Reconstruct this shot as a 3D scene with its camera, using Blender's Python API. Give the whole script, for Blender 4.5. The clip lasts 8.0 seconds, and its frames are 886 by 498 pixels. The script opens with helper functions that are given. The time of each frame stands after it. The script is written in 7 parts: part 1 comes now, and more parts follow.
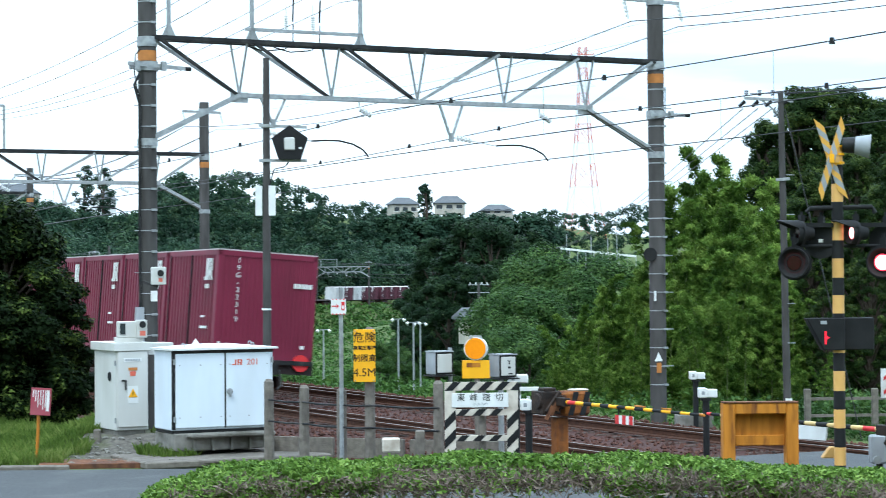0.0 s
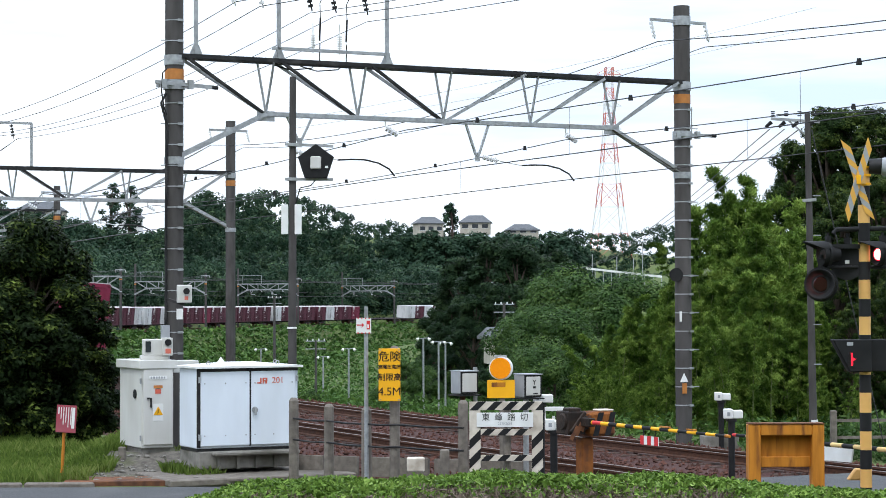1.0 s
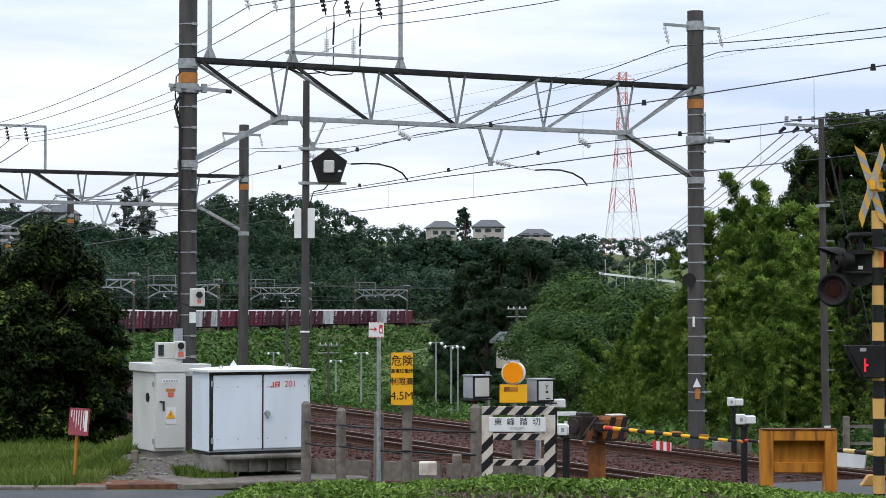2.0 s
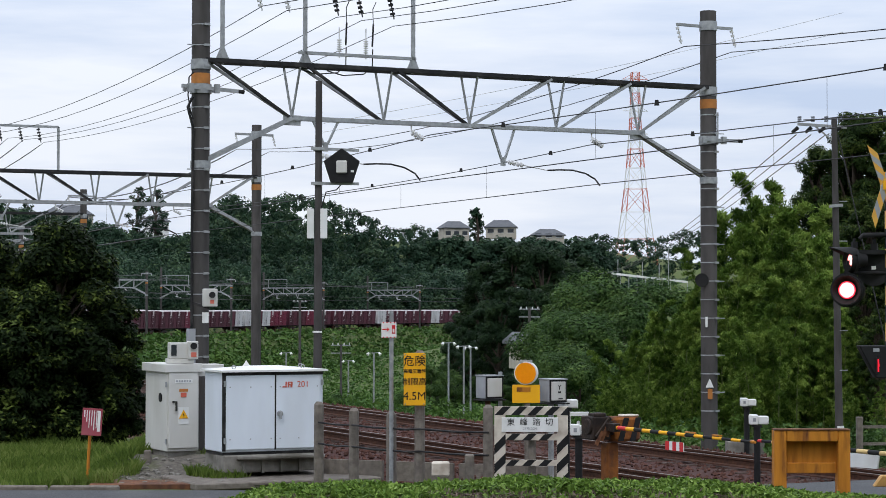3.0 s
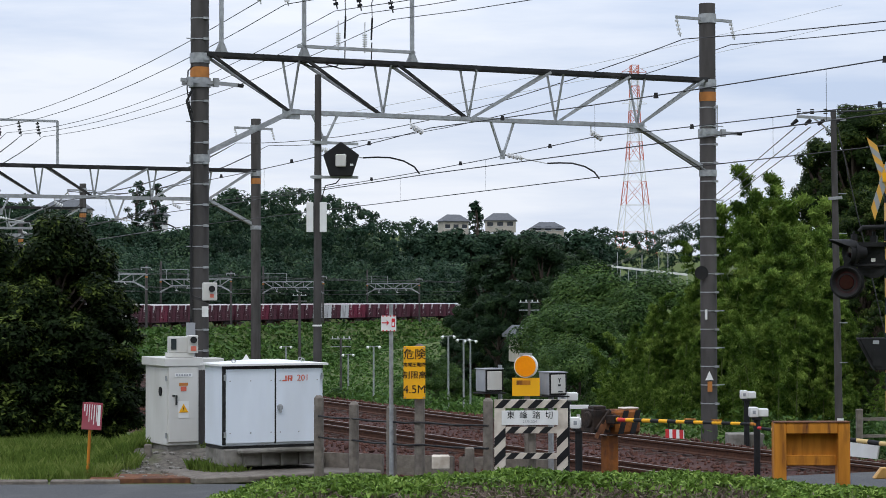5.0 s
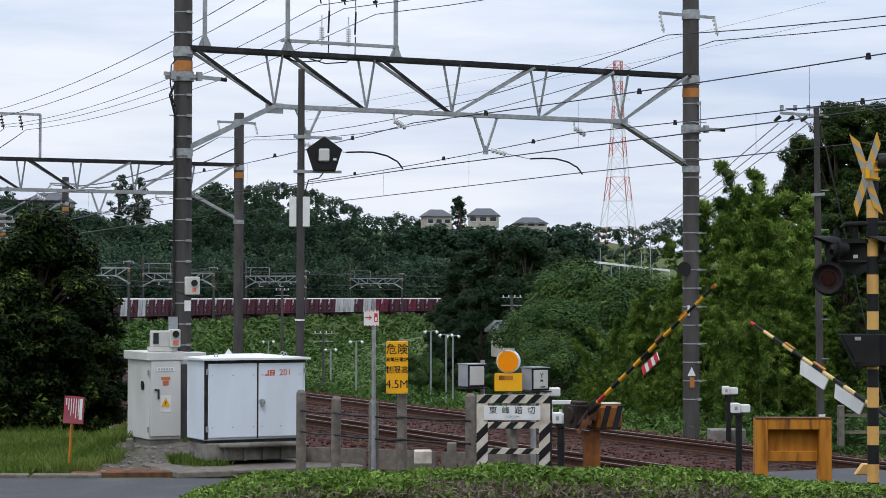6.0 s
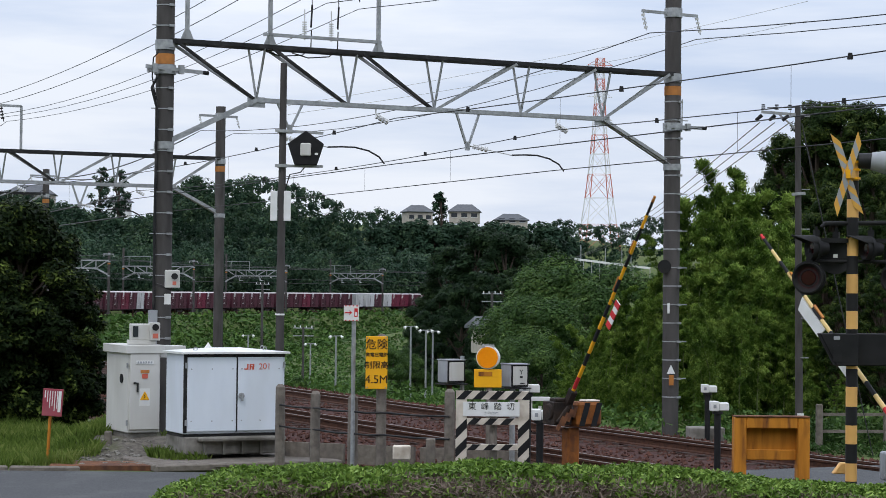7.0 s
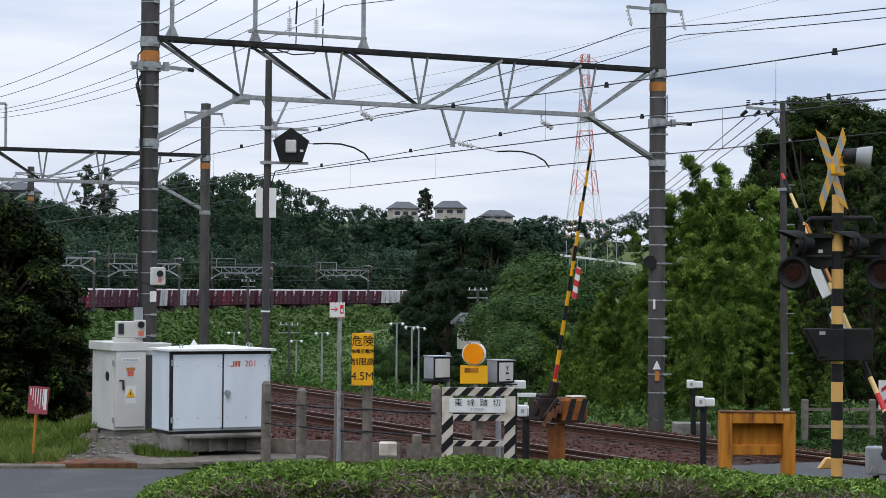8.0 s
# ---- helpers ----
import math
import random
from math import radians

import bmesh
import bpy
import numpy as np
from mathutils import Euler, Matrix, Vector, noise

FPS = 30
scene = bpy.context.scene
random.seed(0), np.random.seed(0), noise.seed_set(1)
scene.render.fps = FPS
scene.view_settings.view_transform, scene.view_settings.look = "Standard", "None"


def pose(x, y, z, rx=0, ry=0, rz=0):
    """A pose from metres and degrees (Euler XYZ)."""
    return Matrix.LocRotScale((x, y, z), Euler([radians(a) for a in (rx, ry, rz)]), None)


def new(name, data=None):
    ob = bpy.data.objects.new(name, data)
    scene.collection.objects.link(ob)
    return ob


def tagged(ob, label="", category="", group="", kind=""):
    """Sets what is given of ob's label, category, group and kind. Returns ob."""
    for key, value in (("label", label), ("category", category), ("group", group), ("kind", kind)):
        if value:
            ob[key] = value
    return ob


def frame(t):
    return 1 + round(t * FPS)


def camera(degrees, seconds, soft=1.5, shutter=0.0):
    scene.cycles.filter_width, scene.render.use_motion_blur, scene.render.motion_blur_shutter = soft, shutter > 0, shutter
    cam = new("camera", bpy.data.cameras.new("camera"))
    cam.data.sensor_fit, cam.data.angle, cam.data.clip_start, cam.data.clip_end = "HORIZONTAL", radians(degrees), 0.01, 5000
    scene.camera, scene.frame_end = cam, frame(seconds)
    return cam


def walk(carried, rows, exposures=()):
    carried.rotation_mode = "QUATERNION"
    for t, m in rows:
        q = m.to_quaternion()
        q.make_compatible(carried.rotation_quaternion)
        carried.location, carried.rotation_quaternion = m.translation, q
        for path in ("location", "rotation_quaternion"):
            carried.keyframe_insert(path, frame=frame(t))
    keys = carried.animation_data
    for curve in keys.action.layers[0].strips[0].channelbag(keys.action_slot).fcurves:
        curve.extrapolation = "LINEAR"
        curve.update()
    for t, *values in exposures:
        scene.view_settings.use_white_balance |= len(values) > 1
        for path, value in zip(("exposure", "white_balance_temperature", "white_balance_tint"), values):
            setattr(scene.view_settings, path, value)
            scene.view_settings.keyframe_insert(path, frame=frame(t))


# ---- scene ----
# Eye 2.75 m over the rail head; it stands still and is swung by hand. +y is ahead, x to the right.
cam = camera(24.57, 8.0, soft=0.7, shutter=0.4)
EYE = (0.0, 0.0, 2.75)
walk(cam, [
    (0.0, pose(*EYE, 90.980, 0.450, -1.572)), (0.2, pose(*EYE, 91.115, 0.28, -1.10)),
    (0.5, pose(*EYE, 91.233, 0.185, -0.980)), (1.0, pose(*EYE, 91.529, 0.167, -0.858)),
    (1.5, pose(*EYE, 91.636, 0.065, -0.684)), (3.0, pose(*EYE, 91.658, -0.031, -0.145)),
    (3.5, pose(*EYE, 91.575, 0.0, 0.0)), (4.0, pose(*EYE, 91.549, -0.153, 0.101)),
    (4.5, pose(*EYE, 91.525, 0.026, 0.043)), (6.0, pose(*EYE, 91.329, -0.086, -0.640)),
    (6.5, pose(*EYE, 91.271, -0.329, -0.902)), (7.0, pose(*EYE, 91.212, -0.608, -1.194)),
    (7.5, pose(*EYE, 91.165, -0.430, -1.450)), (8.0, pose(*EYE, 91.115, -0.431, -1.594)),
], exposures=[(0.0, 0.78, 5700, -4), (0.5, 0.60, 6000, 2), (1.0, 0.48, 6300, 7), (1.5, 0.30, 6450, 10), (3.0, -0.06, 6450, 10), (3.5, -0.07, 6450, 10), (8.0, -0.1, 6400, 10)])

# ---- light: a bright overcast sky with a veiled sun ----
SUN_EL, SUN_ROT = 55, 200
world = bpy.data.worlds.new("overcast_sky")
scene.world = world
world.use_nodes = True
wn, wl = world.node_tree.nodes, world.node_tree.links
wn.clear()
sky = wn.new("ShaderNodeTexSky")
sky.sky_type, sky.sun_disc = "NISHITA", False
sky.sun_elevation, sky.sun_rotation = radians(SUN_EL), radians(SUN_ROT)
sky.dust_density = 3.0
skyb = wn.new("ShaderNodeBackground")
skyb.inputs[1].default_value = 0.10
wl.new(sky.outputs[0], skyb.inputs[0])
tc = wn.new("ShaderNodeTexCoord")
mp = wn.new("ShaderNodeMapping")
mp.inputs["Scale"].default_value = (2.2, 2.2, 16.0)
mp.inputs["Rotation"].default_value = (0.05, 0.08, 0.0)
wl.new(tc.outputs["Generated"], mp.inputs[0])
cl = wn.new("ShaderNodeTexNoise")
cl.inputs["Scale"].default_value, cl.inputs["Detail"].default_value, cl.inputs["Roughness"].default_value = 1.6, 6.0, 0.55
wl.new(mp.outputs[0], cl.inputs[0])
rp = wn.new("ShaderNodeValToRGB")
rp.color_ramp.elements[0].position, rp.color_ramp.elements[0].color = 0.34, (0.56, 0.66, 0.85, 1)
rp.color_ramp.elements[1].position, rp.color_ramp.elements[1].color = 0.62, (0.88, 0.92, 1.0, 1)
wl.new(cl.outputs[0], rp.inputs[0])
cloudb = wn.new("ShaderNodeBackground")
wl.new(rp.outputs[0], cloudb.inputs[0])
# an overcast sky is brighter overhead than at the horizon
sep = wn.new("ShaderNodeSeparateXYZ")
wl.new(tc.outputs["Generated"], sep.inputs[0])
lift = wn.new("ShaderNodeMapRange")
lift.inputs["From Min"].default_value, lift.inputs["From Max"].default_value = 0.1, 1.0
lift.inputs["To Min"].default_value, lift.inputs["To Max"].default_value = 1.12, 2.30
wl.new(sep.outputs[2], lift.inputs[0])
wl.new(lift.outputs[0], cloudb.inputs[1])
wmix = wn.new("ShaderNodeMixShader")
wmix.inputs[0].default_value = 0.9
wl.new(skyb.outputs[0], wmix.inputs[1])
wl.new(cloudb.outputs[0], wmix.inputs[2])
wout = wn.new("ShaderNodeOutputWorld")
wl.new(wmix.outputs[0], wout.inputs[0])
sun = new("sun", bpy.data.lights.new("sun", "SUN"))
sun.data.energy, sun.data.angle, sun.data.color = 0.8, radians(14), (1.0, 0.96, 0.9)
sun.matrix_world = pose(0, 0, 60, 90 - SUN_EL, 0, 180 - SUN_ROT)


# ---- materials ----
def mat(name, a, b=None, scale=6.0, rough=0.7, metal=0.0, bump=0.0, stretch=(1, 1, 1), stain=None, amount=0.5,
        stain_scale=1.2, fine=None, coat=0.0, shine=0.25):
    """Two-scale surface: a fine grain between colours a and b, and broad stains of a third colour."""
    m = bpy.data.materials.new(name)
    m.use_nodes = True
    n, l = m.node_tree.nodes, m.node_tree.links
    bs = n["Principled BSDF"]
    bs.inputs["Roughness"].default_value, bs.inputs["Metallic"].default_value = rough, metal
    bs.inputs["Specular IOR Level"].default_value = shine
    b = b or tuple(c * 0.8 for c in a)
    co = n.new("ShaderNodeTexCoord")
    mpn = n.new("ShaderNodeMapping")
    mpn.inputs["Scale"].default_value = stretch
    l.new(co.outputs["Object"], mpn.inputs[0])
    g = n.new("ShaderNodeTexNoise")
    g.inputs["Scale"].default_value, g.inputs["Detail"].default_value = scale, 5.0
    l.new(mpn.outputs[0], g.inputs[0])
    r = n.new("ShaderNodeValToRGB")
    r.color_ramp.elements[0].position, r.color_ramp.elements[0].color = 0.35, (*a, 1)
    r.color_ramp.elements[1].position, r.color_ramp.elements[1].color = 0.65, (*b, 1)
    l.new(g.outputs[0], r.inputs[0])
    col = r.outputs[0]
    if stain:
        s = n.new("ShaderNodeTexNoise")
        s.inputs["Scale"].default_value, s.inputs["Detail"].default_value = stain_scale, 7.0
        l.new(mpn.outputs[0], s.inputs[0])
        sr = n.new("ShaderNodeValToRGB")
        sr.color_ramp.elements[0].position, sr.color_ramp.elements[0].color = 0.5, (0, 0, 0, 1)
        sr.color_ramp.elements[1].position, sr.color_ramp.elements[1].color = 0.68, (amount, amount, amount, 1)
        l.new(s.outputs[0], sr.inputs[0])
        mx = n.new("ShaderNodeMix")
        mx.data_type = "RGBA"
        l.new(sr.outputs[0], mx.inputs[0])
        l.new(col, mx.inputs[6])
        mx.inputs[7].default_value = (*stain, 1)
        col = mx.outputs[2]
    l.new(col, bs.inputs["Base Color"])
    if coat:
        bs.inputs["Coat Weight"].default_value = coat
    if bump:
        f = n.new("ShaderNodeTexNoise")
        f.inputs["Scale"].default_value, f.inputs["Detail"].default_value = fine or scale * 4, 4.0
        l.new(mpn.outputs[0], f.inputs[0])
        bp = n.new("ShaderNodeBump")
        bp.inputs["Strength"].default_value, bp.inputs["Distance"].default_value = bump, 0.02
        l.new(f.outputs[0], bp.inputs["Height"])
        l.new(bp.outputs[0], bs.inputs["Normal"])
    return m


def leafy(name, dark, mid, light, through_light=0.25, rough=0.55, middle=0.55, sprays=1.0, share=0.55):
    """Leaves: each takes its own tone, and whole sprays (so many a metre) are lighter, as younger growth and as lit
    plumes against dark gaps put into the colour; some light passes through them.
    """
    m = bpy.data.materials.new(name)
    m.use_nodes = True
    n, l = m.node_tree.nodes, m.node_tree.links
    bs = n["Principled BSDF"]
    bs.inputs["Roughness"].default_value, bs.inputs["Specular IOR Level"].default_value = rough, 0.06
    ge = n.new("ShaderNodeNewGeometry")
    r = n.new("ShaderNodeValToRGB")
    r.color_ramp.elements[0].color, r.color_ramp.elements[1].color = (*dark, 1), (*light, 1)
    e = r.color_ramp.elements.new(middle)
    e.color = (*mid, 1)
    co = n.new("ShaderNodeTexCoord")
    no = n.new("ShaderNodeTexNoise")
    no.inputs["Scale"].default_value, no.inputs["Detail"].default_value = sprays, 3.0
    l.new(co.outputs["Object"], no.inputs[0])
    spread = n.new("ShaderNodeMapRange")
    spread.inputs["From Min"].default_value, spread.inputs["From Max"].default_value = 0.33, 0.67
    l.new(no.outputs[0], spread.inputs[0])
    tone = n.new("ShaderNodeMix")
    tone.inputs[0].default_value = share
    l.new(ge.outputs["Random Per Island"], tone.inputs[2])
    l.new(spread.outputs[0], tone.inputs[3])
    l.new(tone.outputs[0], r.inputs[0])
    l.new(r.outputs[0], bs.inputs["Base Color"])
    tr = n.new("ShaderNodeBsdfTranslucent")
    l.new(r.outputs[0], tr.inputs[0])
    mx = n.new("ShaderNodeMixShader")
    mx.inputs[0].default_value = through_light
    l.new(bs.outputs[0], mx.inputs[1])
    l.new(tr.outputs[0], mx.inputs[2])
    l.new(mx.outputs[0], n["Material Output"].inputs[0])
    return m


def glow(name, colour, strength, base=None):
    m = mat(name, base or colour, base or colour, rough=0.3)
    bs = m.node_tree.nodes["Principled BSDF"]
    bs.inputs["Emission Color"].default_value, bs.inputs["Emission Strength"].default_value = (*colour, 1), strength
    return m


CONCRETE = mat("pole_concrete", (0.080, 0.074, 0.072), (0.050, 0.046, 0.044), 5, 0.85, bump=0.3, stretch=(1, 1, 0.25),
               stain=(0.15, 0.135, 0.13), amount=0.5, stain_scale=0.9)
POST = mat("post_concrete", (0.20, 0.175, 0.15), (0.13, 0.112, 0.095), 9, 0.9, bump=0.5, stain=(0.10, 0.09, 0.08), amount=0.6)
# stains, made darker to paint in the shadow under the cabinet
SLABM = mat("base_concrete", (0.25, 0.235, 0.21), (0.17, 0.158, 0.14), 8, 0.9, bump=0.4, stain=(0.075, 0.07, 0.055), amount=0.8)
STEEL = mat("galvanised_steel", (0.42, 0.43, 0.44), (0.30, 0.31, 0.32), 12, 0.5, 0.6, stain=(0.22, 0.21, 0.2), amount=0.5)
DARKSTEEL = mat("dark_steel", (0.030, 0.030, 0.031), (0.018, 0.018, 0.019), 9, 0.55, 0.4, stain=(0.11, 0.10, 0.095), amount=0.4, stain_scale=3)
RAILSIDE = mat("rusty_rail", (0.10, 0.044, 0.026), (0.055, 0.026, 0.018), 14, 0.75, 0.2, bump=0.2)
RAILTOP = mat("worn_rail_head", (0.22, 0.18, 0.16), (0.15, 0.12, 0.10), 9, 0.5, 0.6)
BALLAST = mat("brown_ballast", (0.074, 0.028, 0.022), (0.030, 0.012, 0.010), 16, 0.95, bump=1.0, fine=22, stain=(0.085, 0.052, 0.044), amount=0.5)
STONE = mat("ballast_stone", (0.115, 0.050, 0.036), (0.048, 0.022, 0.016), 3, 0.9)
WIRE = mat("wire", (0.05, 0.05, 0.052), (0.035, 0.035, 0.035), 5, 0.5, 0.5)
ORANGE = mat("orange_band", (0.50, 0.20, 0.05), (0.38, 0.15, 0.04), 7, 0.7, stain=(0.3, 0.14, 0.06), amount=0.5)
PORCELAIN = mat("white_porcelain", (0.72, 0.72, 0.72), (0.6, 0.6, 0.6), 5, 0.25)
BLACK = mat("black_paint", (0.009, 0.009, 0.010), (0.014, 0.014, 0.015), 6, 0.7, stain=(0.03, 0.028, 0.026), amount=0.4)
WHITE = mat("white_paint", (0.78, 0.78, 0.77), (0.70, 0.70, 0.68), 4, 0.5, stain=(0.52, 0.50, 0.46), amount=0.4)
CABWHITE = mat("cabinet_white", (0.70, 0.75, 0.82), (0.66, 0.71, 0.78), 3, 0.4, stain=(0.56, 0.59, 0.62), amount=0.4, stretch=(1, 1, 0.3))
CABGREY = mat("cabinet_grey_cream", (0.60, 0.59, 0.56), (0.55, 0.54, 0.51), 3, 0.5, stain=(0.42, 0.40, 0.36), amount=0.4, stretch=(1, 1, 0.3))
GREYBOX = mat("grey_box", (0.35, 0.36, 0.38), (0.29, 0.30, 0.32), 4, 0.5, stain=(0.2, 0.2, 0.2), amount=0.4)
YELLOW = mat("sign_yellow", (0.88, 0.43, 0.01), (0.84, 0.40, 0.01), 4, 0.5, stain=(0.66, 0.33, 0.03), amount=0.3)
RUSTYELLOW = mat("rusty_yellow", (0.54, 0.21, 0.022), (0.38, 0.14, 0.014), 9, 0.65, stain=(0.11, 0.035, 0.015), amount=1.0, stain_scale=6.5, stretch=(1.4, 1.4, 0.22))
RUST = mat("rust", (0.20, 0.085, 0.04), (0.10, 0.045, 0.028), 8, 0.85, 0.1, bump=0.4, stain=(0.05, 0.03, 0.025), amount=0.6)
POLEYELLOW = mat("pole_yellow", (0.72, 0.42, 0.14), (0.66, 0.37, 0.11), 3, 0.5, stain=(0.5, 0.28, 0.1), amount=0.5)
RED = mat("red_paint", (0.62, 0.035, 0.04), (0.52, 0.03, 0.035), 5, 0.5)
SIGNRED = mat("faded_red_sign", (0.34, 0.06, 0.085), (0.28, 0.05, 0.07), 6, 0.6, stain=(0.42, 0.16, 0.18), amount=0.4)
MAROON = mat("container_maroon", (0.185, 0.021, 0.050), (0.160, 0.017, 0.043), 1.5, 0.5, stain=(0.12, 0.02, 0.035), amount=0.5, stretch=(1, 1, 0.4))
MAROONFAR = mat("container_faded_maroon", (0.105, 0.028, 0.044), (0.08, 0.022, 0.034), 1.2, 0.6, stain=(0.05, 0.018, 0.025), amount=0.6, stretch=(1, 1, 0.4))
CONWHITE = mat("container_white", (0.62, 0.62, 0.62), (0.54, 0.54, 0.54), 1.2, 0.5, stain=(0.35, 0.34, 0.33), amount=0.5, stretch=(1, 1, 0.4))
CONROOF = mat("container_roof", (0.50, 0.46, 0.46), (0.42, 0.38, 0.38), 1.2, 0.6)
DECK = mat("wagon_frame", (0.05, 0.035, 0.035), (0.03, 0.024, 0.024), 4, 0.8, 0.2)
GRASSY = mat("grass_ground", (0.095, 0.125, 0.034), (0.060, 0.085, 0.022), 3.5, 0.95, bump=0.8, fine=9, stain=(0.10, 0.095, 0.05), amount=0.5, stain_scale=0.12)
ASPHALT = mat("asphalt", (0.085, 0.087, 0.09), (0.060, 0.061, 0.064), 30, 0.9, bump=0.4, fine=90, stain=(0.12, 0.12, 0.12), amount=0.5)
GRAVEL = mat("gravel", (0.14, 0.125, 0.105), (0.075, 0.066, 0.056), 12, 0.95, bump=1.0, fine=25, stain=(0.085, 0.10, 0.035), amount=0.6)
BARK = mat("bark", (0.075, 0.055, 0.042), (0.045, 0.034, 0.028), 8, 0.9, bump=0.6, stretch=(1, 1, 0.3))
CULM = mat("bamboo_culm", (0.12, 0.15, 0.05), (0.09, 0.11, 0.04), 4, 0.6)
ROOFT = mat("roof_tiles", (0.11, 0.115, 0.125), (0.08, 0.084, 0.09), 2, 0.6)
PLASTER = mat("house_plaster", (0.46, 0.42, 0.35), (0.38, 0.35, 0.29), 1, 0.8)
DARKGLASS = mat("window_glass", (0.03, 0.035, 0.04), (0.04, 0.045, 0.05), 2, 0.1)
# the blue tint of distance haze is mixed into the far leaf colour
LEAF_FOREST = leafy("hazed_forest_leaves", (0.009, 0.024, 0.015), (0.030, 0.060, 0.034), (0.090, 0.140, 0.066), 0.15, sprays=0.16, share=0.6)
LEAF_DARK = leafy("dark_leaves", (0.007, 0.017, 0.008), (0.018, 0.037, 0.016), (0.050, 0.080, 0.030), 0.12, sprays=0.5)
LEAF_MID = leafy("broad_leaves", (0.015, 0.038, 0.010), (0.050, 0.096, 0.026), (0.13, 0.195, 0.052), 0.2, sprays=0.6)
# near-black and pale tones paint the bush's shade and lit tips into its leaves
LEAF_BUSH = leafy("shaded_bush_leaves", (0.004, 0.009, 0.003), (0.012, 0.023, 0.006), (0.19, 0.25, 0.055), 0.12, middle=0.60, sprays=1.6)
LEAF_CEDAR = leafy("cedar_leaves", (0.006, 0.014, 0.004), (0.022, 0.042, 0.010), (0.12, 0.155, 0.036), 0.14, middle=0.55, sprays=1.2)
# the wide tone range paints lit plumes and shadowed gaps into the bamboo leaves
LEAF_BAMBOO = leafy("bamboo_leaves", (0.010, 0.026, 0.004), (0.074, 0.134, 0.018), (0.33, 0.44, 0.095), 0.28, middle=0.50, sprays=1.3, share=0.66)
LEAF_KUDZU = leafy("kudzu_leaves", (0.024, 0.056, 0.014), (0.058, 0.115, 0.026), (0.13, 0.21, 0.05), 0.2, sprays=0.4)
LEAF_HEDGE = leafy("hedge_leaves", (0.026, 0.052, 0.008), (0.120, 0.205, 0.034), (0.30, 0.41, 0.10), 0.22, 0.45, sprays=2.5, share=0.35)
LEAF_DRY = leafy("dry_stems", (0.06, 0.043, 0.036), (0.16, 0.12, 0.098), (0.30, 0.24, 0.20), 0.10, sprays=4.0, share=0.3)
BLADE = leafy("grass_blades", (0.06, 0.105, 0.020), (0.16, 0.23, 0.048), (0.32, 0.36, 0.12), 0.35, sprays=0.8)

RED2 = mat("sign_red_orange", (0.62, 0.13, 0.08), (0.55, 0.11, 0.07), 6, 0.5, stain=(0.7, 0.35, 0.28), amount=0.3)
WHITE2 = mat("weathered_cream_paint", (0.64, 0.58, 0.50), (0.56, 0.50, 0.42), 5, 0.7, stain=(0.28, 0.22, 0.17), amount=0.7, stain_scale=3)
LAMPORANGE = mat("orange_lens", (0.95, 0.30, 0.0), (0.90, 0.27, 0.0), 30, 0.35, coat=0.5)
SLEEPER = mat("brown_sleeper", (0.085, 0.055, 0.045), (0.045, 0.028, 0.022), 7, 0.9, bump=0.4)
GREASE = mat("greasy_iron", (0.045, 0.028, 0.020), (0.018, 0.013, 0.011), 8, 0.6, 0.2, bump=0.4)
RUSTCASE = mat("rusty_case", (0.26, 0.088, 0.016), (0.13, 0.042, 0.012), 6, 0.75, stain=(0.05, 0.026, 0.02), amount=0.95, stain_scale=3.2, bump=0.3)
CREAM = mat("arm_cream_yellow", (0.72, 0.52, 0.22), (0.66, 0.46, 0.18), 6, 0.5)
POLEYELLOW2 = mat("board_yellow", (0.70, 0.38, 0.07), (0.62, 0.33, 0.06), 5, 0.6, stain=(0.4, 0.22, 0.08), amount=0.4)
LENS = mat("red_lens", (0.028, 0.002, 0.004), (0.020, 0.002, 0.003), 6, 0.25, coat=0.3)
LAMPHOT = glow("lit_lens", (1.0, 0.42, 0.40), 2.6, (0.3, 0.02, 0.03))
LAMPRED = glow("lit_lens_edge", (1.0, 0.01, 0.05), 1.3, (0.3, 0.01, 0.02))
ARROWRED = glow("red_arrow", (1.0, 0.02, 0.05), 0.8, (0.3, 0.01, 0.02))
PYRED = mat("pylon_red", (0.56, 0.19, 0.14), (0.50, 0.16, 0.12), 1, 0.6)
PYWHITE = mat("pylon_white", (0.72, 0.72, 0.72), (0.66, 0.66, 0.66), 1, 0.6)

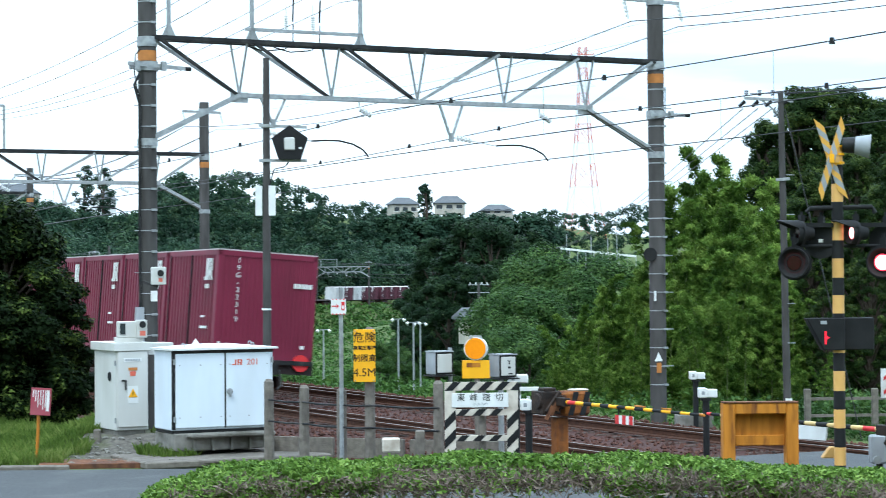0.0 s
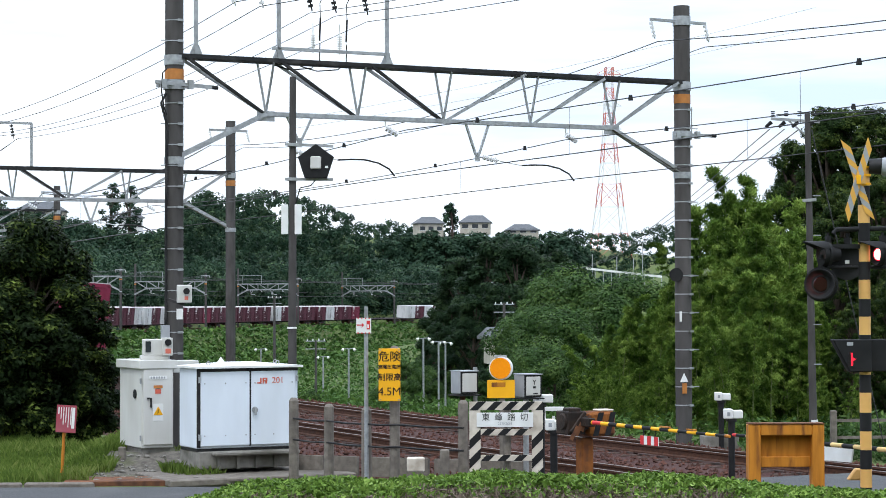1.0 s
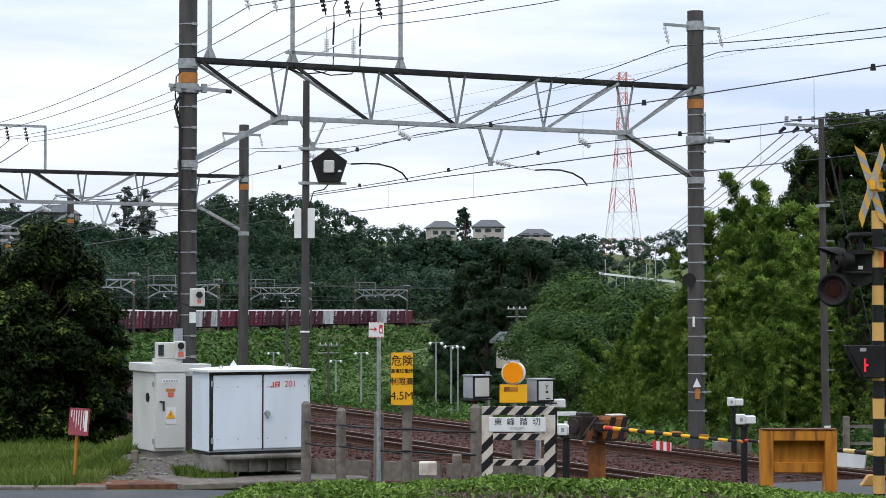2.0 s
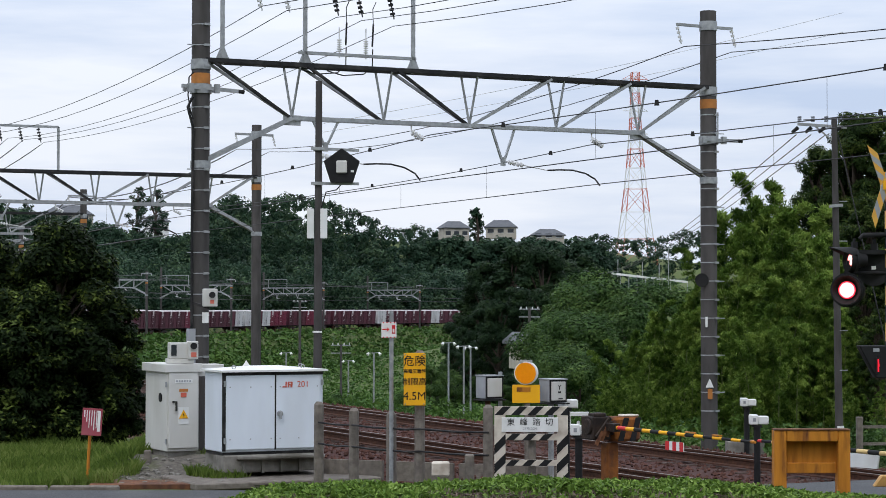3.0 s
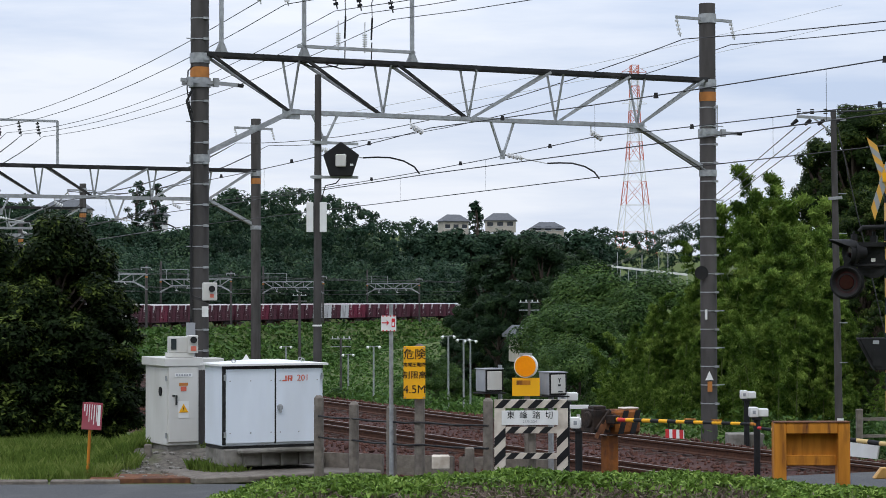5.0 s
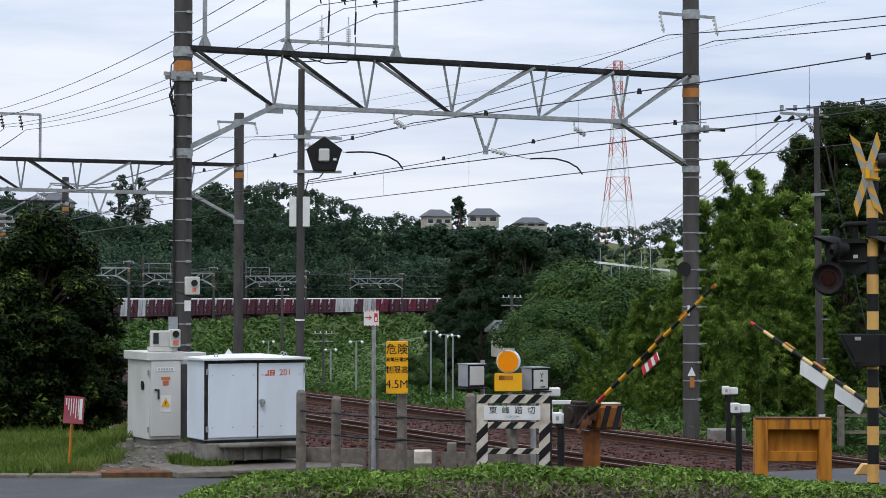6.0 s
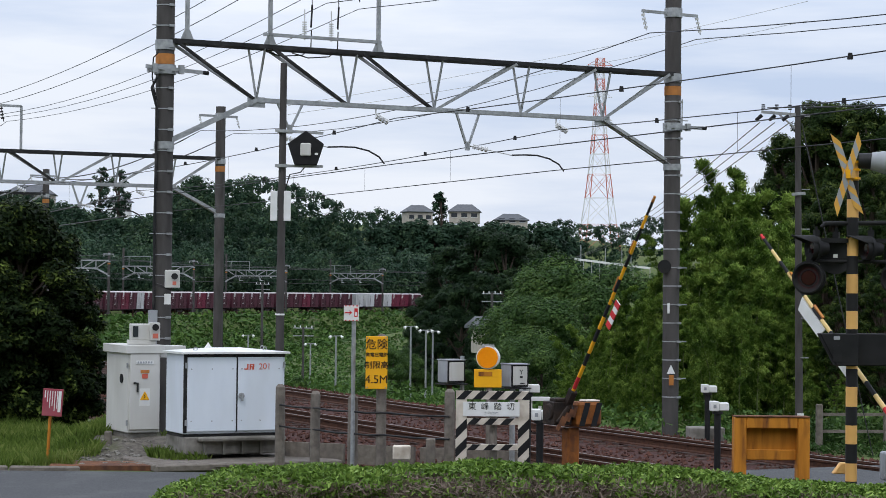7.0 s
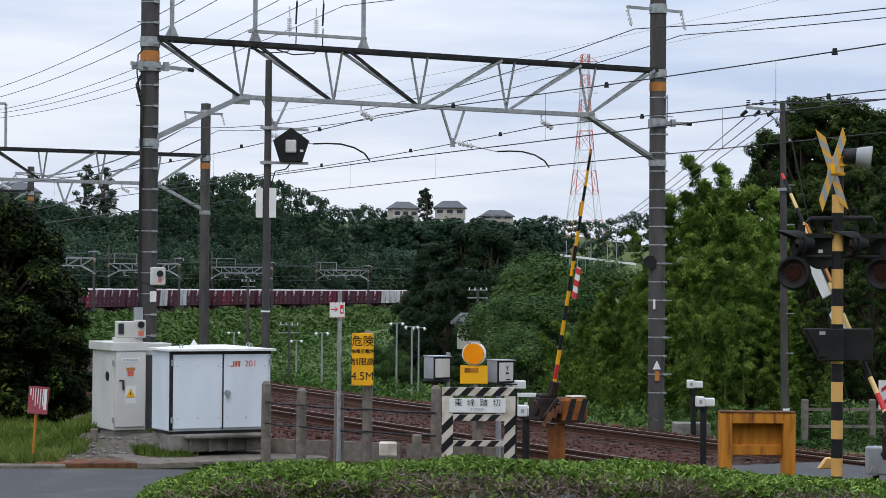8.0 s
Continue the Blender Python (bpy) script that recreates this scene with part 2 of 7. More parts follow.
# ---- building helpers ----
class Geo:
    """A growing list of vertices and faces for one mesh."""

    def __init__(self):
        self.v, self.f = [], []

    def add(self, vs, fs):
        k = len(self.v)
        self.v.extend(tuple(p) for p in vs)
        self.f.extend(tuple(i + k for i in q) for q in fs)
        return self

    def box(self, c, s, rz=0.0, m=None):
        hx, hy, hz = s[0] / 2, s[1] / 2, s[2] / 2
        t = m or Matrix.Translation(c) @ Matrix.Rotation(radians(rz), 4, "Z")
        vs = [t @ Vector((x * hx, y * hy, z * hz)) for x in (-1, 1) for y in (-1, 1) for z in (-1, 1)]
        return self.add(vs, [(0, 1, 3, 2), (4, 6, 7, 5), (0, 4, 5, 1), (2, 3, 7, 6), (0, 2, 6, 4), (1, 5, 7, 3)])

    def cyl(self, p, q, r, r2=None, n=12, caps=True):
        p, q = Vector(p), Vector(q)
        r2 = r if r2 is None else r2
        d = (q - p).normalized()
        u = d.orthogonal().normalized()
        w = d.cross(u)
        vs = []
        for c, rr in ((p, r), (q, r2)):
            vs += [c + (u * math.cos(2 * math.pi * i / n) + w * math.sin(2 * math.pi * i / n)) * rr for i in range(n)]
        fs = [(i, (i + 1) % n, n + (i + 1) % n, n + i) for i in range(n)]
        if caps:
            fs += [tuple(range(n - 1, -1, -1)), tuple(range(n, 2 * n))]
        return self.add(vs, fs)

    def bar(self, p, q, w, h):
        """A rectangular bar from p to q, h measured upwards, w across."""
        p, q = Vector(p), Vector(q)
        d = (q - p).normalized()
        side = d.cross(Vector((0, 0, 1)))
        side = side.normalized() if side.length > 1e-4 else Vector((1, 0, 0))
        up = side.cross(d)
        vs = [c + side * a * w / 2 + up * b * h / 2 for c in (p, q) for a, b in ((-1, -1), (1, -1), (1, 1), (-1, 1))]
        return self.add(vs, [(0, 1, 5, 4), (1, 2, 6, 5), (2, 3, 7, 6), (3, 0, 4, 7), (3, 2, 1, 0), (4, 5, 6, 7)])

    def angle(self, p, q, w):
        """An angle-section steel member: two thin plates at right angles."""
        p, q = Vector(p), Vector(q)
        d = (q - p).normalized()
        side = d.cross(Vector((0, 0, 1)))
        side = side.normalized() if side.length > 1e-4 else Vector((1, 0, 0))
        up = side.cross(d)
        t = w * 0.14
        self.bar(p, q, w, t)
        o = side * (w / 2 - t / 2) + up * (w / 2)
        return self.bar(p + o, q + o, t, w)

    def tube(self, pts, r, n=6):
        """A round tube through the points in one skin; r is one radius or one for each point."""
        pts = [Vector(p) for p in pts]
        rad = list(r) if isinstance(r, (list, tuple)) else [r] * len(pts)
        d = (pts[1] - pts[0]).normalized()
        u = d.orthogonal().normalized()
        vs = []
        for i, p in enumerate(pts):
            e = (pts[min(i + 1, len(pts) - 1)] - pts[max(i - 1, 0)]).normalized()
            u = (u - e * u.dot(e)).normalized()
            w = e.cross(u)
            vs += [p + (u * math.cos(2 * math.pi * j / n) + w * math.sin(2 * math.pi * j / n)) * rad[i] for j in range(n)]
        fs = [(i * n + j, i * n + (j + 1) % n, (i + 1) * n + (j + 1) % n, (i + 1) * n + j) for i in range(len(pts) - 1) for j in range(n)]
        return self.add(vs, fs)

    def plate(self, pts, thick, axis):
        """A flat polygon given thickness along axis."""
        a = Vector(axis).normalized() * thick
        n = len(pts)
        vs = [Vector(p) for p in pts] + [Vector(p) + a for p in pts]
        fs = [tuple(range(n)), tuple(range(2 * n - 1, n - 1, -1))]
        fs += [(i, n + i, n + (i + 1) % n, (i + 1) % n) for i in range(n)]
        return self.add(vs, fs)

    def mesh(self, name, material, bevel=0.0, smooth=True):
        me = bpy.data.meshes.new(name)
        me.from_pydata(self.v, [], self.f)
        bm = bmesh.new()
        bm.from_mesh(me)
        bmesh.ops.recalc_face_normals(bm, faces=bm.faces[:])
        if bevel:
            sharp = [e for e in bm.edges if len(e.link_faces) == 2 and e.calc_face_angle(0) > 0.6]
            bmesh.ops.bevel(bm, geom=sharp, offset=bevel, segments=1, affect="EDGES", clamp_overlap=True)
        bm.to_mesh(me)
        bm.free()
        if smooth:
            me.shade_smooth()
            me.set_sharp_from_angle(angle=radians(35))
        me.materials.append(material)
        return me


def thing(name, at=(0, 0, 0), rz=0.0, label="", category="", group="", kind=""):
    ob = new(name)
    ob.empty_display_size = 0.2
    ob.matrix_basis = pose(*at, 0, 0, rz)
    return tagged(ob, label, category, group, kind)


def part(name, geo, material, parent, label="", bevel=0.0, at=None, kind=""):
    ob = new(name, geo.mesh(name, material, bevel))
    ob.parent = parent
    if at is not None:
        ob.matrix_basis = at
    return tagged(ob, label, kind=kind)


def solo(name, geo, material, label="", category="", group="", kind="", bevel=0.0, at=None):
    ob = new(name, geo.mesh(name, material, bevel))
    if at is not None:
        ob.matrix_basis = at
    return tagged(ob, label, category, group, kind)


def big_mesh(name, verts, faces, material, smooth=False):
    """A mesh from arrays, all faces of one size."""
    me = bpy.data.meshes.new(name)
    verts, faces = np.asarray(verts, np.float32), np.asarray(faces, np.int32)
    k = faces.shape[1]
    me.vertices.add(len(verts))
    me.vertices.foreach_set("co", verts.ravel())
    me.loops.add(faces.size)
    me.loops.foreach_set("vertex_index", faces.ravel())
    me.polygons.add(len(faces))
    me.polygons.foreach_set("loop_start", np.arange(0, faces.size, k, dtype=np.int32))
    me.update(calc_edges=True)
    me.polygons.foreach_set("use_smooth", np.full(len(faces), smooth))
    me.materials.append(material)
    return me


def words(name, text, size, material, parent, at, depth=0.003, label="", bold=0.0):
    """Raised lettering from the built-in font; at is the pose of the text's centre, facing local +z."""
    cu = bpy.data.curves.new(name, "FONT")
    cu.body, cu.size, cu.extrude, cu.align_x, cu.align_y = text, size, depth, "CENTER", "CENTER"
    cu.offset = bold
    tmp = new(name, cu)
    me = bpy.data.meshes.new_from_object(tmp.evaluated_get(bpy.context.evaluated_depsgraph_get()))
    bpy.data.objects.remove(tmp)
    me.materials.clear()
    me.materials.append(material)
    ob = new(name, me)
    ob.parent, ob.matrix_basis = parent, at
    return tagged(ob, label)


def leaves(rng, centres, radii, count, size, aspect=0.55, droop=0.0, flat=0.6, shell=0.55, stray=0.45):
    """Pointed leaves scattered in clumps: arrays of vertices and faces. droop turns leaves downwards; flat biases them to lie level."""
    centres, radii = np.asarray(centres, float), np.asarray(radii, float)
    w = (radii.prod(1)) ** (2 / 3)
    k = rng.choice(len(centres), count, p=w / w.sum())
    d = rng.normal(size=(count, 3))
    d /= np.linalg.norm(d, axis=1, keepdims=True)
    r = shell + (1 - shell) * rng.random((count, 1)) ** 0.6
    r = np.where(rng.random((count, 1)) < 0.25, rng.random((count, 1)), r)
    p = centres[k] + d * radii[k] * r
    nrm = d * (1 - flat) + np.array([0, 0, flat]) + rng.normal(size=(count, 3)) * stray
    nrm /= np.linalg.norm(nrm, axis=1, keepdims=True)
    t = np.cross(nrm, rng.normal(size=(count, 3)))
    t /= np.linalg.norm(t, axis=1, keepdims=True)
    if droop:
        t = t * (1 - droop) + np.array([0, 0, -droop])
        t /= np.linalg.norm(t, axis=1, keepdims=True)
    b = np.cross(nrm, t)
    b /= np.linalg.norm(b, axis=1, keepdims=True) + 1e-9
    s = size * (0.6 + 0.8 * rng.random((count, 1)))
    a1, b1 = t * s, b * s * aspect
    v = np.stack([p - a1 * 0.5 - b1 * 0.5, p - a1 * 0.4 + b1 * 0.5, p + a1 * 0.5], 1).reshape(-1, 3)
    f = np.arange(3 * count).reshape(-1, 3)
    return v, f


def leaf_part(name, vf, material, parent=None, kind="", label="", category=""):
    ob = new(name, big_mesh(name, vf[0], vf[1], material))
    ob.parent = parent
    return tagged(ob, label, category, kind=kind)


# ---- the line: its middle lies between two tracks, straight past the crossing, then a long curve to the right ----
TRACK_GAP, GAUGE, CANT = 3.7, 1.067, 0.04
START = (21.5, 0.15)


def line_points():
    """Points each metre along the middle between the two tracks: x, y, z, heading from +y to the right."""
    out, x, y = [], START[0] , START[1]
    bend = 40.0
    for s in range(0, 640):
        k = min(max((s - bend) / 500.0, 0), 1)
        k = 0.65 * k + 0.35 * k * k * (3 - 2 * k)
        h = radians(-25.5 + 62.5 * k)
        z = -1.25 * min(max((s - 120) / 200.0, 0), 1)
        out.append((x, y, z, h))
        x, y = x + math.sin(h), y + math.cos(h)
    return np.array(out)


LINE = line_points()


def on_line(s, off=0.0):
    """Place and heading at s metres along the line, off metres to the right of its middle."""
    i = min(max(s, 0), len(LINE) - 1.001)
    k = int(i)
    a = LINE[k] + (LINE[k + 1] - LINE[k]) * (i - k)
    return Vector((a[0] + math.cos(a[3]) * off, a[1] - math.sin(a[3]) * off, a[2])), a[3]


# ---- ground ----
def smooth(a, b, x):
    k = np.clip((x - a) / (b - a), 0, 1)
    return k * k * (3 - 2 * k)


def line_distance(x, y):
    """Signed distance to the line (right side positive) and the height of the line there."""
    d = np.full(x.shape, 1e9)
    side, zz = np.zeros(x.shape), np.zeros(x.shape)
    for a in LINE[::4]:
        e = np.hypot(x - a[0], y - a[1])
        near = e < d
        d = np.where(near, e, d)
        sgn = np.sign((x - a[0]) * math.cos(a[3]) - (y - a[1]) * math.sin(a[3]))
        side, zz = np.where(near, sgn, side), np.where(near, a[2], zz)
    return d * side, zz


def height(x, y):
    x, y = np.asarray(x, float), np.asarray(y, float)
    d, zt = line_distance(x, y)
    wave = np.sin(x * 0.021 + 1.3) * np.cos(y * 0.017) + 0.5 * np.sin(x * 0.053 + y * 0.041)
    outer = -0.32 + smooth(70, 150, y) * 0.6 + smooth(12, 170, -d) * smooth(150, 330, y) * (26 - 6 * smooth(-50, 10, x) - 9 * smooth(-60, -88, x) + 3 * wave)
    outer = outer + smooth(-4, -14, x) * smooth(33, 40, y) * 0.25
    inner = -0.5 - smooth(46, 120, y) * 4.2 - smooth(120, 270, y) * 4.0
    knoll = np.exp(-(((x - 62) / 55) ** 2 + ((y - 345) / 60) ** 2))
    inner = inner + knoll * 16 + smooth(460, 700, y) * 25 + smooth(18, 60, x) * smooth(60, 130, y) * 3.0
    # an unseen hill is added behind the eye to block the low sky
    base = np.where(d > 0, inner, outer) + smooth(-10, -55, y) * (24 + 3 * wave)
    flat = zt - 0.50
    slope = flat - 0.62 * np.clip(np.abs(d) - 5.6, 0, None)
    up = flat + 0.5 * np.clip(np.abs(d) - 5.6, 0, None)
    z = np.where(base < flat, np.maximum(base, slope), np.minimum(base, up))
    near = smooth(9, 5.0, np.abs(d)) * (np.abs(d) < 9)
    z = z * (1 - near) + flat * near
    return np.where(y > 700, np.minimum(z, 26 + 4 * wave), z)


def axis(*runs):
    out = []
    for a, b, n in runs:
        out += list(np.linspace(a, b, n, endpoint=False))
    return np.array(out + [runs[-1][1]])


def build_ground():
    xs = axis((-2600, -300, 24), (-300, -80, 45), (-80, -22, 50), (-22, 26, 110), (26, 90, 55), (90, 300, 45), (300, 2600, 24))
    ys = axis((-300, 0, 12), (0, 26, 26), (26, 62, 95), (62, 150, 70), (150, 460, 130), (460, 800, 60), (800, 4500, 40))
    X, Y = np.meshgrid(xs, ys)
    Z = height(X, Y)
    n, m = len(xs), len(ys)
    i = (np.arange(m - 1)[:, None] * n + np.arange(n - 1)[None]).ravel()
    faces = np.stack([i, i + 1, i + n + 1, i + n], 1)
    ob = new("ground", big_mesh("ground", np.stack([X, Y, Z], -1).reshape(-1, 3), faces, GRASSY, True))
    tagged(ob, "green grassy ground rising to wooded hills, with an added hill behind the eye", "ground", kind="structure")


build_ground()


def ground_z(x, y):
    return float(height(np.array([x]), np.array([y]))[0])


# ---- tracks ----
def sweep(s0, s1, step, section, off):
    """A section (across, up) carried along the line."""
    vs, fs, k = [], [], len(section)
    ss = np.arange(s0, s1 + 1e-6, step)
    for s in ss:
        p, h = on_line(s, off)
        for a, u in section:
            vs.append((p.x + math.cos(h) * a, p.y - math.sin(h) * a, p.z + u))
    for r in range(len(ss) - 1):
        for j in range(k):
            fs.append((r * k + j, r * k + (j + 1) % k, (r + 1) * k + (j + 1) % k, (r + 1) * k + j))
    return vs, fs


RAIL = [(-0.065, -0.16), (0.065, -0.16), (0.065, -0.14), (0.012, -0.12), (0.012, -0.045), (0.034, -0.03), (0.034, 0.0),
        (-0.034, 0.0), (-0.034, -0.03), (-0.012, -0.045), (-0.012, -0.12), (-0.065, -0.14)]


def build_tracks():
    for off, which in ((-TRACK_GAP / 2, "near"), (TRACK_GAP / 2, "far")):
        t = thing("railway_track", label="railway track with rusty rails on brown ballast", category="railway track", kind="structure",
                  group="tracks of the double line")
        for side in (-1, 1):
            g = Geo()
            g.add(*sweep(0, 600, 2, [(a, u - side * CANT) for a, u in RAIL], off + side * (GAUGE / 2 + 0.034)))
            part("rail", g, RAILSIDE, t, "rust-brown steel rail")
            g = Geo()
            g.add(*sweep(0, 600, 2, [(a, u - side * CANT) for a, u in ((-0.026, 0.004), (0.026, 0.004), (0.026, 0.001), (-0.026, 0.001))], off + side * (GAUGE / 2 + 0.034)))
            part("rail_head", g, RAILTOP, t, "bright worn running surface")
        sl = Geo().box((0, 0, 0), (2.0, 0.22, 0.16)).mesh("sleeper", SLEEPER, 0.02)
        for i in range(150):
            p, h = on_line(14 + i * 0.62, off)
            o = new("sleeper", sl)
            o.parent = t
            o.matrix_basis = pose(p.x, p.y, p.z - 0.235, 0, 0, -math.degrees(h))
        rest = Geo()
        for i in range(700):
            p, h = on_line(14 + (150 + i) * 0.62, off)
            rest.box((p.x, p.y, p.z - 0.235), (2.0, 0.22, 0.16), -math.degrees(h))
        part("sleepers_beyond", rest, SLEEPER, t, kind="stuff")
    bed = Geo()
    bed.add(*sweep(0, 600, 2, [(-5.2, -0.62), (-3.75, -0.20), (-2.9, -0.175), (-1.0, -0.175), (0, -0.24), (1.0, -0.175), (2.9, -0.175), (3.75, -0.2), (5.2, -0.62)], 0))
    solo("ballast_bed", bed, BALLAST, "reddish-brown crushed stone ballast under the tracks", "ballast", kind="structure")
    rng = np.random.default_rng(5)
    octa = np.array([(1, 0, 0), (-1, 0, 0), (0, 1, 0), (0, -1, 0), (0, 0, 1), (0, 0, -1)], float)
    of = np.array([(0, 2, 4), (2, 1, 4), (1, 3, 4), (3, 0, 4), (2, 0, 5), (1, 2, 5), (3, 1, 5), (0, 3, 5)])
    vs, fs, n = [], [], 0
    while n < 17000:
        s, a = rng.uniform(14, 75), rng.uniform(-4.6, 4.4)
        r = abs(abs(a) - TRACK_GAP / 2)
        if abs(r - GAUGE / 2) < 0.09:
            continue
        p, h = on_line(s, a)
        z = p.z - 0.175 - (0.29 * max(0, abs(a) - 3.75)) - 0.06 * max(0, 1 - abs(a))
        q = octa * rng.uniform(0.02, 0.055, 3) * rng.uniform(0.8, 1.25, (6, 1))
        c = rng.uniform(0, 6.28)
        q = np.stack([q[:, 0] * math.cos(c) - q[:, 1] * math.sin(c), q[:, 0] * math.sin(c) + q[:, 1] * math.cos(c), q[:, 2]], 1)
        vs.append(q + (p.x, p.y, z + rng.uniform(-0.01, 0.025)))
        fs.append(of + 6 * n)
        n += 1
    leaf_part("ballast_stones", (np.concatenate(vs), np.concatenate(fs)), STONE, kind="stuff",
              label="loose crushed ballast stones between the rails", category="stones")


build_tracks()


# ---- catenary gantries over both tracks ----
BEAM_UP, TRUSS = 7.49, 1.05
PANELS = (0.163, 0.334, 0.5, 0.675, 0.846)


def pole_parts(t, x, zlo, top, r, near):
    part("pole", Geo().cyl((x, 0, zlo), (x, 0, top), r, r * 0.985, 24 if near else 10), CONCRETE, t, "dark grey concrete pole")
    part("orange_band", Geo().cyl((x, 0, BEAM_UP - 0.42), (x, 0, BEAM_UP - 0.22), r + 0.006, n=24 if near else 10), ORANGE, t, "faded orange band")
    part("collar", Geo().cyl((x, 0, BEAM_UP - 0.14), (x, 0, BEAM_UP + 0.05), r + 0.016, n=24 if near else 10), STEEL, t)


def gantry(s, lo, ro, near=False, top_l=10.4, top_r=9.2, r=0.178, sunk=0.0):
    (pl, h), (pr, _) = on_line(s, lo), on_line(s, ro)
    w = ro - lo
    zl, zr = ground_z(pl.x, pl.y) - 0.2 - pl.z, ground_z(pr.x, pr.y) - 0.2 - pl.z
    t = thing("catenary_gantry", (pl.x, pl.y, pl.z - sunk), -math.degrees(h),
              "steel truss gantry on two dark concrete poles spanning the tracks" if near else "distant steel truss gantry over the railway line",
              "gantry", "gantries along the line")
    pole_parts(t, 0, zl, top_l, r, near)
    pole_parts(t, w, zr, top_r, r, near)
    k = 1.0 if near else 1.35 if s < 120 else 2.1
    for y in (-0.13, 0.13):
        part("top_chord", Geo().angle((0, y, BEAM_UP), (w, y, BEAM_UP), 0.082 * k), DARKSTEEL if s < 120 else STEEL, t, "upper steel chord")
    zb = BEAM_UP - TRUSS
    part("bottom_chord", Geo().angle((PANELS[0] * w, 0, zb), (PANELS[-1] * w, 0, zb), 0.085 * k), STEEL, t)
    for i, q in enumerate(PANELS):
        for y in (-0.16, 0.16):
            part("upright", Geo().angle((q * w - y * 0.75, y, BEAM_UP), (q * w, 0, zb), 0.048 * k), STEEL, t)
    for a, b in ((0.015, 0.163), (0.185, 0.334), (0.355, 0.5)):
        for y in (-0.16, 0.16):
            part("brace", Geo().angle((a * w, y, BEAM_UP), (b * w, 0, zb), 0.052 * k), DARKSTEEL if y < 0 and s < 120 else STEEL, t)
    for a, b in ((0.5, 0.66), (0.675, 0.825), (0.846, 0.985)):
        for y in (-0.16, 0.16):
            part("brace", Geo().angle((a * w, 0, zb), (b * w, y, BEAM_UP), 0.052 * k), STEEL, t)
    for a, b in ((0.0, PANELS[0]), (1.0, PANELS[-1])):
        for y in (-0.09, 0.09):
            part("knee", Geo().angle((a * w, y, zb - 0.93), (b * w, y * 0.5, zb), 0.085 * k), STEEL, t)
        part("gusset", Geo().box((b * w, 0, zb), (0.36, 0.03, 0.2)), STEEL, t)
        part("clamp", Geo().cyl((a * w, 0, zb - 1.0), (a * w, 0, zb - 0.86), r + 0.018, n=16), STEEL, t)
    for q, low in ((0.225, 0.45), (0.567, 0.62)):
        g = Geo()
        for dx in (-0.26, 0.26):
            g.bar((q * w + dx, 0, zb), (q * w + dx * 0.15, 0, zb - low), 0.05 * k, 0.04 * k)
        g.box((q * w, 0, zb - low - 0.05), (0.09 * k, 0.06, 0.18))
        part("drop_bracket", g, STEEL, t)
    # registration arms and insulators at the two contact wires
    for off in (-TRACK_GAP / 2 - 0.25, TRACK_GAP / 2 + 0.22):
        x = off - lo
        g = Geo().tube([(x - 2.25, 0, zb - 0.66), (x - 1.25, 0, zb - 0.82)], 0.012 * k)
        for j in range(4):
            g.cyl((x - 2.15 + j * 0.09, 0, zb - 0.676 - j * 0.0144), (x - 2.11 + j * 0.09, 0, zb - 0.682 - j * 0.0144), 0.055, n=10)
        part("insulator", g, PORCELAIN, t)
        pts = [(x - 1.25, 0, zb - 0.82), (x - 0.95, 0, zb - 0.80), (x - 0.65, 0, zb - 0.80), (x - 0.35, 0, zb - 0.86), (x - 0.12, 0, zb - 0.97), (x, 0, 5.33)]
        part("steady_arm", Geo().tube(pts, 0.017 * k), DARKSTEEL, t)
        g = Geo().tube([(x - 0.2, 0, zb), (x - 0.2, 0, zb - 0.12)], 0.015 * k)
        for j in range(4):
            g.cyl((x - 0.19 + j * 0.07, 0, zb - 0.14 - j * 0.035), (x - 0.15 + j * 0.07, 0, zb - 0.16 - j * 0.035), 0.06, n=8)
        part("insulator", g, PORCELAIN, t)
    if near:
        posts = ((0.038, 3.0), (0.187, 3.0), (0.390, 3.0))
        for q, up in posts:
            part("upper_post", Geo().bar((q * w, 0, BEAM_UP), (q * w, 0, BEAM_UP + up), 0.07, 0.07), STEEL, t)
            part("post_foot", Geo().plate([(q * w - 0.15, -0.02, BEAM_UP + 0.05), (q * w + 0.15, -0.02, BEAM_UP + 0.05), (q * w + 0.05, -0.02, BEAM_UP + 0.28), (q * w - 0.05, -0.02, BEAM_UP + 0.28)], 0.04, (0, 1, 0)), STEEL, t)
        part("cross_bar", Geo().bar((0.175 * w, 0, BEAM_UP + 0.3), (0.395 * w, 0, BEAM_UP + 0.3), 0.07, 0.06), STEEL, t)
        part("top_rail", Geo().bar((0.05 * w, 0, BEAM_UP + 1.55), (0.40 * w, 0, BEAM_UP + 1.55), 0.08, 0.07), STEEL, t)
        for q in (0.25, 0.30):
            g = Geo().tube([(q * w, 0, BEAM_UP + 0.24), (q * w, 0, BEAM_UP + 0.85)], 0.012)
            for j in range(6):
                g.cyl((q * w, 0, BEAM_UP + 0.36 + j * 0.045), (q * w, 0, BEAM_UP + 0.38 + j * 0.045), 0.048, n=10)
            part("insulator", g, PORCELAIN, t, "white post insulator")
            part("fuse", Geo().cyl((q * w + 0.14, 0, BEAM_UP + 0.50), (q * w + 0.16, 0, BEAM_UP + 0.95), 0.020, n=8).tube([(q * w + 0.16, 0, BEAM_UP + 0.95), (q * w + 0.15, 0, BEAM_UP + 1.25), (q * w + 0.22, 0, BEAM_UP + 1.4)], 0.009), BLACK, t, "black cable fuse")
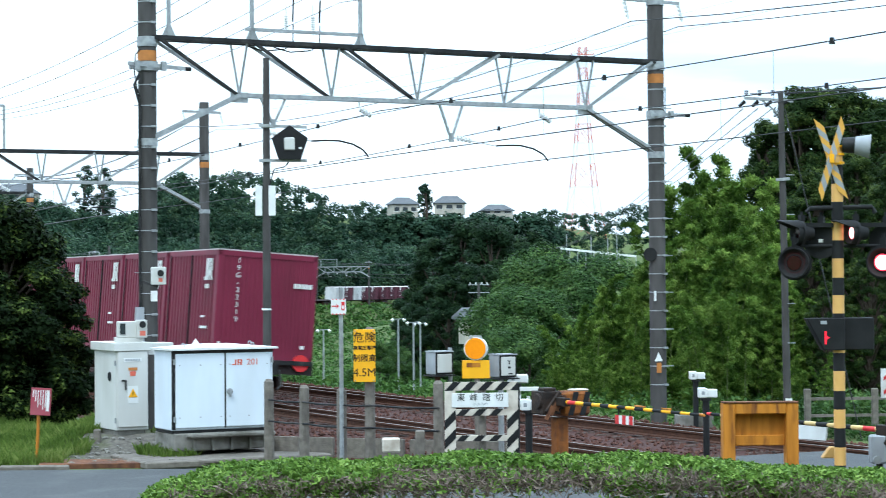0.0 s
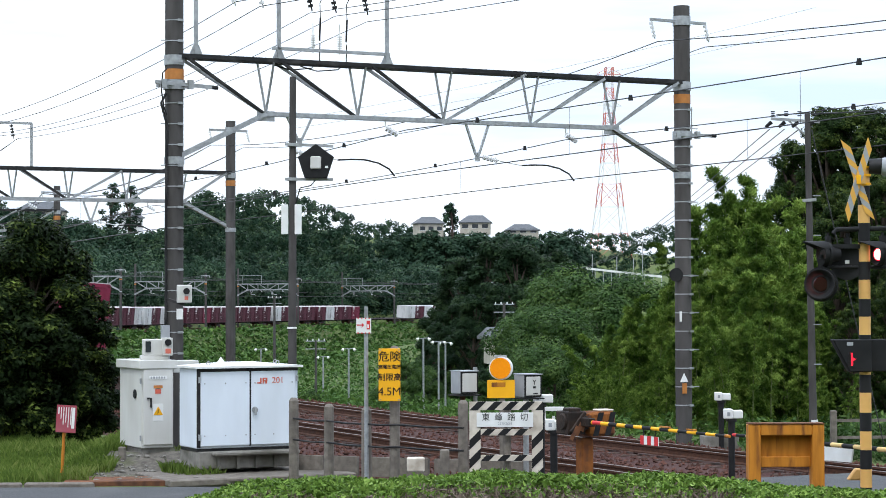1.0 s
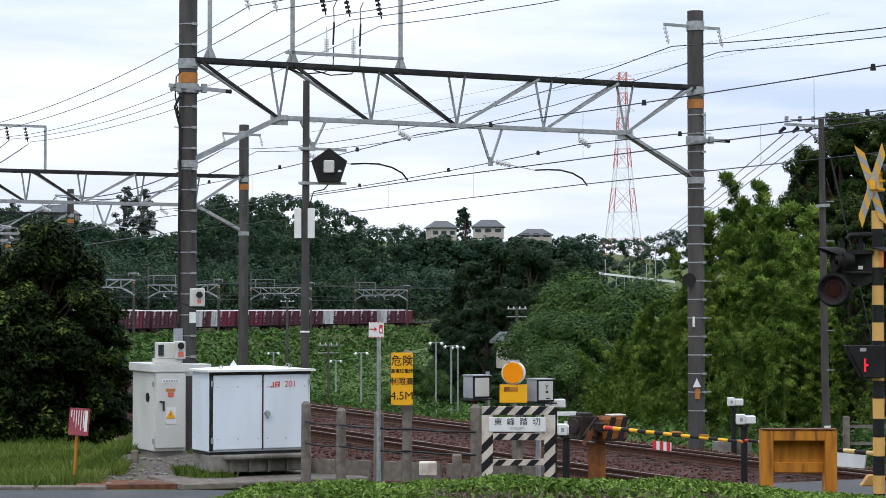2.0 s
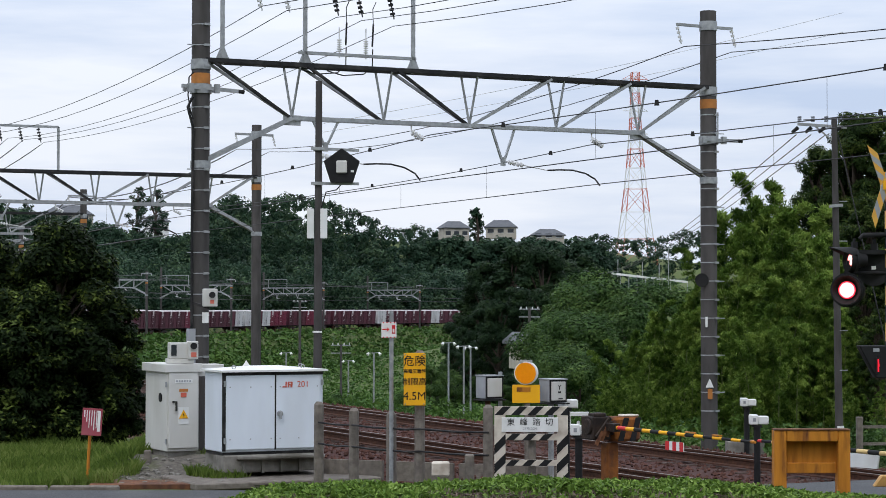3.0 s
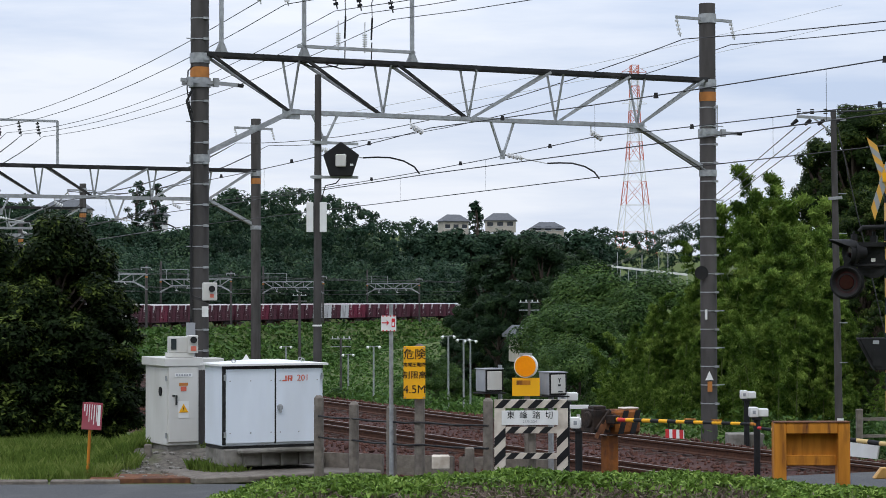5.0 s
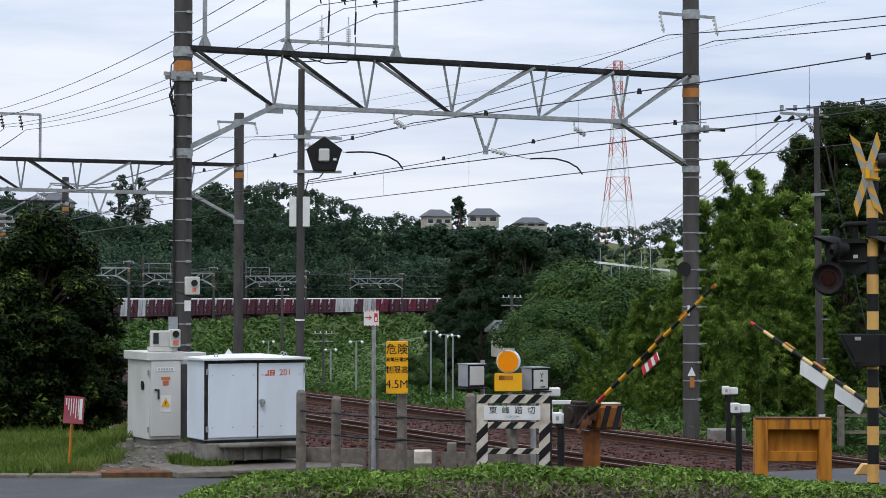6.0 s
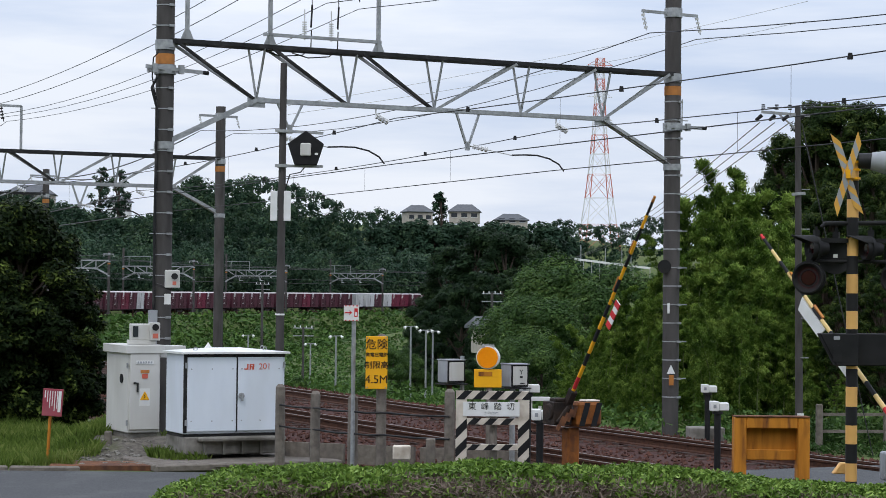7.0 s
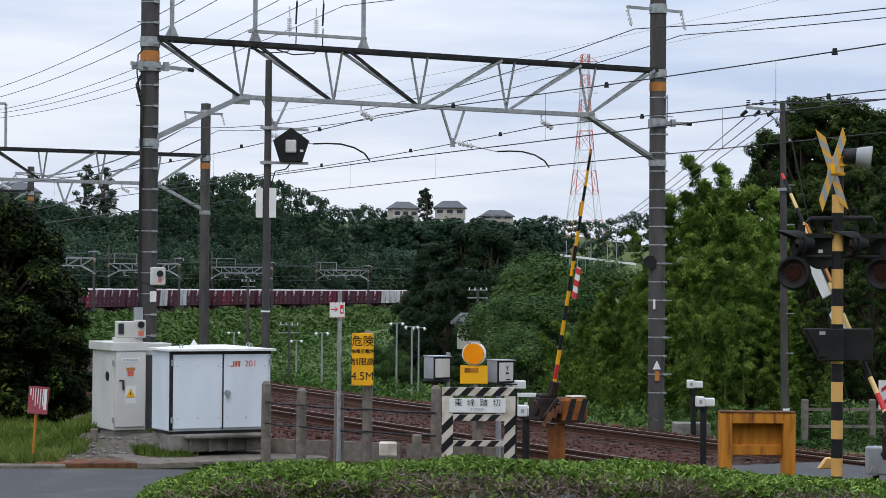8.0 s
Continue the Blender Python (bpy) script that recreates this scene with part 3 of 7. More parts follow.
            pts = [(q * w + 0.15, 0, BEAM_UP + 0.45), (q * w + 0.15, 0.02, BEAM_UP + 0.1), (q * w + 0.0, 0.1, BEAM_UP - 0.05), (q * w - 0.45, 0.1, BEAM_UP - 0.1), (q * w - 0.8, 0.1, BEAM_UP - 0.02)]
            part("cable", Geo().tube(pts, 0.012), BLACK, t)
        for q in (0.10, 0.15, 0.24, 0.285, 0.345):
            g = Geo()
            for j in range(4):
                g.cyl((q * w + j * 0.02, 0, BEAM_UP + 1.48 - j * 0.09), (q * w + j * 0.02 + 0.01, 0, BEAM_UP + 1.43 - j * 0.09), 0.05, n=10)
            g.tube([(q * w, 0, BEAM_UP + 1.52), (q * w + 0.1, 0, BEAM_UP + 1.08)], 0.014)
            part("insulator", g, BLACK if q > 0.2 else PORCELAIN, t)
        # steel straps with step bolts up the far pole, and a clamp with short arms on each
        for j in range(17):
            z = -0.1 + 0.4 * j
            part("strap", Geo().cyl((w, 0, z + 0.62), (w, 0, z + 0.645), r + 0.006, n=20), STEEL, t)
            if j % 2:
                part("step_bolt", Geo().bar((w + 0.1, -0.1, z + 0.63), (w + 0.33, -0.1, z + 0.63), 0.02, 0.02), STEEL, t)
            part("strap", Geo().cyl((0, 0, z + 1.9), (0, 0, z + 1.92), r + 0.006, n=20), STEEL, t)
            part("strap_lug", Geo().box((0.06, -r - 0.015, z + 1.91), (0.10, 0.03, 0.045)), STEEL, t)
            part("strap_lug", Geo().box((w + 0.08, -r - 0.01, z + 0.63), (0.10, 0.04, 0.045)), STEEL, t)
            if j % 2:
                part("step_bolt", Geo().bar((-0.1, -0.1, z + 1.91), (-0.30, -0.1, z + 1.91), 0.02, 0.02), STEEL, t)
        zk = BEAM_UP - 0.52
        part("clamp_arm", Geo().bar((-0.44, -0.18, zk + 0.03), (0.70, -0.18, zk - 0.03), 0.05, 0.07).bar((-0.30, 0.18, zk), (0.42, 0.18, zk), 0.05, 0.07), STEEL, t, "galvanised clamp arm")
        part("clamp_body", Geo().cyl((0, 0, zk - 0.09), (0, 0, zk + 0.09), r + 0.035, n=20).box((0.26, -0.2, zk), (0.10, 0.09, 0.17)).box((-0.27, -0.2, zk), (0.10, 0.09, 0.17)), STEEL, t)
        part("arm_insulator", Geo().cyl((0.70, -0.18, zk - 0.03), (0.82, -0.18, zk - 0.04), 0.04, n=10), BLACK, t)
        part("cable_loop", Geo().tube([(-0.20, -0.2, zk + 0.30), (-0.30, -0.2, zk + 0.20), (-0.32, -0.2, zk - 0.15), (-0.27, -0.2, zk - 0.45), (-0.20, -0.15, zk - 0.60)], 0.014), BLACK, t)
        part("clamp_arm", Geo().bar((w - 0.32, -0.19, zb - 0.06), (w + 0.62, -0.19, zb - 0.06), 0.05, 0.07), STEEL, t, "galvanised clamp arm")
        part("clamp_body", Geo().cyl((w, 0, zb - 0.15), (w, 0, zb + 0.03), r + 0.035, n=20).box((w + 0.26, -0.2, zb - 0.06), (0.10, 0.09, 0.16)).box((w - 0.24, -0.2, zb - 0.06), (0.10, 0.09, 0.16)), STEEL, t)
        part("arm_insulator", Geo().cyl((w + 0.62, -0.19, zb - 0.06), (w + 0.74, -0.19, zb - 0.06), 0.04, n=10), BLACK, t)
        part("cable_pipe", Geo().tube([(-0.2, -0.1, 0), (-0.2, -0.1, 4.2), (-0.19, -0.12, 6.2), (-0.3, -0.12, 6.6), (-0.2, -0.12, 6.8)], 0.026, 8), DARKSTEEL, t, "dark cable up the pole")
        part("pipe_cover", Geo().box((-0.21, -0.1, 1.55), (0.14, 0.14, 1.6)), GREYBOX, t)
        part("hanging_rod", Geo().bar((w + 0.14, -0.16, BEAM_UP - 0.5), (w + 0.14, -0.16, zb - 0.1), 0.018, 0.018), STEEL, t)
        part("warning_triangle", Geo().plate([(w - 0.22, -0.2, 1.04), (w - 0.02, -0.2, 1.04), (w - 0.12, -0.2, 1.23)], 0.012, (0, -1, 0)), WHITE, t, "white warning triangle")
        part("orange_plate", Geo().box((w - 0.10, -0.19, 0.90), (0.11, 0.015, 0.22)), ORANGE, t, "orange number plate")
        part("white_plate", Geo().box((w - 0.16, -0.15, 2.45), (0.05, 0.02, 0.22)), WHITE, t)
        part("siren", Geo().cyl((w - 0.2, 0, 3.35), (w - 0.24, -0.1, 3.35), 0.12, 0.15, 14), BLACK, t, "small black sounder")
    else:
        for q in (0.08, 0.39):
            part("upper_post", Geo().bar((q * w, 0, BEAM_UP), (q * w, 0, BEAM_UP + 1.6), 0.08, 0.08), STEEL, t)
        part("top_rail", Geo().bar((-0.02 * w, 0, BEAM_UP + 1.6), (0.39 * w, 0, BEAM_UP + 1.6), 0.08, 0.08), STEEL, t)
        for q in (0.04, 0.215, 0.275, 0.33):
            g = Geo()
            for j in range(4):
                g.cyl((q * w + j * 0.02, 0, BEAM_UP + 1.52 - j * 0.11), (q * w + j * 0.02 + 0.01, 0, BEAM_UP + 1.47 - j * 0.11), 0.06, n=8)
            g.tube([(q * w, 0, BEAM_UP + 1.58), (q * w + 0.1, 0, BEAM_UP + 1.05)], 0.016)
            part("insulator", g, DARKSTEEL, t)
    # arms at the top of the right pole
    za = top_r - 0.33
    part("pole_arm", Geo().bar((w - 0.80, 0, za), (w + 0.62, 0, za - 0.02), 0.05 * k, 0.06 * k), STEEL, t)
    part("collar", Geo().cyl((w, 0, za - 0.1), (w, 0, za + 0.1), r + 0.02, n=16), STEEL, t)
    for dx in (-0.78, 0.6):
        g = Geo()
        for j in range(4):
            g.cyl((w + dx + j * 0.025, 0, za - 0.06 - j * 0.09), (w + dx + j * 0.025 + 0.01, 0, za - 0.11 - j * 0.09), 0.042, n=8)
        g.tube([(w + dx, 0, za), (w + dx + 0.1, 0, za - 0.42)], 0.014)
        part("insulator", g, PORCELAIN, t)
    return t


GANTRIES = [46.4, 77.8, 111.6, 150.0, 196.0, 242.0, 288.0, 334.0, 380.0, 426.0, 472.0, 518.0]
for n, s in enumerate(GANTRIES):
    gantry(s, -6.76, 4.9 if n else 4.77, n == 0, top_r=(9.2, 9.4, 8.8)[min(n, 2)], sunk=0.12 if n == 1 else 0.0)


# ---- wires ----
def span(a, b, sag, n=10):
    a, b = Vector(a), Vector(b)
    return [a.lerp(b, i / n) - Vector((0, 0, 4 * sag * (i / n) * (1 - i / n))) for i in range(n + 1)]


WIRE_FROM = 6.4


def hang(s, up, sags):
    """Height of a wire over the rails at s: up at each gantry, sagging by sags before and past the first one."""
    ss = [WIRE_FROM] + GANTRIES
    k = max(i for i in range(len(ss) - 1) if ss[i] <= s or i == 0)
    q = (s - ss[k]) / (ss[k + 1] - ss[k])
    return up - 4 * sags[0 if k == 0 else 1] * q * (1 - q)


def line_wire(name, off, up, sags, label, r=0.009):
    pts, rad = [], []
    for a, b in zip([WIRE_FROM] + GANTRIES, GANTRIES):
        pa, pb = on_line(a, off)[0], on_line(b, off)[0]
        for i in range(0 if not pts else 1, 13):
            p = pa.lerp(pb, i / 12)
            q = i / 12
            pts.append(p + Vector((0, 0, up - 4 * sags[0 if a < 40 else 1] * q * (1 - q))))
            rad.append(r * (1.0 if b < 100 else 2.2))
    solo(name, Geo().tube(pts, rad, 5), WIRE, label, "wire", "wires along the line")


MESSENGERS = ((-TRACK_GAP / 2, 6.27), (TRACK_GAP / 2, 6.19))
for off, up in MESSENGERS:
    line_wire("contact_wire", off, 5.34, (0.01, 0.01), "thin dark contact wire over a track", 0.010)
    line_wire("messenger_wire", off, up, (0.21, 0.22), "sagging messenger wire over a track", 0.010)
    g = Geo()
    for a, b in zip([WIRE_FROM] + GANTRIES[:5], GANTRIES[:5]):
        for i in range(1, 6):
            q = i / 6
            p = on_line(a, off)[0].lerp(on_line(b, off)[0], q)
            g.cyl(p + Vector((0, 0, 5.34)), p + Vector((0, 0, hang(a + (b - a) * q, up, (0.21, 0.22)))), 0.004, n=4, caps=False)
    solo("wire_hangers", g, WIRE, "thin hangers between contact and messenger wire", "wire", kind="stuff")
for off, up, sags, r in ((4.17, 8.40, (0.84, 0.62), 0.011), (5.37, 8.34, (0.72, 0.60), 0.010), (-5.5, 8.66, (0.8, 0.46), 0.009), (-5.0, 8.60, (0.8, 0.50), 0.009),
                         (-3.95, 8.53, (0.8, 0.52), 0.008), (-3.4, 8.50, (0.8, 0.48), 0.008), (-2.7, 8.43, (0.8, 0.40), 0.008)):
    line_wire("feeder_wire", off, up, sags, "dark feeder wire strung between the gantries", r)
# a far power line crossing the sky
for a, b in (((-16.9, 300, 30.0), (60.0, 300, 46.5)), ((-16.9, 300, 28.7), (60.0, 300, 43.6))):
    solo("power_line", Geo().tube(span(a, b, 0.8), 0.035, 5), STEEL, "faint grey power line high over the valley", "wire", "far power lines")


# small dark weights clipped along the wires
def wire_weights():
    me = Geo().cyl((0, 0, -0.045), (0, 0, 0.045), 0.045, 0.03, 10).mesh("wire_weight", BLACK)
    for (off, up), places in zip(MESSENGERS, ((31.7, 37.7, 43.2, 49.6, 54.4, 59.8, 66.0), (36.6, 42.4, 48.2, 52.8, 58.4, 64.0, 70.0))):
        for s in places:
            p = on_line(s, off)[0]
            o = new("wire_weight", me)
            o.matrix_basis = pose(p.x, p.y, p.z + hang(s, up, (0.21, 0.22)))
            tagged(o, "small black weight clipped on an overhead wire", "wire weight", "weights on the wires")


wire_weights()


# ---- freight train ----
def corrugated(bm, l, w, h, near):
    """Ribbed box: upright ribs along sides and ends."""
    g = bm
    g.box((0, 0, h / 2), (w - 0.05, l - 0.05, h - 0.02))
    n = 16 if near else 7
    for i in range(n):
        y = -l / 2 + 0.16 + (l - 0.32) * i / (n - 1)
        for s in (-1, 1):
            g.box((s * (w / 2 - 0.02), y, h / 2), (0.05, 0.11 if near else 0.16, h - 0.2))
    m = 22 if near else 0
    for i in range(m):
        x = -w / 2 + 0.12 + (w - 0.24) * i / (m - 1)
        for s in (-1, 1):
            g.box((x, s * (l / 2 - 0.025), h / 2), (0.06, 0.03, h - 0.2))
    for s in (-1, 1):
        for e in (-1, 1):
            g.box((s * (w / 2 - 0.05), e * (l / 2 - 0.05), h / 2), (0.11, 0.11, h))
        g.box((s * (w / 2 - 0.05), 0, h - 0.06), (0.11, l, 0.12))
        g.box((s * (w / 2 - 0.05), 0, 0.07), (0.11, l, 0.14))
        g.box((0, s * (l / 2 - 0.05), h - 0.06), (w, 0.11, 0.12))
        g.box((0, s * (l / 2 - 0.05), 0.07), (w, 0.11, 0.14))
    return g


CW, CL, CH = 2.45, 3.715, 2.5
BODY = {(m.name, near): corrugated(Geo(), CL, CW, CH, near).mesh("container", m)
        for m in (MAROON, MAROONFAR, CONWHITE) for near in (True, False)}
ROOF = Geo().box((0, 0, CH + 0.015), (CW - 0.02, CL - 0.02, 0.03)).mesh("roof", CONROOF)


def logo_mesh():
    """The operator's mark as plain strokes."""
    g = Geo()
    for a, b, c, d in ((0.0, 0.0, 0.16, 0.07), (0.10, 0.0, 0.17, 0.42), (0.22, 0.0, 0.29, 0.42), (0.22, 0.35, 0.44, 0.42), (0.37, 0.18, 0.44, 0.42), (0.22, 0.18, 0.44, 0.24)):
        g.box((0, -(a + c) / 2, (b + d) / 2), (0.012, c - a, d - b))
    g.plate([(-0.006, -0.30, 0.2), (-0.006, -0.37, 0.2), (-0.006, -0.48, 0.0), (-0.006, -0.40, 0.0)], 0.012, (1, 0, 0))
    for i in range(3):
        g.box((0, -0.1 - i * 0.08, -0.12), (0.012, 0.055, 0.09))
    return g.mesh("mark", WHITE)


MARK = logo_mesh()
DOORGAP = Geo().box((0, 0, 1.2), (0.03, 0.035, 2.2)).mesh("door_gap", BLACK)
SMALLMARK = Geo().box((0, 0, 0), (0.012, 0.5, 0.06)).box((0, 0.1, 0.25), (0.012, 0.28, 0.05)).mesh("lettering_bars", WHITE)


def sub(name, me, parent, at, label=""):
    o = new(name, me)
    o.parent, o.matrix_basis = parent, at
    return tagged(o, label)


def wagon(n, loads):
    tail = n == 0
    t = thing("container_wagon", label="empty flat container wagon of the freight train" if not loads else
              "flat wagon carrying maroon freight containers" + (", last of the train" if tail else ""), category="wagon", group="wagons of the freight train")
    g = Geo().box((0, 0, 0.87), (1.2, 19.4, 0.25)).box((0, 0, 0.96), (2.4, 19.4, 0.07))
    for y in (-9.65, 9.65):
        g.box((0, y, 0.86), (2.5, 0.16, 0.3))
    for i in range(12):
        g.box((0, -9 + i * 1.64, 0.86), (2.35, 0.12, 0.18))
    part("deck", g, DECK, t, "dark steel deck frame")
    for y in (-7.1, 7.1):
        b = part("bogie", Geo().box((-0.95, y, 0.5), (0.12, 2.5, 0.25)).box((0.95, y, 0.5), (0.12, 2.5, 0.25)).box((0, y, 0.6), (1.9, 0.5, 0.2)), DECK, t)
        for dy in (-0.95, 0.95):
            w = Geo().cyl((-0.55, y + dy, 0.42), (-0.67, y + dy, 0.42), 0.42, n=16).cyl((0.55, y + dy, 0.42), (0.67, y + dy, 0.42), 0.42, n=16).cyl((-0.6, y + dy, 0.42), (0.6, y + dy, 0.42), 0.08, n=8)
            part("wheelset", w, RAILSIDE, b)
    for y in (-9.9, 9.9):
        part("coupler", Geo().box((0, y, 0.86), (0.28, 0.5, 0.28)).box((0, y * 1.02, 0.86), (0.4, 0.2, 0.34)).tube([(0.35, y, 0.8), (0.35, y * 1.02, 0.45), (0.2, y * 1.03, 0.35)], 0.03), DARKSTEEL, t)
    kinds = {"m": MAROON, "f": MAROONFAR, "w": CONWHITE}
    for i, c in enumerate(loads):
        if c == "-":
            continue
        y = -7.85 + i * 3.92
        near = n < 2
        c0 = sub("container", BODY[(kinds[c].name, near)], t, pose(0, y, 1.0), "white freight container" if c == "w" else "maroon ribbed freight container")
        sub("roof", ROOF, c0, pose(0, 0, 0))
        for s in (-1, 1):
            sub("door_gap", DOORGAP, c0, pose(s * 1.235, 0.05, 0.1))
            sub("door_gap", DOORGAP, c0, pose(s * 1.235, 1.7, 0.1))
            sub("lettering_bars", SMALLMARK, c0, pose(s * 1.242, -1.1, 0.7))
            if c != "w":
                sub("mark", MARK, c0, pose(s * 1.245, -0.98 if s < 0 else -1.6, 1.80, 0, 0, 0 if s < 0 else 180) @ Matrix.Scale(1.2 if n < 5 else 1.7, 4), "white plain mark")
        if tail and i == 0:
            f = -CL / 2 - 0.006
            words("stencilled_number", "1\n9\nG\n-\n2\n2\n3\n1\n9", 0.17, WHITE, c0, pose(-0.72, f, 1.60, 90, 0, 0), 0.004, "white stacked container number")
            g = Geo()
            for k in range(5):
                g.box((0.70 + k * 0.095, f, 1.78), (0.075, 0.012, 0.11))
            part("lettering_bars", g, WHITE, c0)
            part("lettering_bars", Geo().box((-1.1, f, 0.35), (0.06, 0.012, 0.08)).box((0.95, f, 0.35), (0.1, 0.012, 0.08)), WHITE, c0)
    if tail:
        part("tail_disc", Geo().cyl((0.92, -9.74, 0.98), (0.92, -9.80, 0.98), 0.2, n=24), RED, t, "round red tail marker")
        part("end_bar", Geo().bar((-1.2, -9.8, 0.98), (1.2, -9.8, 0.98), 0.06, 0.1), DARKSTEEL, t)
    return t


LOADS = ["mmmmm", "mmmff", "fmfff", "ffffm", "fffff", "mffff", "ffmfw", "fwfff", "fmfff", "fffff", "fffmf", "ffffw", "wfwmm", "ffmff", "fffff", "wffff", "fwffm",
         "", "wfwff", "ffffm", "wffff", "mfffw", "mmfff", "fffwf", "wffff", "fmffw"]
WAGONS = [wagon(n, c) for n, c in enumerate(LOADS)]
PITCH, SPEED, TAIL = 20.5, 20.8, 52.9


def wagon_pose(s):
    a, h = on_line(s - 7.1, -TRACK_GAP / 2)
    b, k = on_line(s + 7.1, -TRACK_GAP / 2)
    c, head = (a + b) / 2, math.atan2(b.x - a.x, b.y - a.y)
    return Matrix.Translation(c) @ pose(0, 0, 0, 0, 0, -math.degrees(head)) @ pose(0, 0, 0, 0, 4.3, 0)


def train_motion():
    """Its speed falls a little while it runs into the curve."""
    for n, w in enumerate(WAGONS):
        walk(w, [(i * 0.5, wagon_pose(TAIL + 9.9 + n * PITCH + SPEED * i * 0.5 - 2.5 * max(0.0, i * 0.5 - 1.0))) for i in range(17)])


# ---- vegetation ----
def tree_mesh(rng, tall, wide, count, size, conifer=False, low=0.25, aspect=0.6, droop=0.0, lumps=26, lump=0.36, flat=0.5):
    """Trunk and limbs, and a crown of leaves in uneven clumps, standing at the origin."""
    g = Geo()
    r = 0.03 * tall
    bend = rng.normal(size=2) * 0.03 * tall
    pts = [Vector((bend[0] * k * k, bend[1] * k * k, tall * 0.9 * k)) for k in np.linspace(0, 1, 6)]
    g.tube(pts, [r * (1 - 0.17 * i) for i in range(6)], 8)
    cs, rs = [], []
    for i in range(lumps):
        k = low + (1 - low) * (i + 0.5) / lumps
        reach = wide * (1.05 - k) if conifer else wide * math.sin(math.pi * min(1, 0.16 + 0.80 * (k - low) / (1 - low))) ** 0.7
        a = rng.uniform(0, 6.28)
        d = reach * rng.uniform(0.35, 0.85)
        c = (bend[0] * k + math.cos(a) * d, bend[1] * k + math.sin(a) * d, tall * k * 0.97)
        q = lump * wide * rng.uniform(0.6, 1.15)
        cs.append(c)
        rs.append((q, q, q * (0.6 if conifer else 0.75)))
        if i % 2 == 0:
            z0 = max(0.1, k - 0.18)
            b = Vector((bend[0] * z0, bend[1] * z0, tall * z0 * 0.9))
            g.cyl(b, b.lerp(Vector(c), 0.85), r * 0.32, r * 0.08, 5, False)
    return g, leaves(rng, cs, rs, count, size, aspect, droop, flat, 0.5, 0.28)


def tree_kind(name, variants, label, leaf, seed, category="tree", group="", bark=None, **kw):
    """Several grown forms of one kind, kept as first things to copy; returns a planting function."""
    rng = np.random.default_rng(seed)
    grown = []
    for tall, wide, count, size in variants:
        g, vf = tree_mesh(rng, tall, wide, count, size, **kw)
        grown.append((g.mesh("trunk", bark or BARK), big_mesh("crown", vf[0], vf[1], leaf)))

    def plant(x, y, which, turn=0.0, z=None, scale=1.0, lab=""):
        t = thing(name, (x, y, (ground_z(x, y) if z is None else z) - 0.1), turn, lab or label, category, group)
        for nm, me in zip(("trunk", "crown"), grown[which % len(grown)]):
            sub(nm, me, t, pose(0, 0, 0) @ Matrix.Scale(scale, 4))
        return t
    return plant


# the skyline of the wooded hills: bearing (x over y) and the rise over the eye (height over y)
SKY_AT = (-0.213, -0.202, -0.185, -0.171, -0.160, -0.149, -0.133, -0.119, -0.1105, -0.102, -0.091, -0.080, -0.069, -0.058, -0.047, -0.036, -0.027,
          -0.019, -0.011, -0.002, 0.009, 0.020, 0.037, 0.053, 0.070, 0.078, 0.092, 0.109, 0.120, 0.131, 0.160)
SKY_UP = (0.0502, 0.0489, 0.0456, 0.0435, 0.0403, 0.0381, 0.0349, 0.0383, 0.0508, 0.0573, 0.0529, 0.0552, 0.0558, 0.0526, 0.0499, 0.0466, 0.0411,
          0.0389, 0.0418, 0.0374, 0.0347, 0.0342, 0.0337, 0.0327, 0.0339, 0.0362, 0.0335, 0.0347, 0.0387, 0.0365, 0.0359)


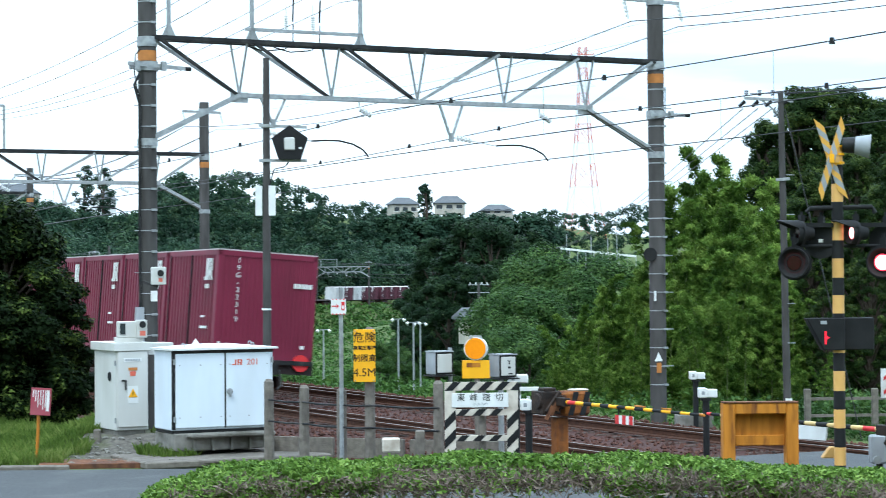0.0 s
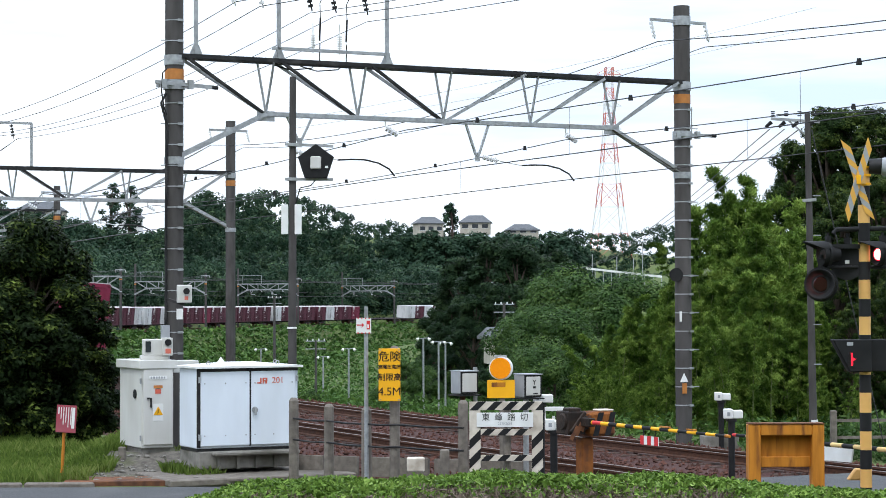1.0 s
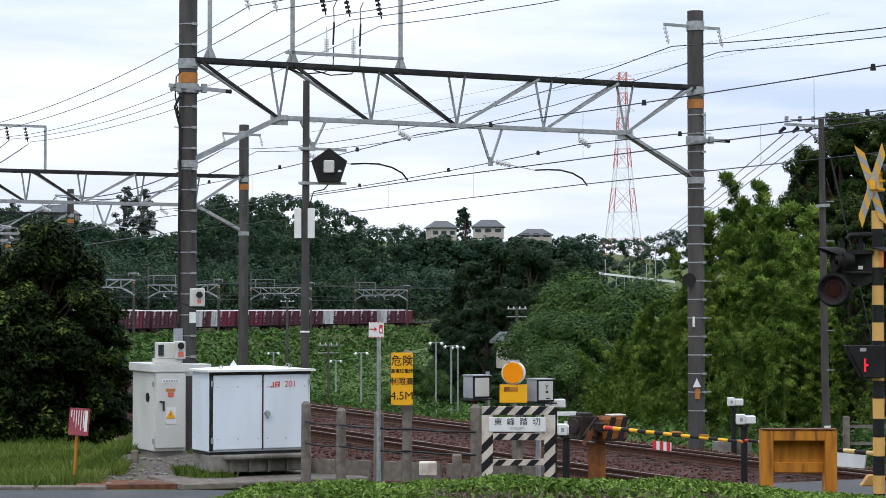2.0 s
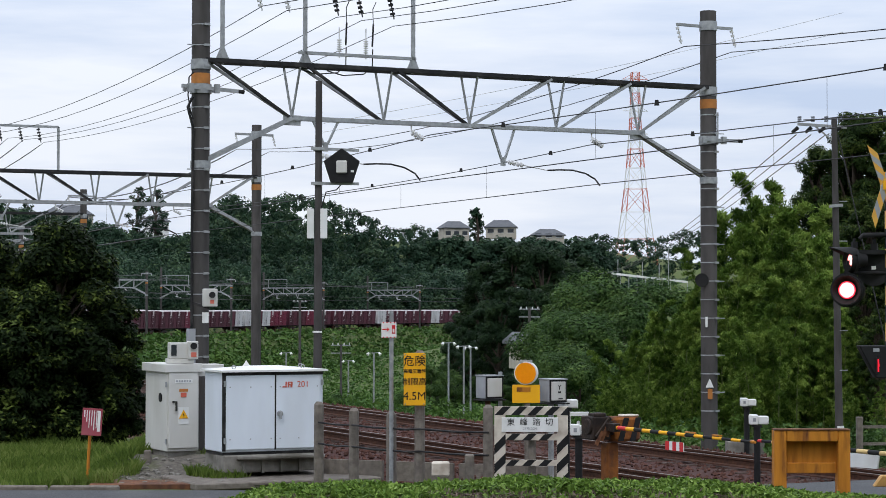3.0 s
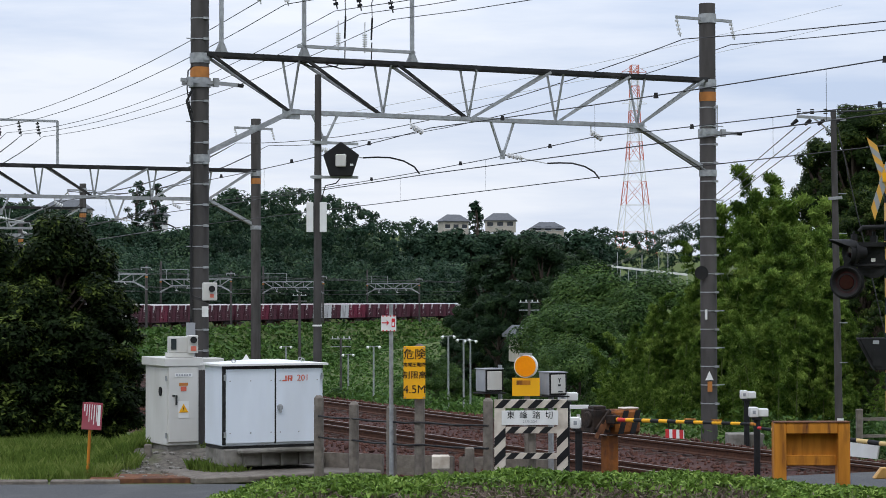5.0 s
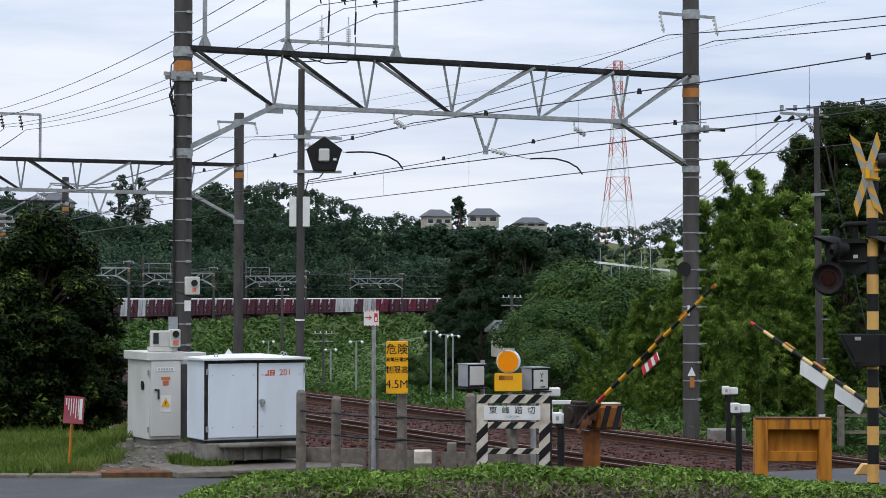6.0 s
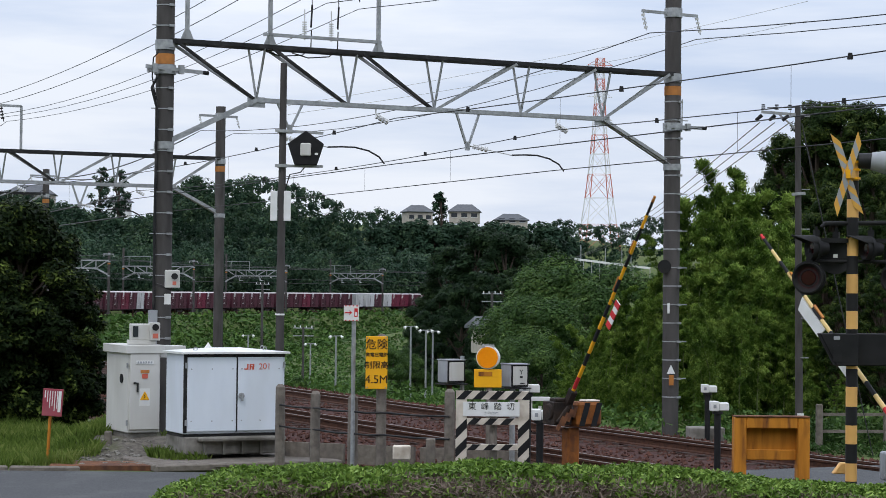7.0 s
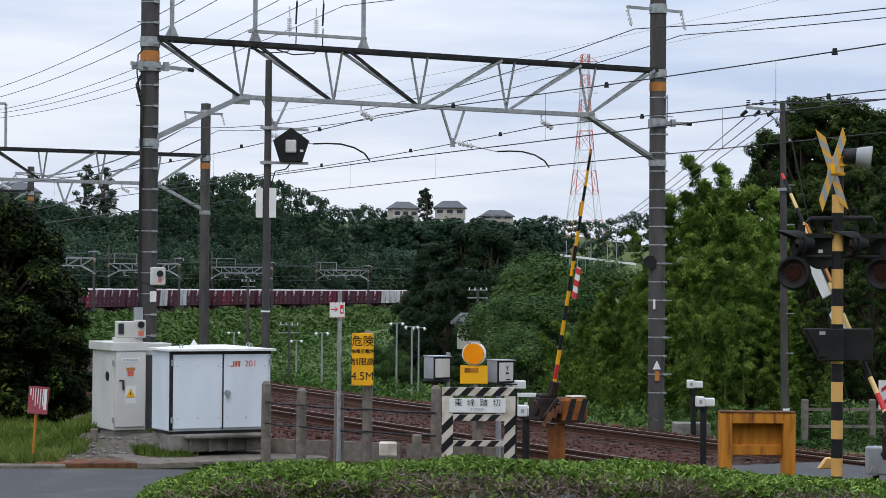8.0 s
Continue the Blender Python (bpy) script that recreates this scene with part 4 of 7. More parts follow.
def hill_forest():
    """Wooded hills: trees past counting, joined. Round crowns of several clumps each; the rear rows rise to the skyline."""
    rng = np.random.default_rng(11)
    vs, fs, n = [], [], 0

    def crown(x, y, top, tall, wide, count, size):
        nonlocal n
        cs, rs = [], []
        for i in range(rng.integers(5, 10)):
            u = rng.uniform(0.25, 0.92)
            a, q = rng.uniform(0, 6.28), wide * rng.uniform(0.1, 0.75) * (1.15 - 0.8 * u)
            r = wide * rng.uniform(0.28, 0.46)
            cs.append((x + math.cos(a) * q, y + math.sin(a) * q, top - tall + (tall - r * 0.7) * u))
            rs.append((r, r, r * 0.8))
        cs.append((x, y, top - wide * 0.34))
        rs.append((wide * 0.38, wide * 0.38, wide * 0.34))
        v, f = leaves(rng, cs, rs, count, size, 0.8, flat=0.35, shell=0.7, stray=0.18)
        vs.append(v)
        fs.append(f + n)
        n += len(v)

    made = 0
    while made < 2100:
        y = rng.uniform(290, 600)
        b = rng.uniform(-0.22, 0.06 if y < 470 else 0.15)
        x = b * y
        d = line_distance(np.array([x]), np.array([y]))[0][0]
        if abs(d) < 9 or (d > -9 and y < 470) or (566 < y < 612 and -6 < x < 46):
            continue
        made += 1
        z = ground_z(x, y)
        tall = rng.uniform(5.0, 11.0)
        top = min(z + tall, 2.75 + (np.interp(b, SKY_AT, SKY_UP) - rng.uniform(0.0005, 0.006)) * y)
        crown(x, y, top, tall, min(tall, 9) * rng.uniform(0.34, 0.52), 300, 0.60 * y / 450)
    # the last row before the sky: each crown reaches it
    for i in range(230):
        b = -0.215 + 0.375 * (i + rng.uniform(-0.4, 0.4)) / 229
        y = rng.uniform(430, 480) if b < -0.02 else rng.uniform(618, 650)
        if line_distance(np.array([b * y]), np.array([y]))[0][0] > -9 and y < 470:
            y = 640.0
        top = 2.75 + (np.interp(b, SKY_AT, SKY_UP) + rng.normal() * 0.0007) * y
        tall = max(5.0, min(top - ground_z(b * y, y), 16.0))
        crown(b * y, y, top, tall, rng.uniform(2.2, 4.2), 420, 0.60)
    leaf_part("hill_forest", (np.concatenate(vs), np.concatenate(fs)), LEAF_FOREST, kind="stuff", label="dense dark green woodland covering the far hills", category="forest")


hill_forest()


def scatter_leaves(name, count, region, size, material, label, category, up=(0.0, 0.3), seed=3, aspect=0.7, flat=0.7, keep=None):
    """Low leaves over a stretch of ground."""
    rng = np.random.default_rng(seed)
    x, y = rng.uniform(region[0], region[1], count), rng.uniform(region[2], region[3], count)
    if keep is not None:
        ok = keep(x, y)
        x, y = x[ok], y[ok]
    lump = np.sin(x * 1.3 + 2 * np.sin(y * 0.7)) * np.cos(y * 1.1 + np.sin(x * 0.9)) * 0.5 + 0.5
    z = height(x, y) + up[0] + (up[1] - up[0]) * rng.random(len(x)) * (0.35 + 0.65 * lump)
    v, f = leaves(rng, np.stack([x, y, z], 1), np.full((len(x), 3), size * 0.4), len(x), size, aspect, flat=flat)
    return leaf_part(name, (v, f), material, kind="stuff", label=label, category=category)


# climbing vines on the inner slope of the far embankment, and the meadow at its foot
def on_bank(x, y):
    d, zt = line_distance(x, y)
    return (d > 4.6) & (d < 24)


scatter_leaves("kudzu_slope", 150000, (-75, 25, 215, 450), 0.75, LEAF_KUDZU, "dense leafy vines on the railway embankment slope", "vines", (0.0, 0.9), 4, keep=on_bank)
scatter_leaves("meadow_weeds", 90000, (-48, 34, 72, 330), 0.5, LEAF_KUDZU, "low green meadow weeds", "weeds", (0.0, 0.5), 6, keep=lambda x, y: line_distance(x, y)[0] > 8)

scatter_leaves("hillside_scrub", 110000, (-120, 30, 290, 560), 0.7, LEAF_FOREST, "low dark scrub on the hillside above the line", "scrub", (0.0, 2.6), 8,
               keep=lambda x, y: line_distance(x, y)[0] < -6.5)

# dark clump of tall trees, broad lighter trees before them
dark = tree_kind("evergreen_tree", [(13, 3.6, 30000, 0.25), (15, 4.2, 34000, 0.25), (11, 3.4, 26000, 0.25)], "tall dark green evergreen tree", LEAF_DARK, 21, group="trees beyond the line", low=0.06, lumps=44, lump=0.26, aspect=0.7)
for i, (x, y, top) in enumerate([(3.5, 225, 5.2), (5.3, 215, 7.8), (7.1, 210, 9.2), (9.1, 212, 9.9), (10.5, 205, 9.1), (12.7, 212, 8.9), (15.6, 220, 8.9),
                                 (2.3, 205, 1.0), (3.7, 190, 2.8), (5.4, 185, 3.8), (7.2, 185, 4.8), (8.8, 180, 4.5), (19.7, 240, 7.4), (1.6, 180, -0.8)]):
    g0 = ground_z(x, y)
    dark(x, y, i, i * 71, g0, (top - g0) / (13, 15, 11)[i % 3])
broad = tree_kind("broadleaf_tree", [(9, 4.2, 30000, 0.19), (8, 4.4, 30000, 0.19), (7, 3.6, 26000, 0.19)], "spreading green broadleaf tree", LEAF_MID, 22, group="trees beyond the line", low=0.08, lumps=34, lump=0.30, aspect=0.7)
for i, (x, y, top) in enumerate([(10.0, 150, 4.4), (10.6, 145, 4.9), (11.7, 140, 4.4), (8.9, 137, 2.6), (7.7, 120, 2.1), (9.0, 115, 2.3), (11.7, 125, 3.4), (6.9, 105, 0.7), (6.8, 98, 0.6),
                                 (-0.6, 150, -1.4), (-1.4, 130, -1.9), (0.7, 160, -1.7), (3.0, 190, -0.6), (4.6, 140, -2.6), (-4.9, 95, -1.2), (-5.3, 92, -1.2), (14.3, 130, 4.2)]):
    g0 = ground_z(x, y)
    broad(x, y, i, i * 53, g0, max(0.25, (top - g0) / (9, 8, 7)[i % 3]))


# bamboo thicket beyond the far track: arching culms, each with feathery drooping plumes
def bamboo_mesh(rng, tall, count):
    """Nine culms that arch over at the tip, and narrow leaves hung in sprays along their side branches."""
    culms, cs, rs = [], [], []
    for c in range(9):
        a, lean = rng.uniform(0, 6.28), rng.uniform(0.05, 0.22) * tall
        o = Vector((rng.normal() * 0.60, rng.normal() * 0.60, 0))
        h = tall * rng.uniform(0.70, 1.0)

        def at(k):
            return o + Vector((math.cos(a) * lean * k ** 2.6, math.sin(a) * lean * k ** 2.6, h * (k - 0.16 * k ** 6) * 1.19))
        g = Geo()
        ks = np.linspace(0, 1, 9)
        g.tube([at(k) for k in ks], [0.032 * (1 - 0.90 * k) for k in ks])
        culms.append(g)
        for i in range(34):
            k = 0.08 + 0.92 * (i + rng.random()) / 34
            e = rng.uniform(0, 6.28)
            reach = rng.uniform(0.20, 0.70) * (1.05 - 0.80 * k ** 3)
            for u in (0.25, 0.5, 0.75, 1.0):
                cs.append(at(k) + Vector((math.cos(e) * reach * u, math.sin(e) * reach * u, 0.26 * u * reach - 0.42 * reach * u * u)))
                q = rng.uniform(0.07, 0.15)
                rs.append((q * 1.3, q * 1.3, q))
    return culms, leaves(rng, cs, rs, count, 0.155, 0.19, 0.45, 0.5, 0.1)


def bamboo_grove():
    rng = np.random.default_rng(31)
    grown = []
    for tall in (6.5, 7.5, 5.5):
        culms, vf = bamboo_mesh(rng, tall, 40000)
        grown.append(([g.mesh("culm", CULM) for g in culms], big_mesh("leaves", vf[0], vf[1], LEAF_BAMBOO), tall))
    # top of the thicket by bearing (x over y): low at one end, a high plume, then lower under the cedars
    bearing = (0.080, 0.088, 0.098, 0.112, 0.126, 0.1375, 0.147, 0.156, 0.168, 0.179, 0.193, 0.207, 0.26)
    crest = (0.3, 1.3, 2.1, 2.7, 3.1, 3.7, 5.5, 6.5, 6.3, 5.6, 4.75, 4.3, 4.3)
    n = 0
    for row, (count, y0, y1, drop) in enumerate(((15, 66.0, 57.0, 0.0), (13, 57.0, 50.0, 1.5), (7, 51.0, 46.5, 3.2))):
        for i in range(count):
            b = 0.084 + (0.212 - 0.084) * (i + 0.3 * rng.normal()) / (count - 1) + (0.01 if row == 2 else 0)
            y = y0 + (y1 - y0) * i / (count - 1) + rng.normal() * 0.5
            x = b * y
            g0 = ground_z(x, y)
            top = 2.85 + (np.interp(b, bearing, crest) - 2.75) * y / 58 - drop + rng.normal() * 0.2
            culm, le, tall = grown[n % 3]
            s = max(0.24, (top - g0) / tall)
            t = thing("bamboo_clump", (x, y, g0 - 0.1), n * 97 % 360, "light green bamboo clump with drooping plumes", "bamboo", "bamboo beside the line")
            for c in culm:
                sub("culm", c, t, Matrix.Scale(s, 4))
            sub("leaves", le, t, Matrix.Scale(s, 4))
            n += 1


bamboo_grove()

# tall dark trees behind the bamboo
tall_dark = tree_kind("cedar_tree", [(11, 2.5, 52000, 0.14), (12, 2.8, 56000, 0.14)], "tall dark green cedar tree behind the bamboo", LEAF_CEDAR, 23, group="trees beyond the line", low=0.05, lumps=210, lump=0.15, aspect=0.42, flat=0.3)
for i, (x, y, top) in enumerate([(13.9, 74, 7.9), (14.3, 73, 8.8), (15.0, 72, 10.0), (15.5, 72, 9.9), (16.4, 71, 9.6), (17.4, 70, 9.4), (18.6, 71, 9.3), (13.2, 66, 5.6), (13.9, 65, 6.5), (14.6, 64, 7.0), (15.6, 62, 6.9),
                                 (11.7, 55, 4.2), (12.6, 54, 5.0), (13.5, 55, 5.6), (10.9, 50, 2.9), (11.9, 50, 3.6), (12.9, 51, 4.2), (14.0, 56, 5.6)]):
    g0 = ground_z(x, y)
    tall_dark(x, y, i, i * 67, g0, (top - g0) / (11, 12)[i % 2])

# big evergreen bush on the near side
def near_bush():
    rng = np.random.default_rng(41)
    for k, (x, y, tall, wide, count) in enumerate([(-8.25, 45.0, 4.95, 1.75, 26000), (-10.3, 45.6, 4.6, 1.9, 24000), (-12.6, 45.0, 4.3, 1.9, 18000), (-7.5, 45.8, 3.6, 1.1, 12000), (-9.2, 44.2, 3.4, 1.6, 14000), (-11.3, 44.0, 3.1, 1.6, 12000), (-14.8, 45.0, 4.4, 2.0, 9000)]):
        g, vf = tree_mesh(rng, tall, wide, int(count * 2.6), 0.12, low=0.03, lumps=110, lump=0.26, aspect=0.55)
        t = thing("evergreen_bush", (x, y, ground_z(x, y) - 0.1), 0, "big dark evergreen bush with lighter tips", "bush", "bushes by the line")
        part("trunk", g, BARK, t)
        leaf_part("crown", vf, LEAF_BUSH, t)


near_bush()

# weeds along the far side of the line, grass on the near side
scatter_leaves("trackside_weeds", 26000, (-4, 16, 36, 66), 0.16, LEAF_KUDZU, "green weeds beside the far track", "weeds", (0.0, 0.75), 7, 0.5, 0.4,
               keep=lambda x, y: (lambda d: (d > 4.6) & (d < 9.5))(line_distance(x, y)[0]) & ((x < 7.6) | (y > 42.4)))
scatter_leaves("fence_weeds", 16000, (7.4, 17, 42.3, 47), 0.15, LEAF_MID, "rank green weeds behind the far fence", "weeds", (0.0, 0.85), 9, 0.5, 0.4)
scatter_leaves("fence_foot_weeds", 2600, (7.4, 17, 41.0, 42.2), 0.12, LEAF_MID, "low weeds at the foot of the far fence", "weeds", (0.0, 0.28), 10, 0.5, 0.4)


def bank(x, y):
    """The low gravel bank on which the cabinets stand."""
    lumps = 0.02 * np.sin(x * 5.1 + 2 * np.sin(y * 3.3)) + 0.015 * np.sin(y * 7.3 + x * 2.2)
    edge = smooth(-7.4, -5.4, x) * smooth(-1.6, -2.6, x)
    return -0.44 + 0.18 * edge + 0.27 * smooth(36.0, 37.5, y) * smooth(-3.2, -3.9, x) * edge + lumps * edge


def grass(name, count, region, tall, material, seed, keep=None, label="unmown green grass beside the road"):
    rng = np.random.default_rng(seed)
    x, y = rng.uniform(region[0], region[1], count), rng.uniform(region[2], region[3], count)
    patch = np.sin(x * 1.7 + np.sin(y * 2.1)) * np.cos(y * 1.9 + x * 0.6)
    ok = patch + rng.normal(size=count) * 0.5 > -0.6
    if keep is not None:
        ok &= keep(x, y)
    x, y, patch = x[ok], y[ok], patch[ok]
    n = len(x)
    z = np.maximum(height(x, y), bank(x, y)) - 0.01
    h = tall * (0.35 + 0.65 * rng.random(n)) * (0.7 + 0.3 * patch)
    a = rng.uniform(0, 6.28, n)
    lean = h * rng.uniform(0.1, 0.7, n)
    w = 0.006 + 0.006 * rng.random(n)
    c, s = np.cos(a), np.sin(a)
    o = np.stack([x, y, z], 1)
    side = np.stack([-s, c, 0 * s], 1) * w[:, None]
    mid = o + np.stack([c * lean * 0.3, s * lean * 0.3, h * 0.6], 1)
    tip = o + np.stack([c * lean, s * lean, h], 1)
    v = np.stack([o - side, o + side, mid + side * 0.8, tip, mid - side * 0.8], 1).reshape(-1, 3)
    return leaf_part(name, (v, np.arange(5 * n).reshape(-1, 5)), material, kind="stuff", label=label, category="grass")


grass("roadside_grass", 75000, (-16, -3.0, 34.5, 44), 0.32, BLADE, 51, keep=lambda x, y: (y > 34.7) & ((x < -5.6) | (np.sin(x * 3.1 + 1) + np.cos(y * 2.9 + x) > 0.75)))


# clipped hedge before the crossing
def hedge():
    t = thing("clipped_hedge", label="low leafy green hedge with dry stems showing", category="hedge")
    rng = np.random.default_rng(61)

    def crest(x):
        return np.interp(x, (-2.75, -2.5, -2.3, -1.7, -0.74, 0.4, 1.95, 3.05, 3.8, 4.4, 4.9, 5.45, 9.0), (-0.2, 0.64, 0.74, 0.84, 0.90, 0.91, 0.94, 0.875, 0.82, 0.77, 0.72, 0.665, 0.5))
    n = 120000
    x = rng.uniform(-2.75, 9.0, n)
    y = rng.uniform(20.2, 22.2, n)
    bumps = 0.03 * np.sin(x * 2.9 + y * 2) + 0.02 * np.sin(x * 7.1 + y * 5)
    top = crest(x) + bumps - 0.14 * ((y - 21.2) / 1.0) ** 4
    bare = (np.sin(x * 1.7 + 0.8 * np.sin(y * 3)) + 0.9 * np.sin(x * 4.3 + 1) > -0.5) & (x > -1.2) & (y < 20.95 + 0.12 * np.sin(x * 3.1))
    keep = ~bare | (rng.random(n) < 0.22)
    x, y, top = x[keep], y[keep], top[keep]
    n = len(x)
    depth = rng.random(n) ** 1.6
    z = top - depth * 0.22
    v, f = leaves(rng, np.stack([x, y, z], 1), np.full((n, 3), 0.025), n, 0.072, 0.42, flat=0.42)
    leaf_part("foliage", (v, f), LEAF_HEDGE, t)
    # solid bark-coloured core added as the shade seen in gaps between the leaves
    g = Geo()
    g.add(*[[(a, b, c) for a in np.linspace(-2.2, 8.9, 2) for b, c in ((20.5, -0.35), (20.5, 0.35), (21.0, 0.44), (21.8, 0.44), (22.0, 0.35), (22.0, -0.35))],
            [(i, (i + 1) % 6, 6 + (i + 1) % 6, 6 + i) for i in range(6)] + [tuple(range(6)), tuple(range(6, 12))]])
    part("dark_core", g, BARK, t)
    k = 30000
    x, y = rng.uniform(-2.3, 9.0, k), rng.uniform(20.15, 21.2, k)
    z = crest(x) - 0.05 - 0.20 * rng.random(k) - 0.10 * np.clip(20.6 - y, 0, 1)
    p = np.stack([x, y, z], 1)
    v, f = leaves(rng, p, np.full((len(p), 3), 0.02), len(p), 0.11, 0.13, flat=0.1)
    leaf_part("dry_growth", (v, f), LEAF_DRY, t, label="grey dry twigs")


hedge()


# ---- road, kerb, crossing deck ----
AC = (math.cos(radians(25.5)), math.sin(radians(25.5)))   # across the tracks
AL = (-AC[1], AC[0])                                       # along the tracks, away from the eye


def road():
    rng = np.random.default_rng(71)
    g = Geo()
    g.add([(-60, 23.6, -0.29), (3.2, 23.6, -0.29), (3.2, 34.0, -0.29), (-60, 34.0, -0.29), (-60, 23.6, -0.5), (3.2, 23.6, -0.5), (3.2, 34.0, -0.5), (-60, 34.0, -0.5)],
          [(0, 1, 2, 3), (0, 4, 5, 1), (1, 5, 6, 2), (2, 6, 7, 3), (3, 7, 4, 0)])
    solo("road", g, ASPHALT, "grey worn asphalt road beside the line", "road", kind="structure")
    ramp = Geo()
    secs = [(11.0, -0.275), (14.6, -0.10), (16.7, -0.015)]
    vs = []
    for a, z in secs:
        for b in (17.3, 26.8):
            vs.append((AC[0] * a + AL[0] * b, AC[1] * a + AL[1] * b, z))
    vs += [(x, y, -0.6) for x, y, z in vs]
    ramp.add(vs, [(0, 1, 3, 2), (2, 3, 5, 4), (0, 2, 8, 6), (2, 4, 10, 8), (1, 7, 9, 3), (3, 9, 11, 5), (4, 5, 11, 10), (0, 6, 7, 1)])
    solo("crossing_ramp", ramp, ASPHALT, "asphalt ramp up to the level crossing", "road", kind="structure")
    deck = thing("crossing_deck", label="level crossing deck panels between the rails", category="road", kind="structure")
    mid = 19.5
    for a0, a1 in ((mid - 1.85 - 0.42, mid - 1.85 + 0.42), (mid - 1.85 + 0.68, mid + 1.85 - 0.68), (mid + 1.85 - 0.42, mid + 1.85 + 0.42), (mid + 1.85 + 0.68, mid + 6.5)):
        for k in range(3):
            b0, b1 = 17.4 + k * 3.1, 17.4 + k * 3.1 + 3.06
            pts = [(AC[0] * a + AL[0] * b, AC[1] * a + AL[1] * b, -0.2) for a, b in ((a0, b0), (a1, b0), (a1, b1), (a0, b1))]
            part("panel", Geo().plate(pts, 0.185, (0, 0, 1)), ASPHALT if k else SLABM, deck)
    for i in range(9):
        solo("kerbstone", Geo().box((0, 0, 0), (1.16, 0.14, 0.22)), POST, "weathered concrete kerbstone along the road", "kerb", "kerbstones of the road", bevel=0.025,
             at=pose(-15.5 + i * 1.2, 34.12, -0.33, 0, 0, rng.uniform(-0.6, 0.6)))
    solo("steel_plate", Geo().box((0, 0, 0), (1.75, 0.95, 0.10)), RUST, "rust-red steel plate lying at the road edge", "plate", bevel=0.006, at=pose(-5.05, 34.95, -0.285, 0, 0, 5))
    gx, gy = np.meshgrid(np.linspace(-7.6, -1.6, 40), np.linspace(34.7, 41.2, 44))
    gz = bank(gx, gy)
    k = (np.arange(43)[:, None] * 40 + np.arange(39)[None]).ravel()
    patch = new("gravel_patch", big_mesh("gravel_patch", np.stack([gx, gy, gz], -1).reshape(-1, 3), np.stack([k, k + 1, k + 41, k + 40], 1), GRAVEL, True))
    tagged(patch, "gravelly bank around the cabinets", "gravel", kind="structure")
    st = [Geo() for _ in range(3)]
    for g in st:
        g.add(*rock(rng, 1.0))
    ms = [g.mesh("stone", SLABM) for g in st]
    for i in range(150):
        x, y = rng.uniform(-6.0, -3.2), rng.uniform(34.7, 37.4)
        s = rng.uniform(0.015, 0.06)
        o = new("stone", ms[i % 3])
        o.matrix_basis = pose(x, y, max(ground_z(x, y), float(bank(x, y))) + s * 0.3, 0, 0, rng.uniform(0, 360)) @ Matrix.Diagonal((s * 1.3, s, s * 0.7, 1))
        tagged(o, "pale loose stone on the ground", "stone", "loose stones by the cabinets")


def rock(rng, s):
    ico = bmesh.new()
    bmesh.ops.create_icosphere(ico, subdivisions=1, radius=s)
    vs = [tuple(v.co * (1 + rng.uniform(-0.18, 0.18))) for v in ico.verts]
    fs = [tuple(v.index for v in f.verts) for f in ico.faces]
    ico.free()
    return vs, fs


road()


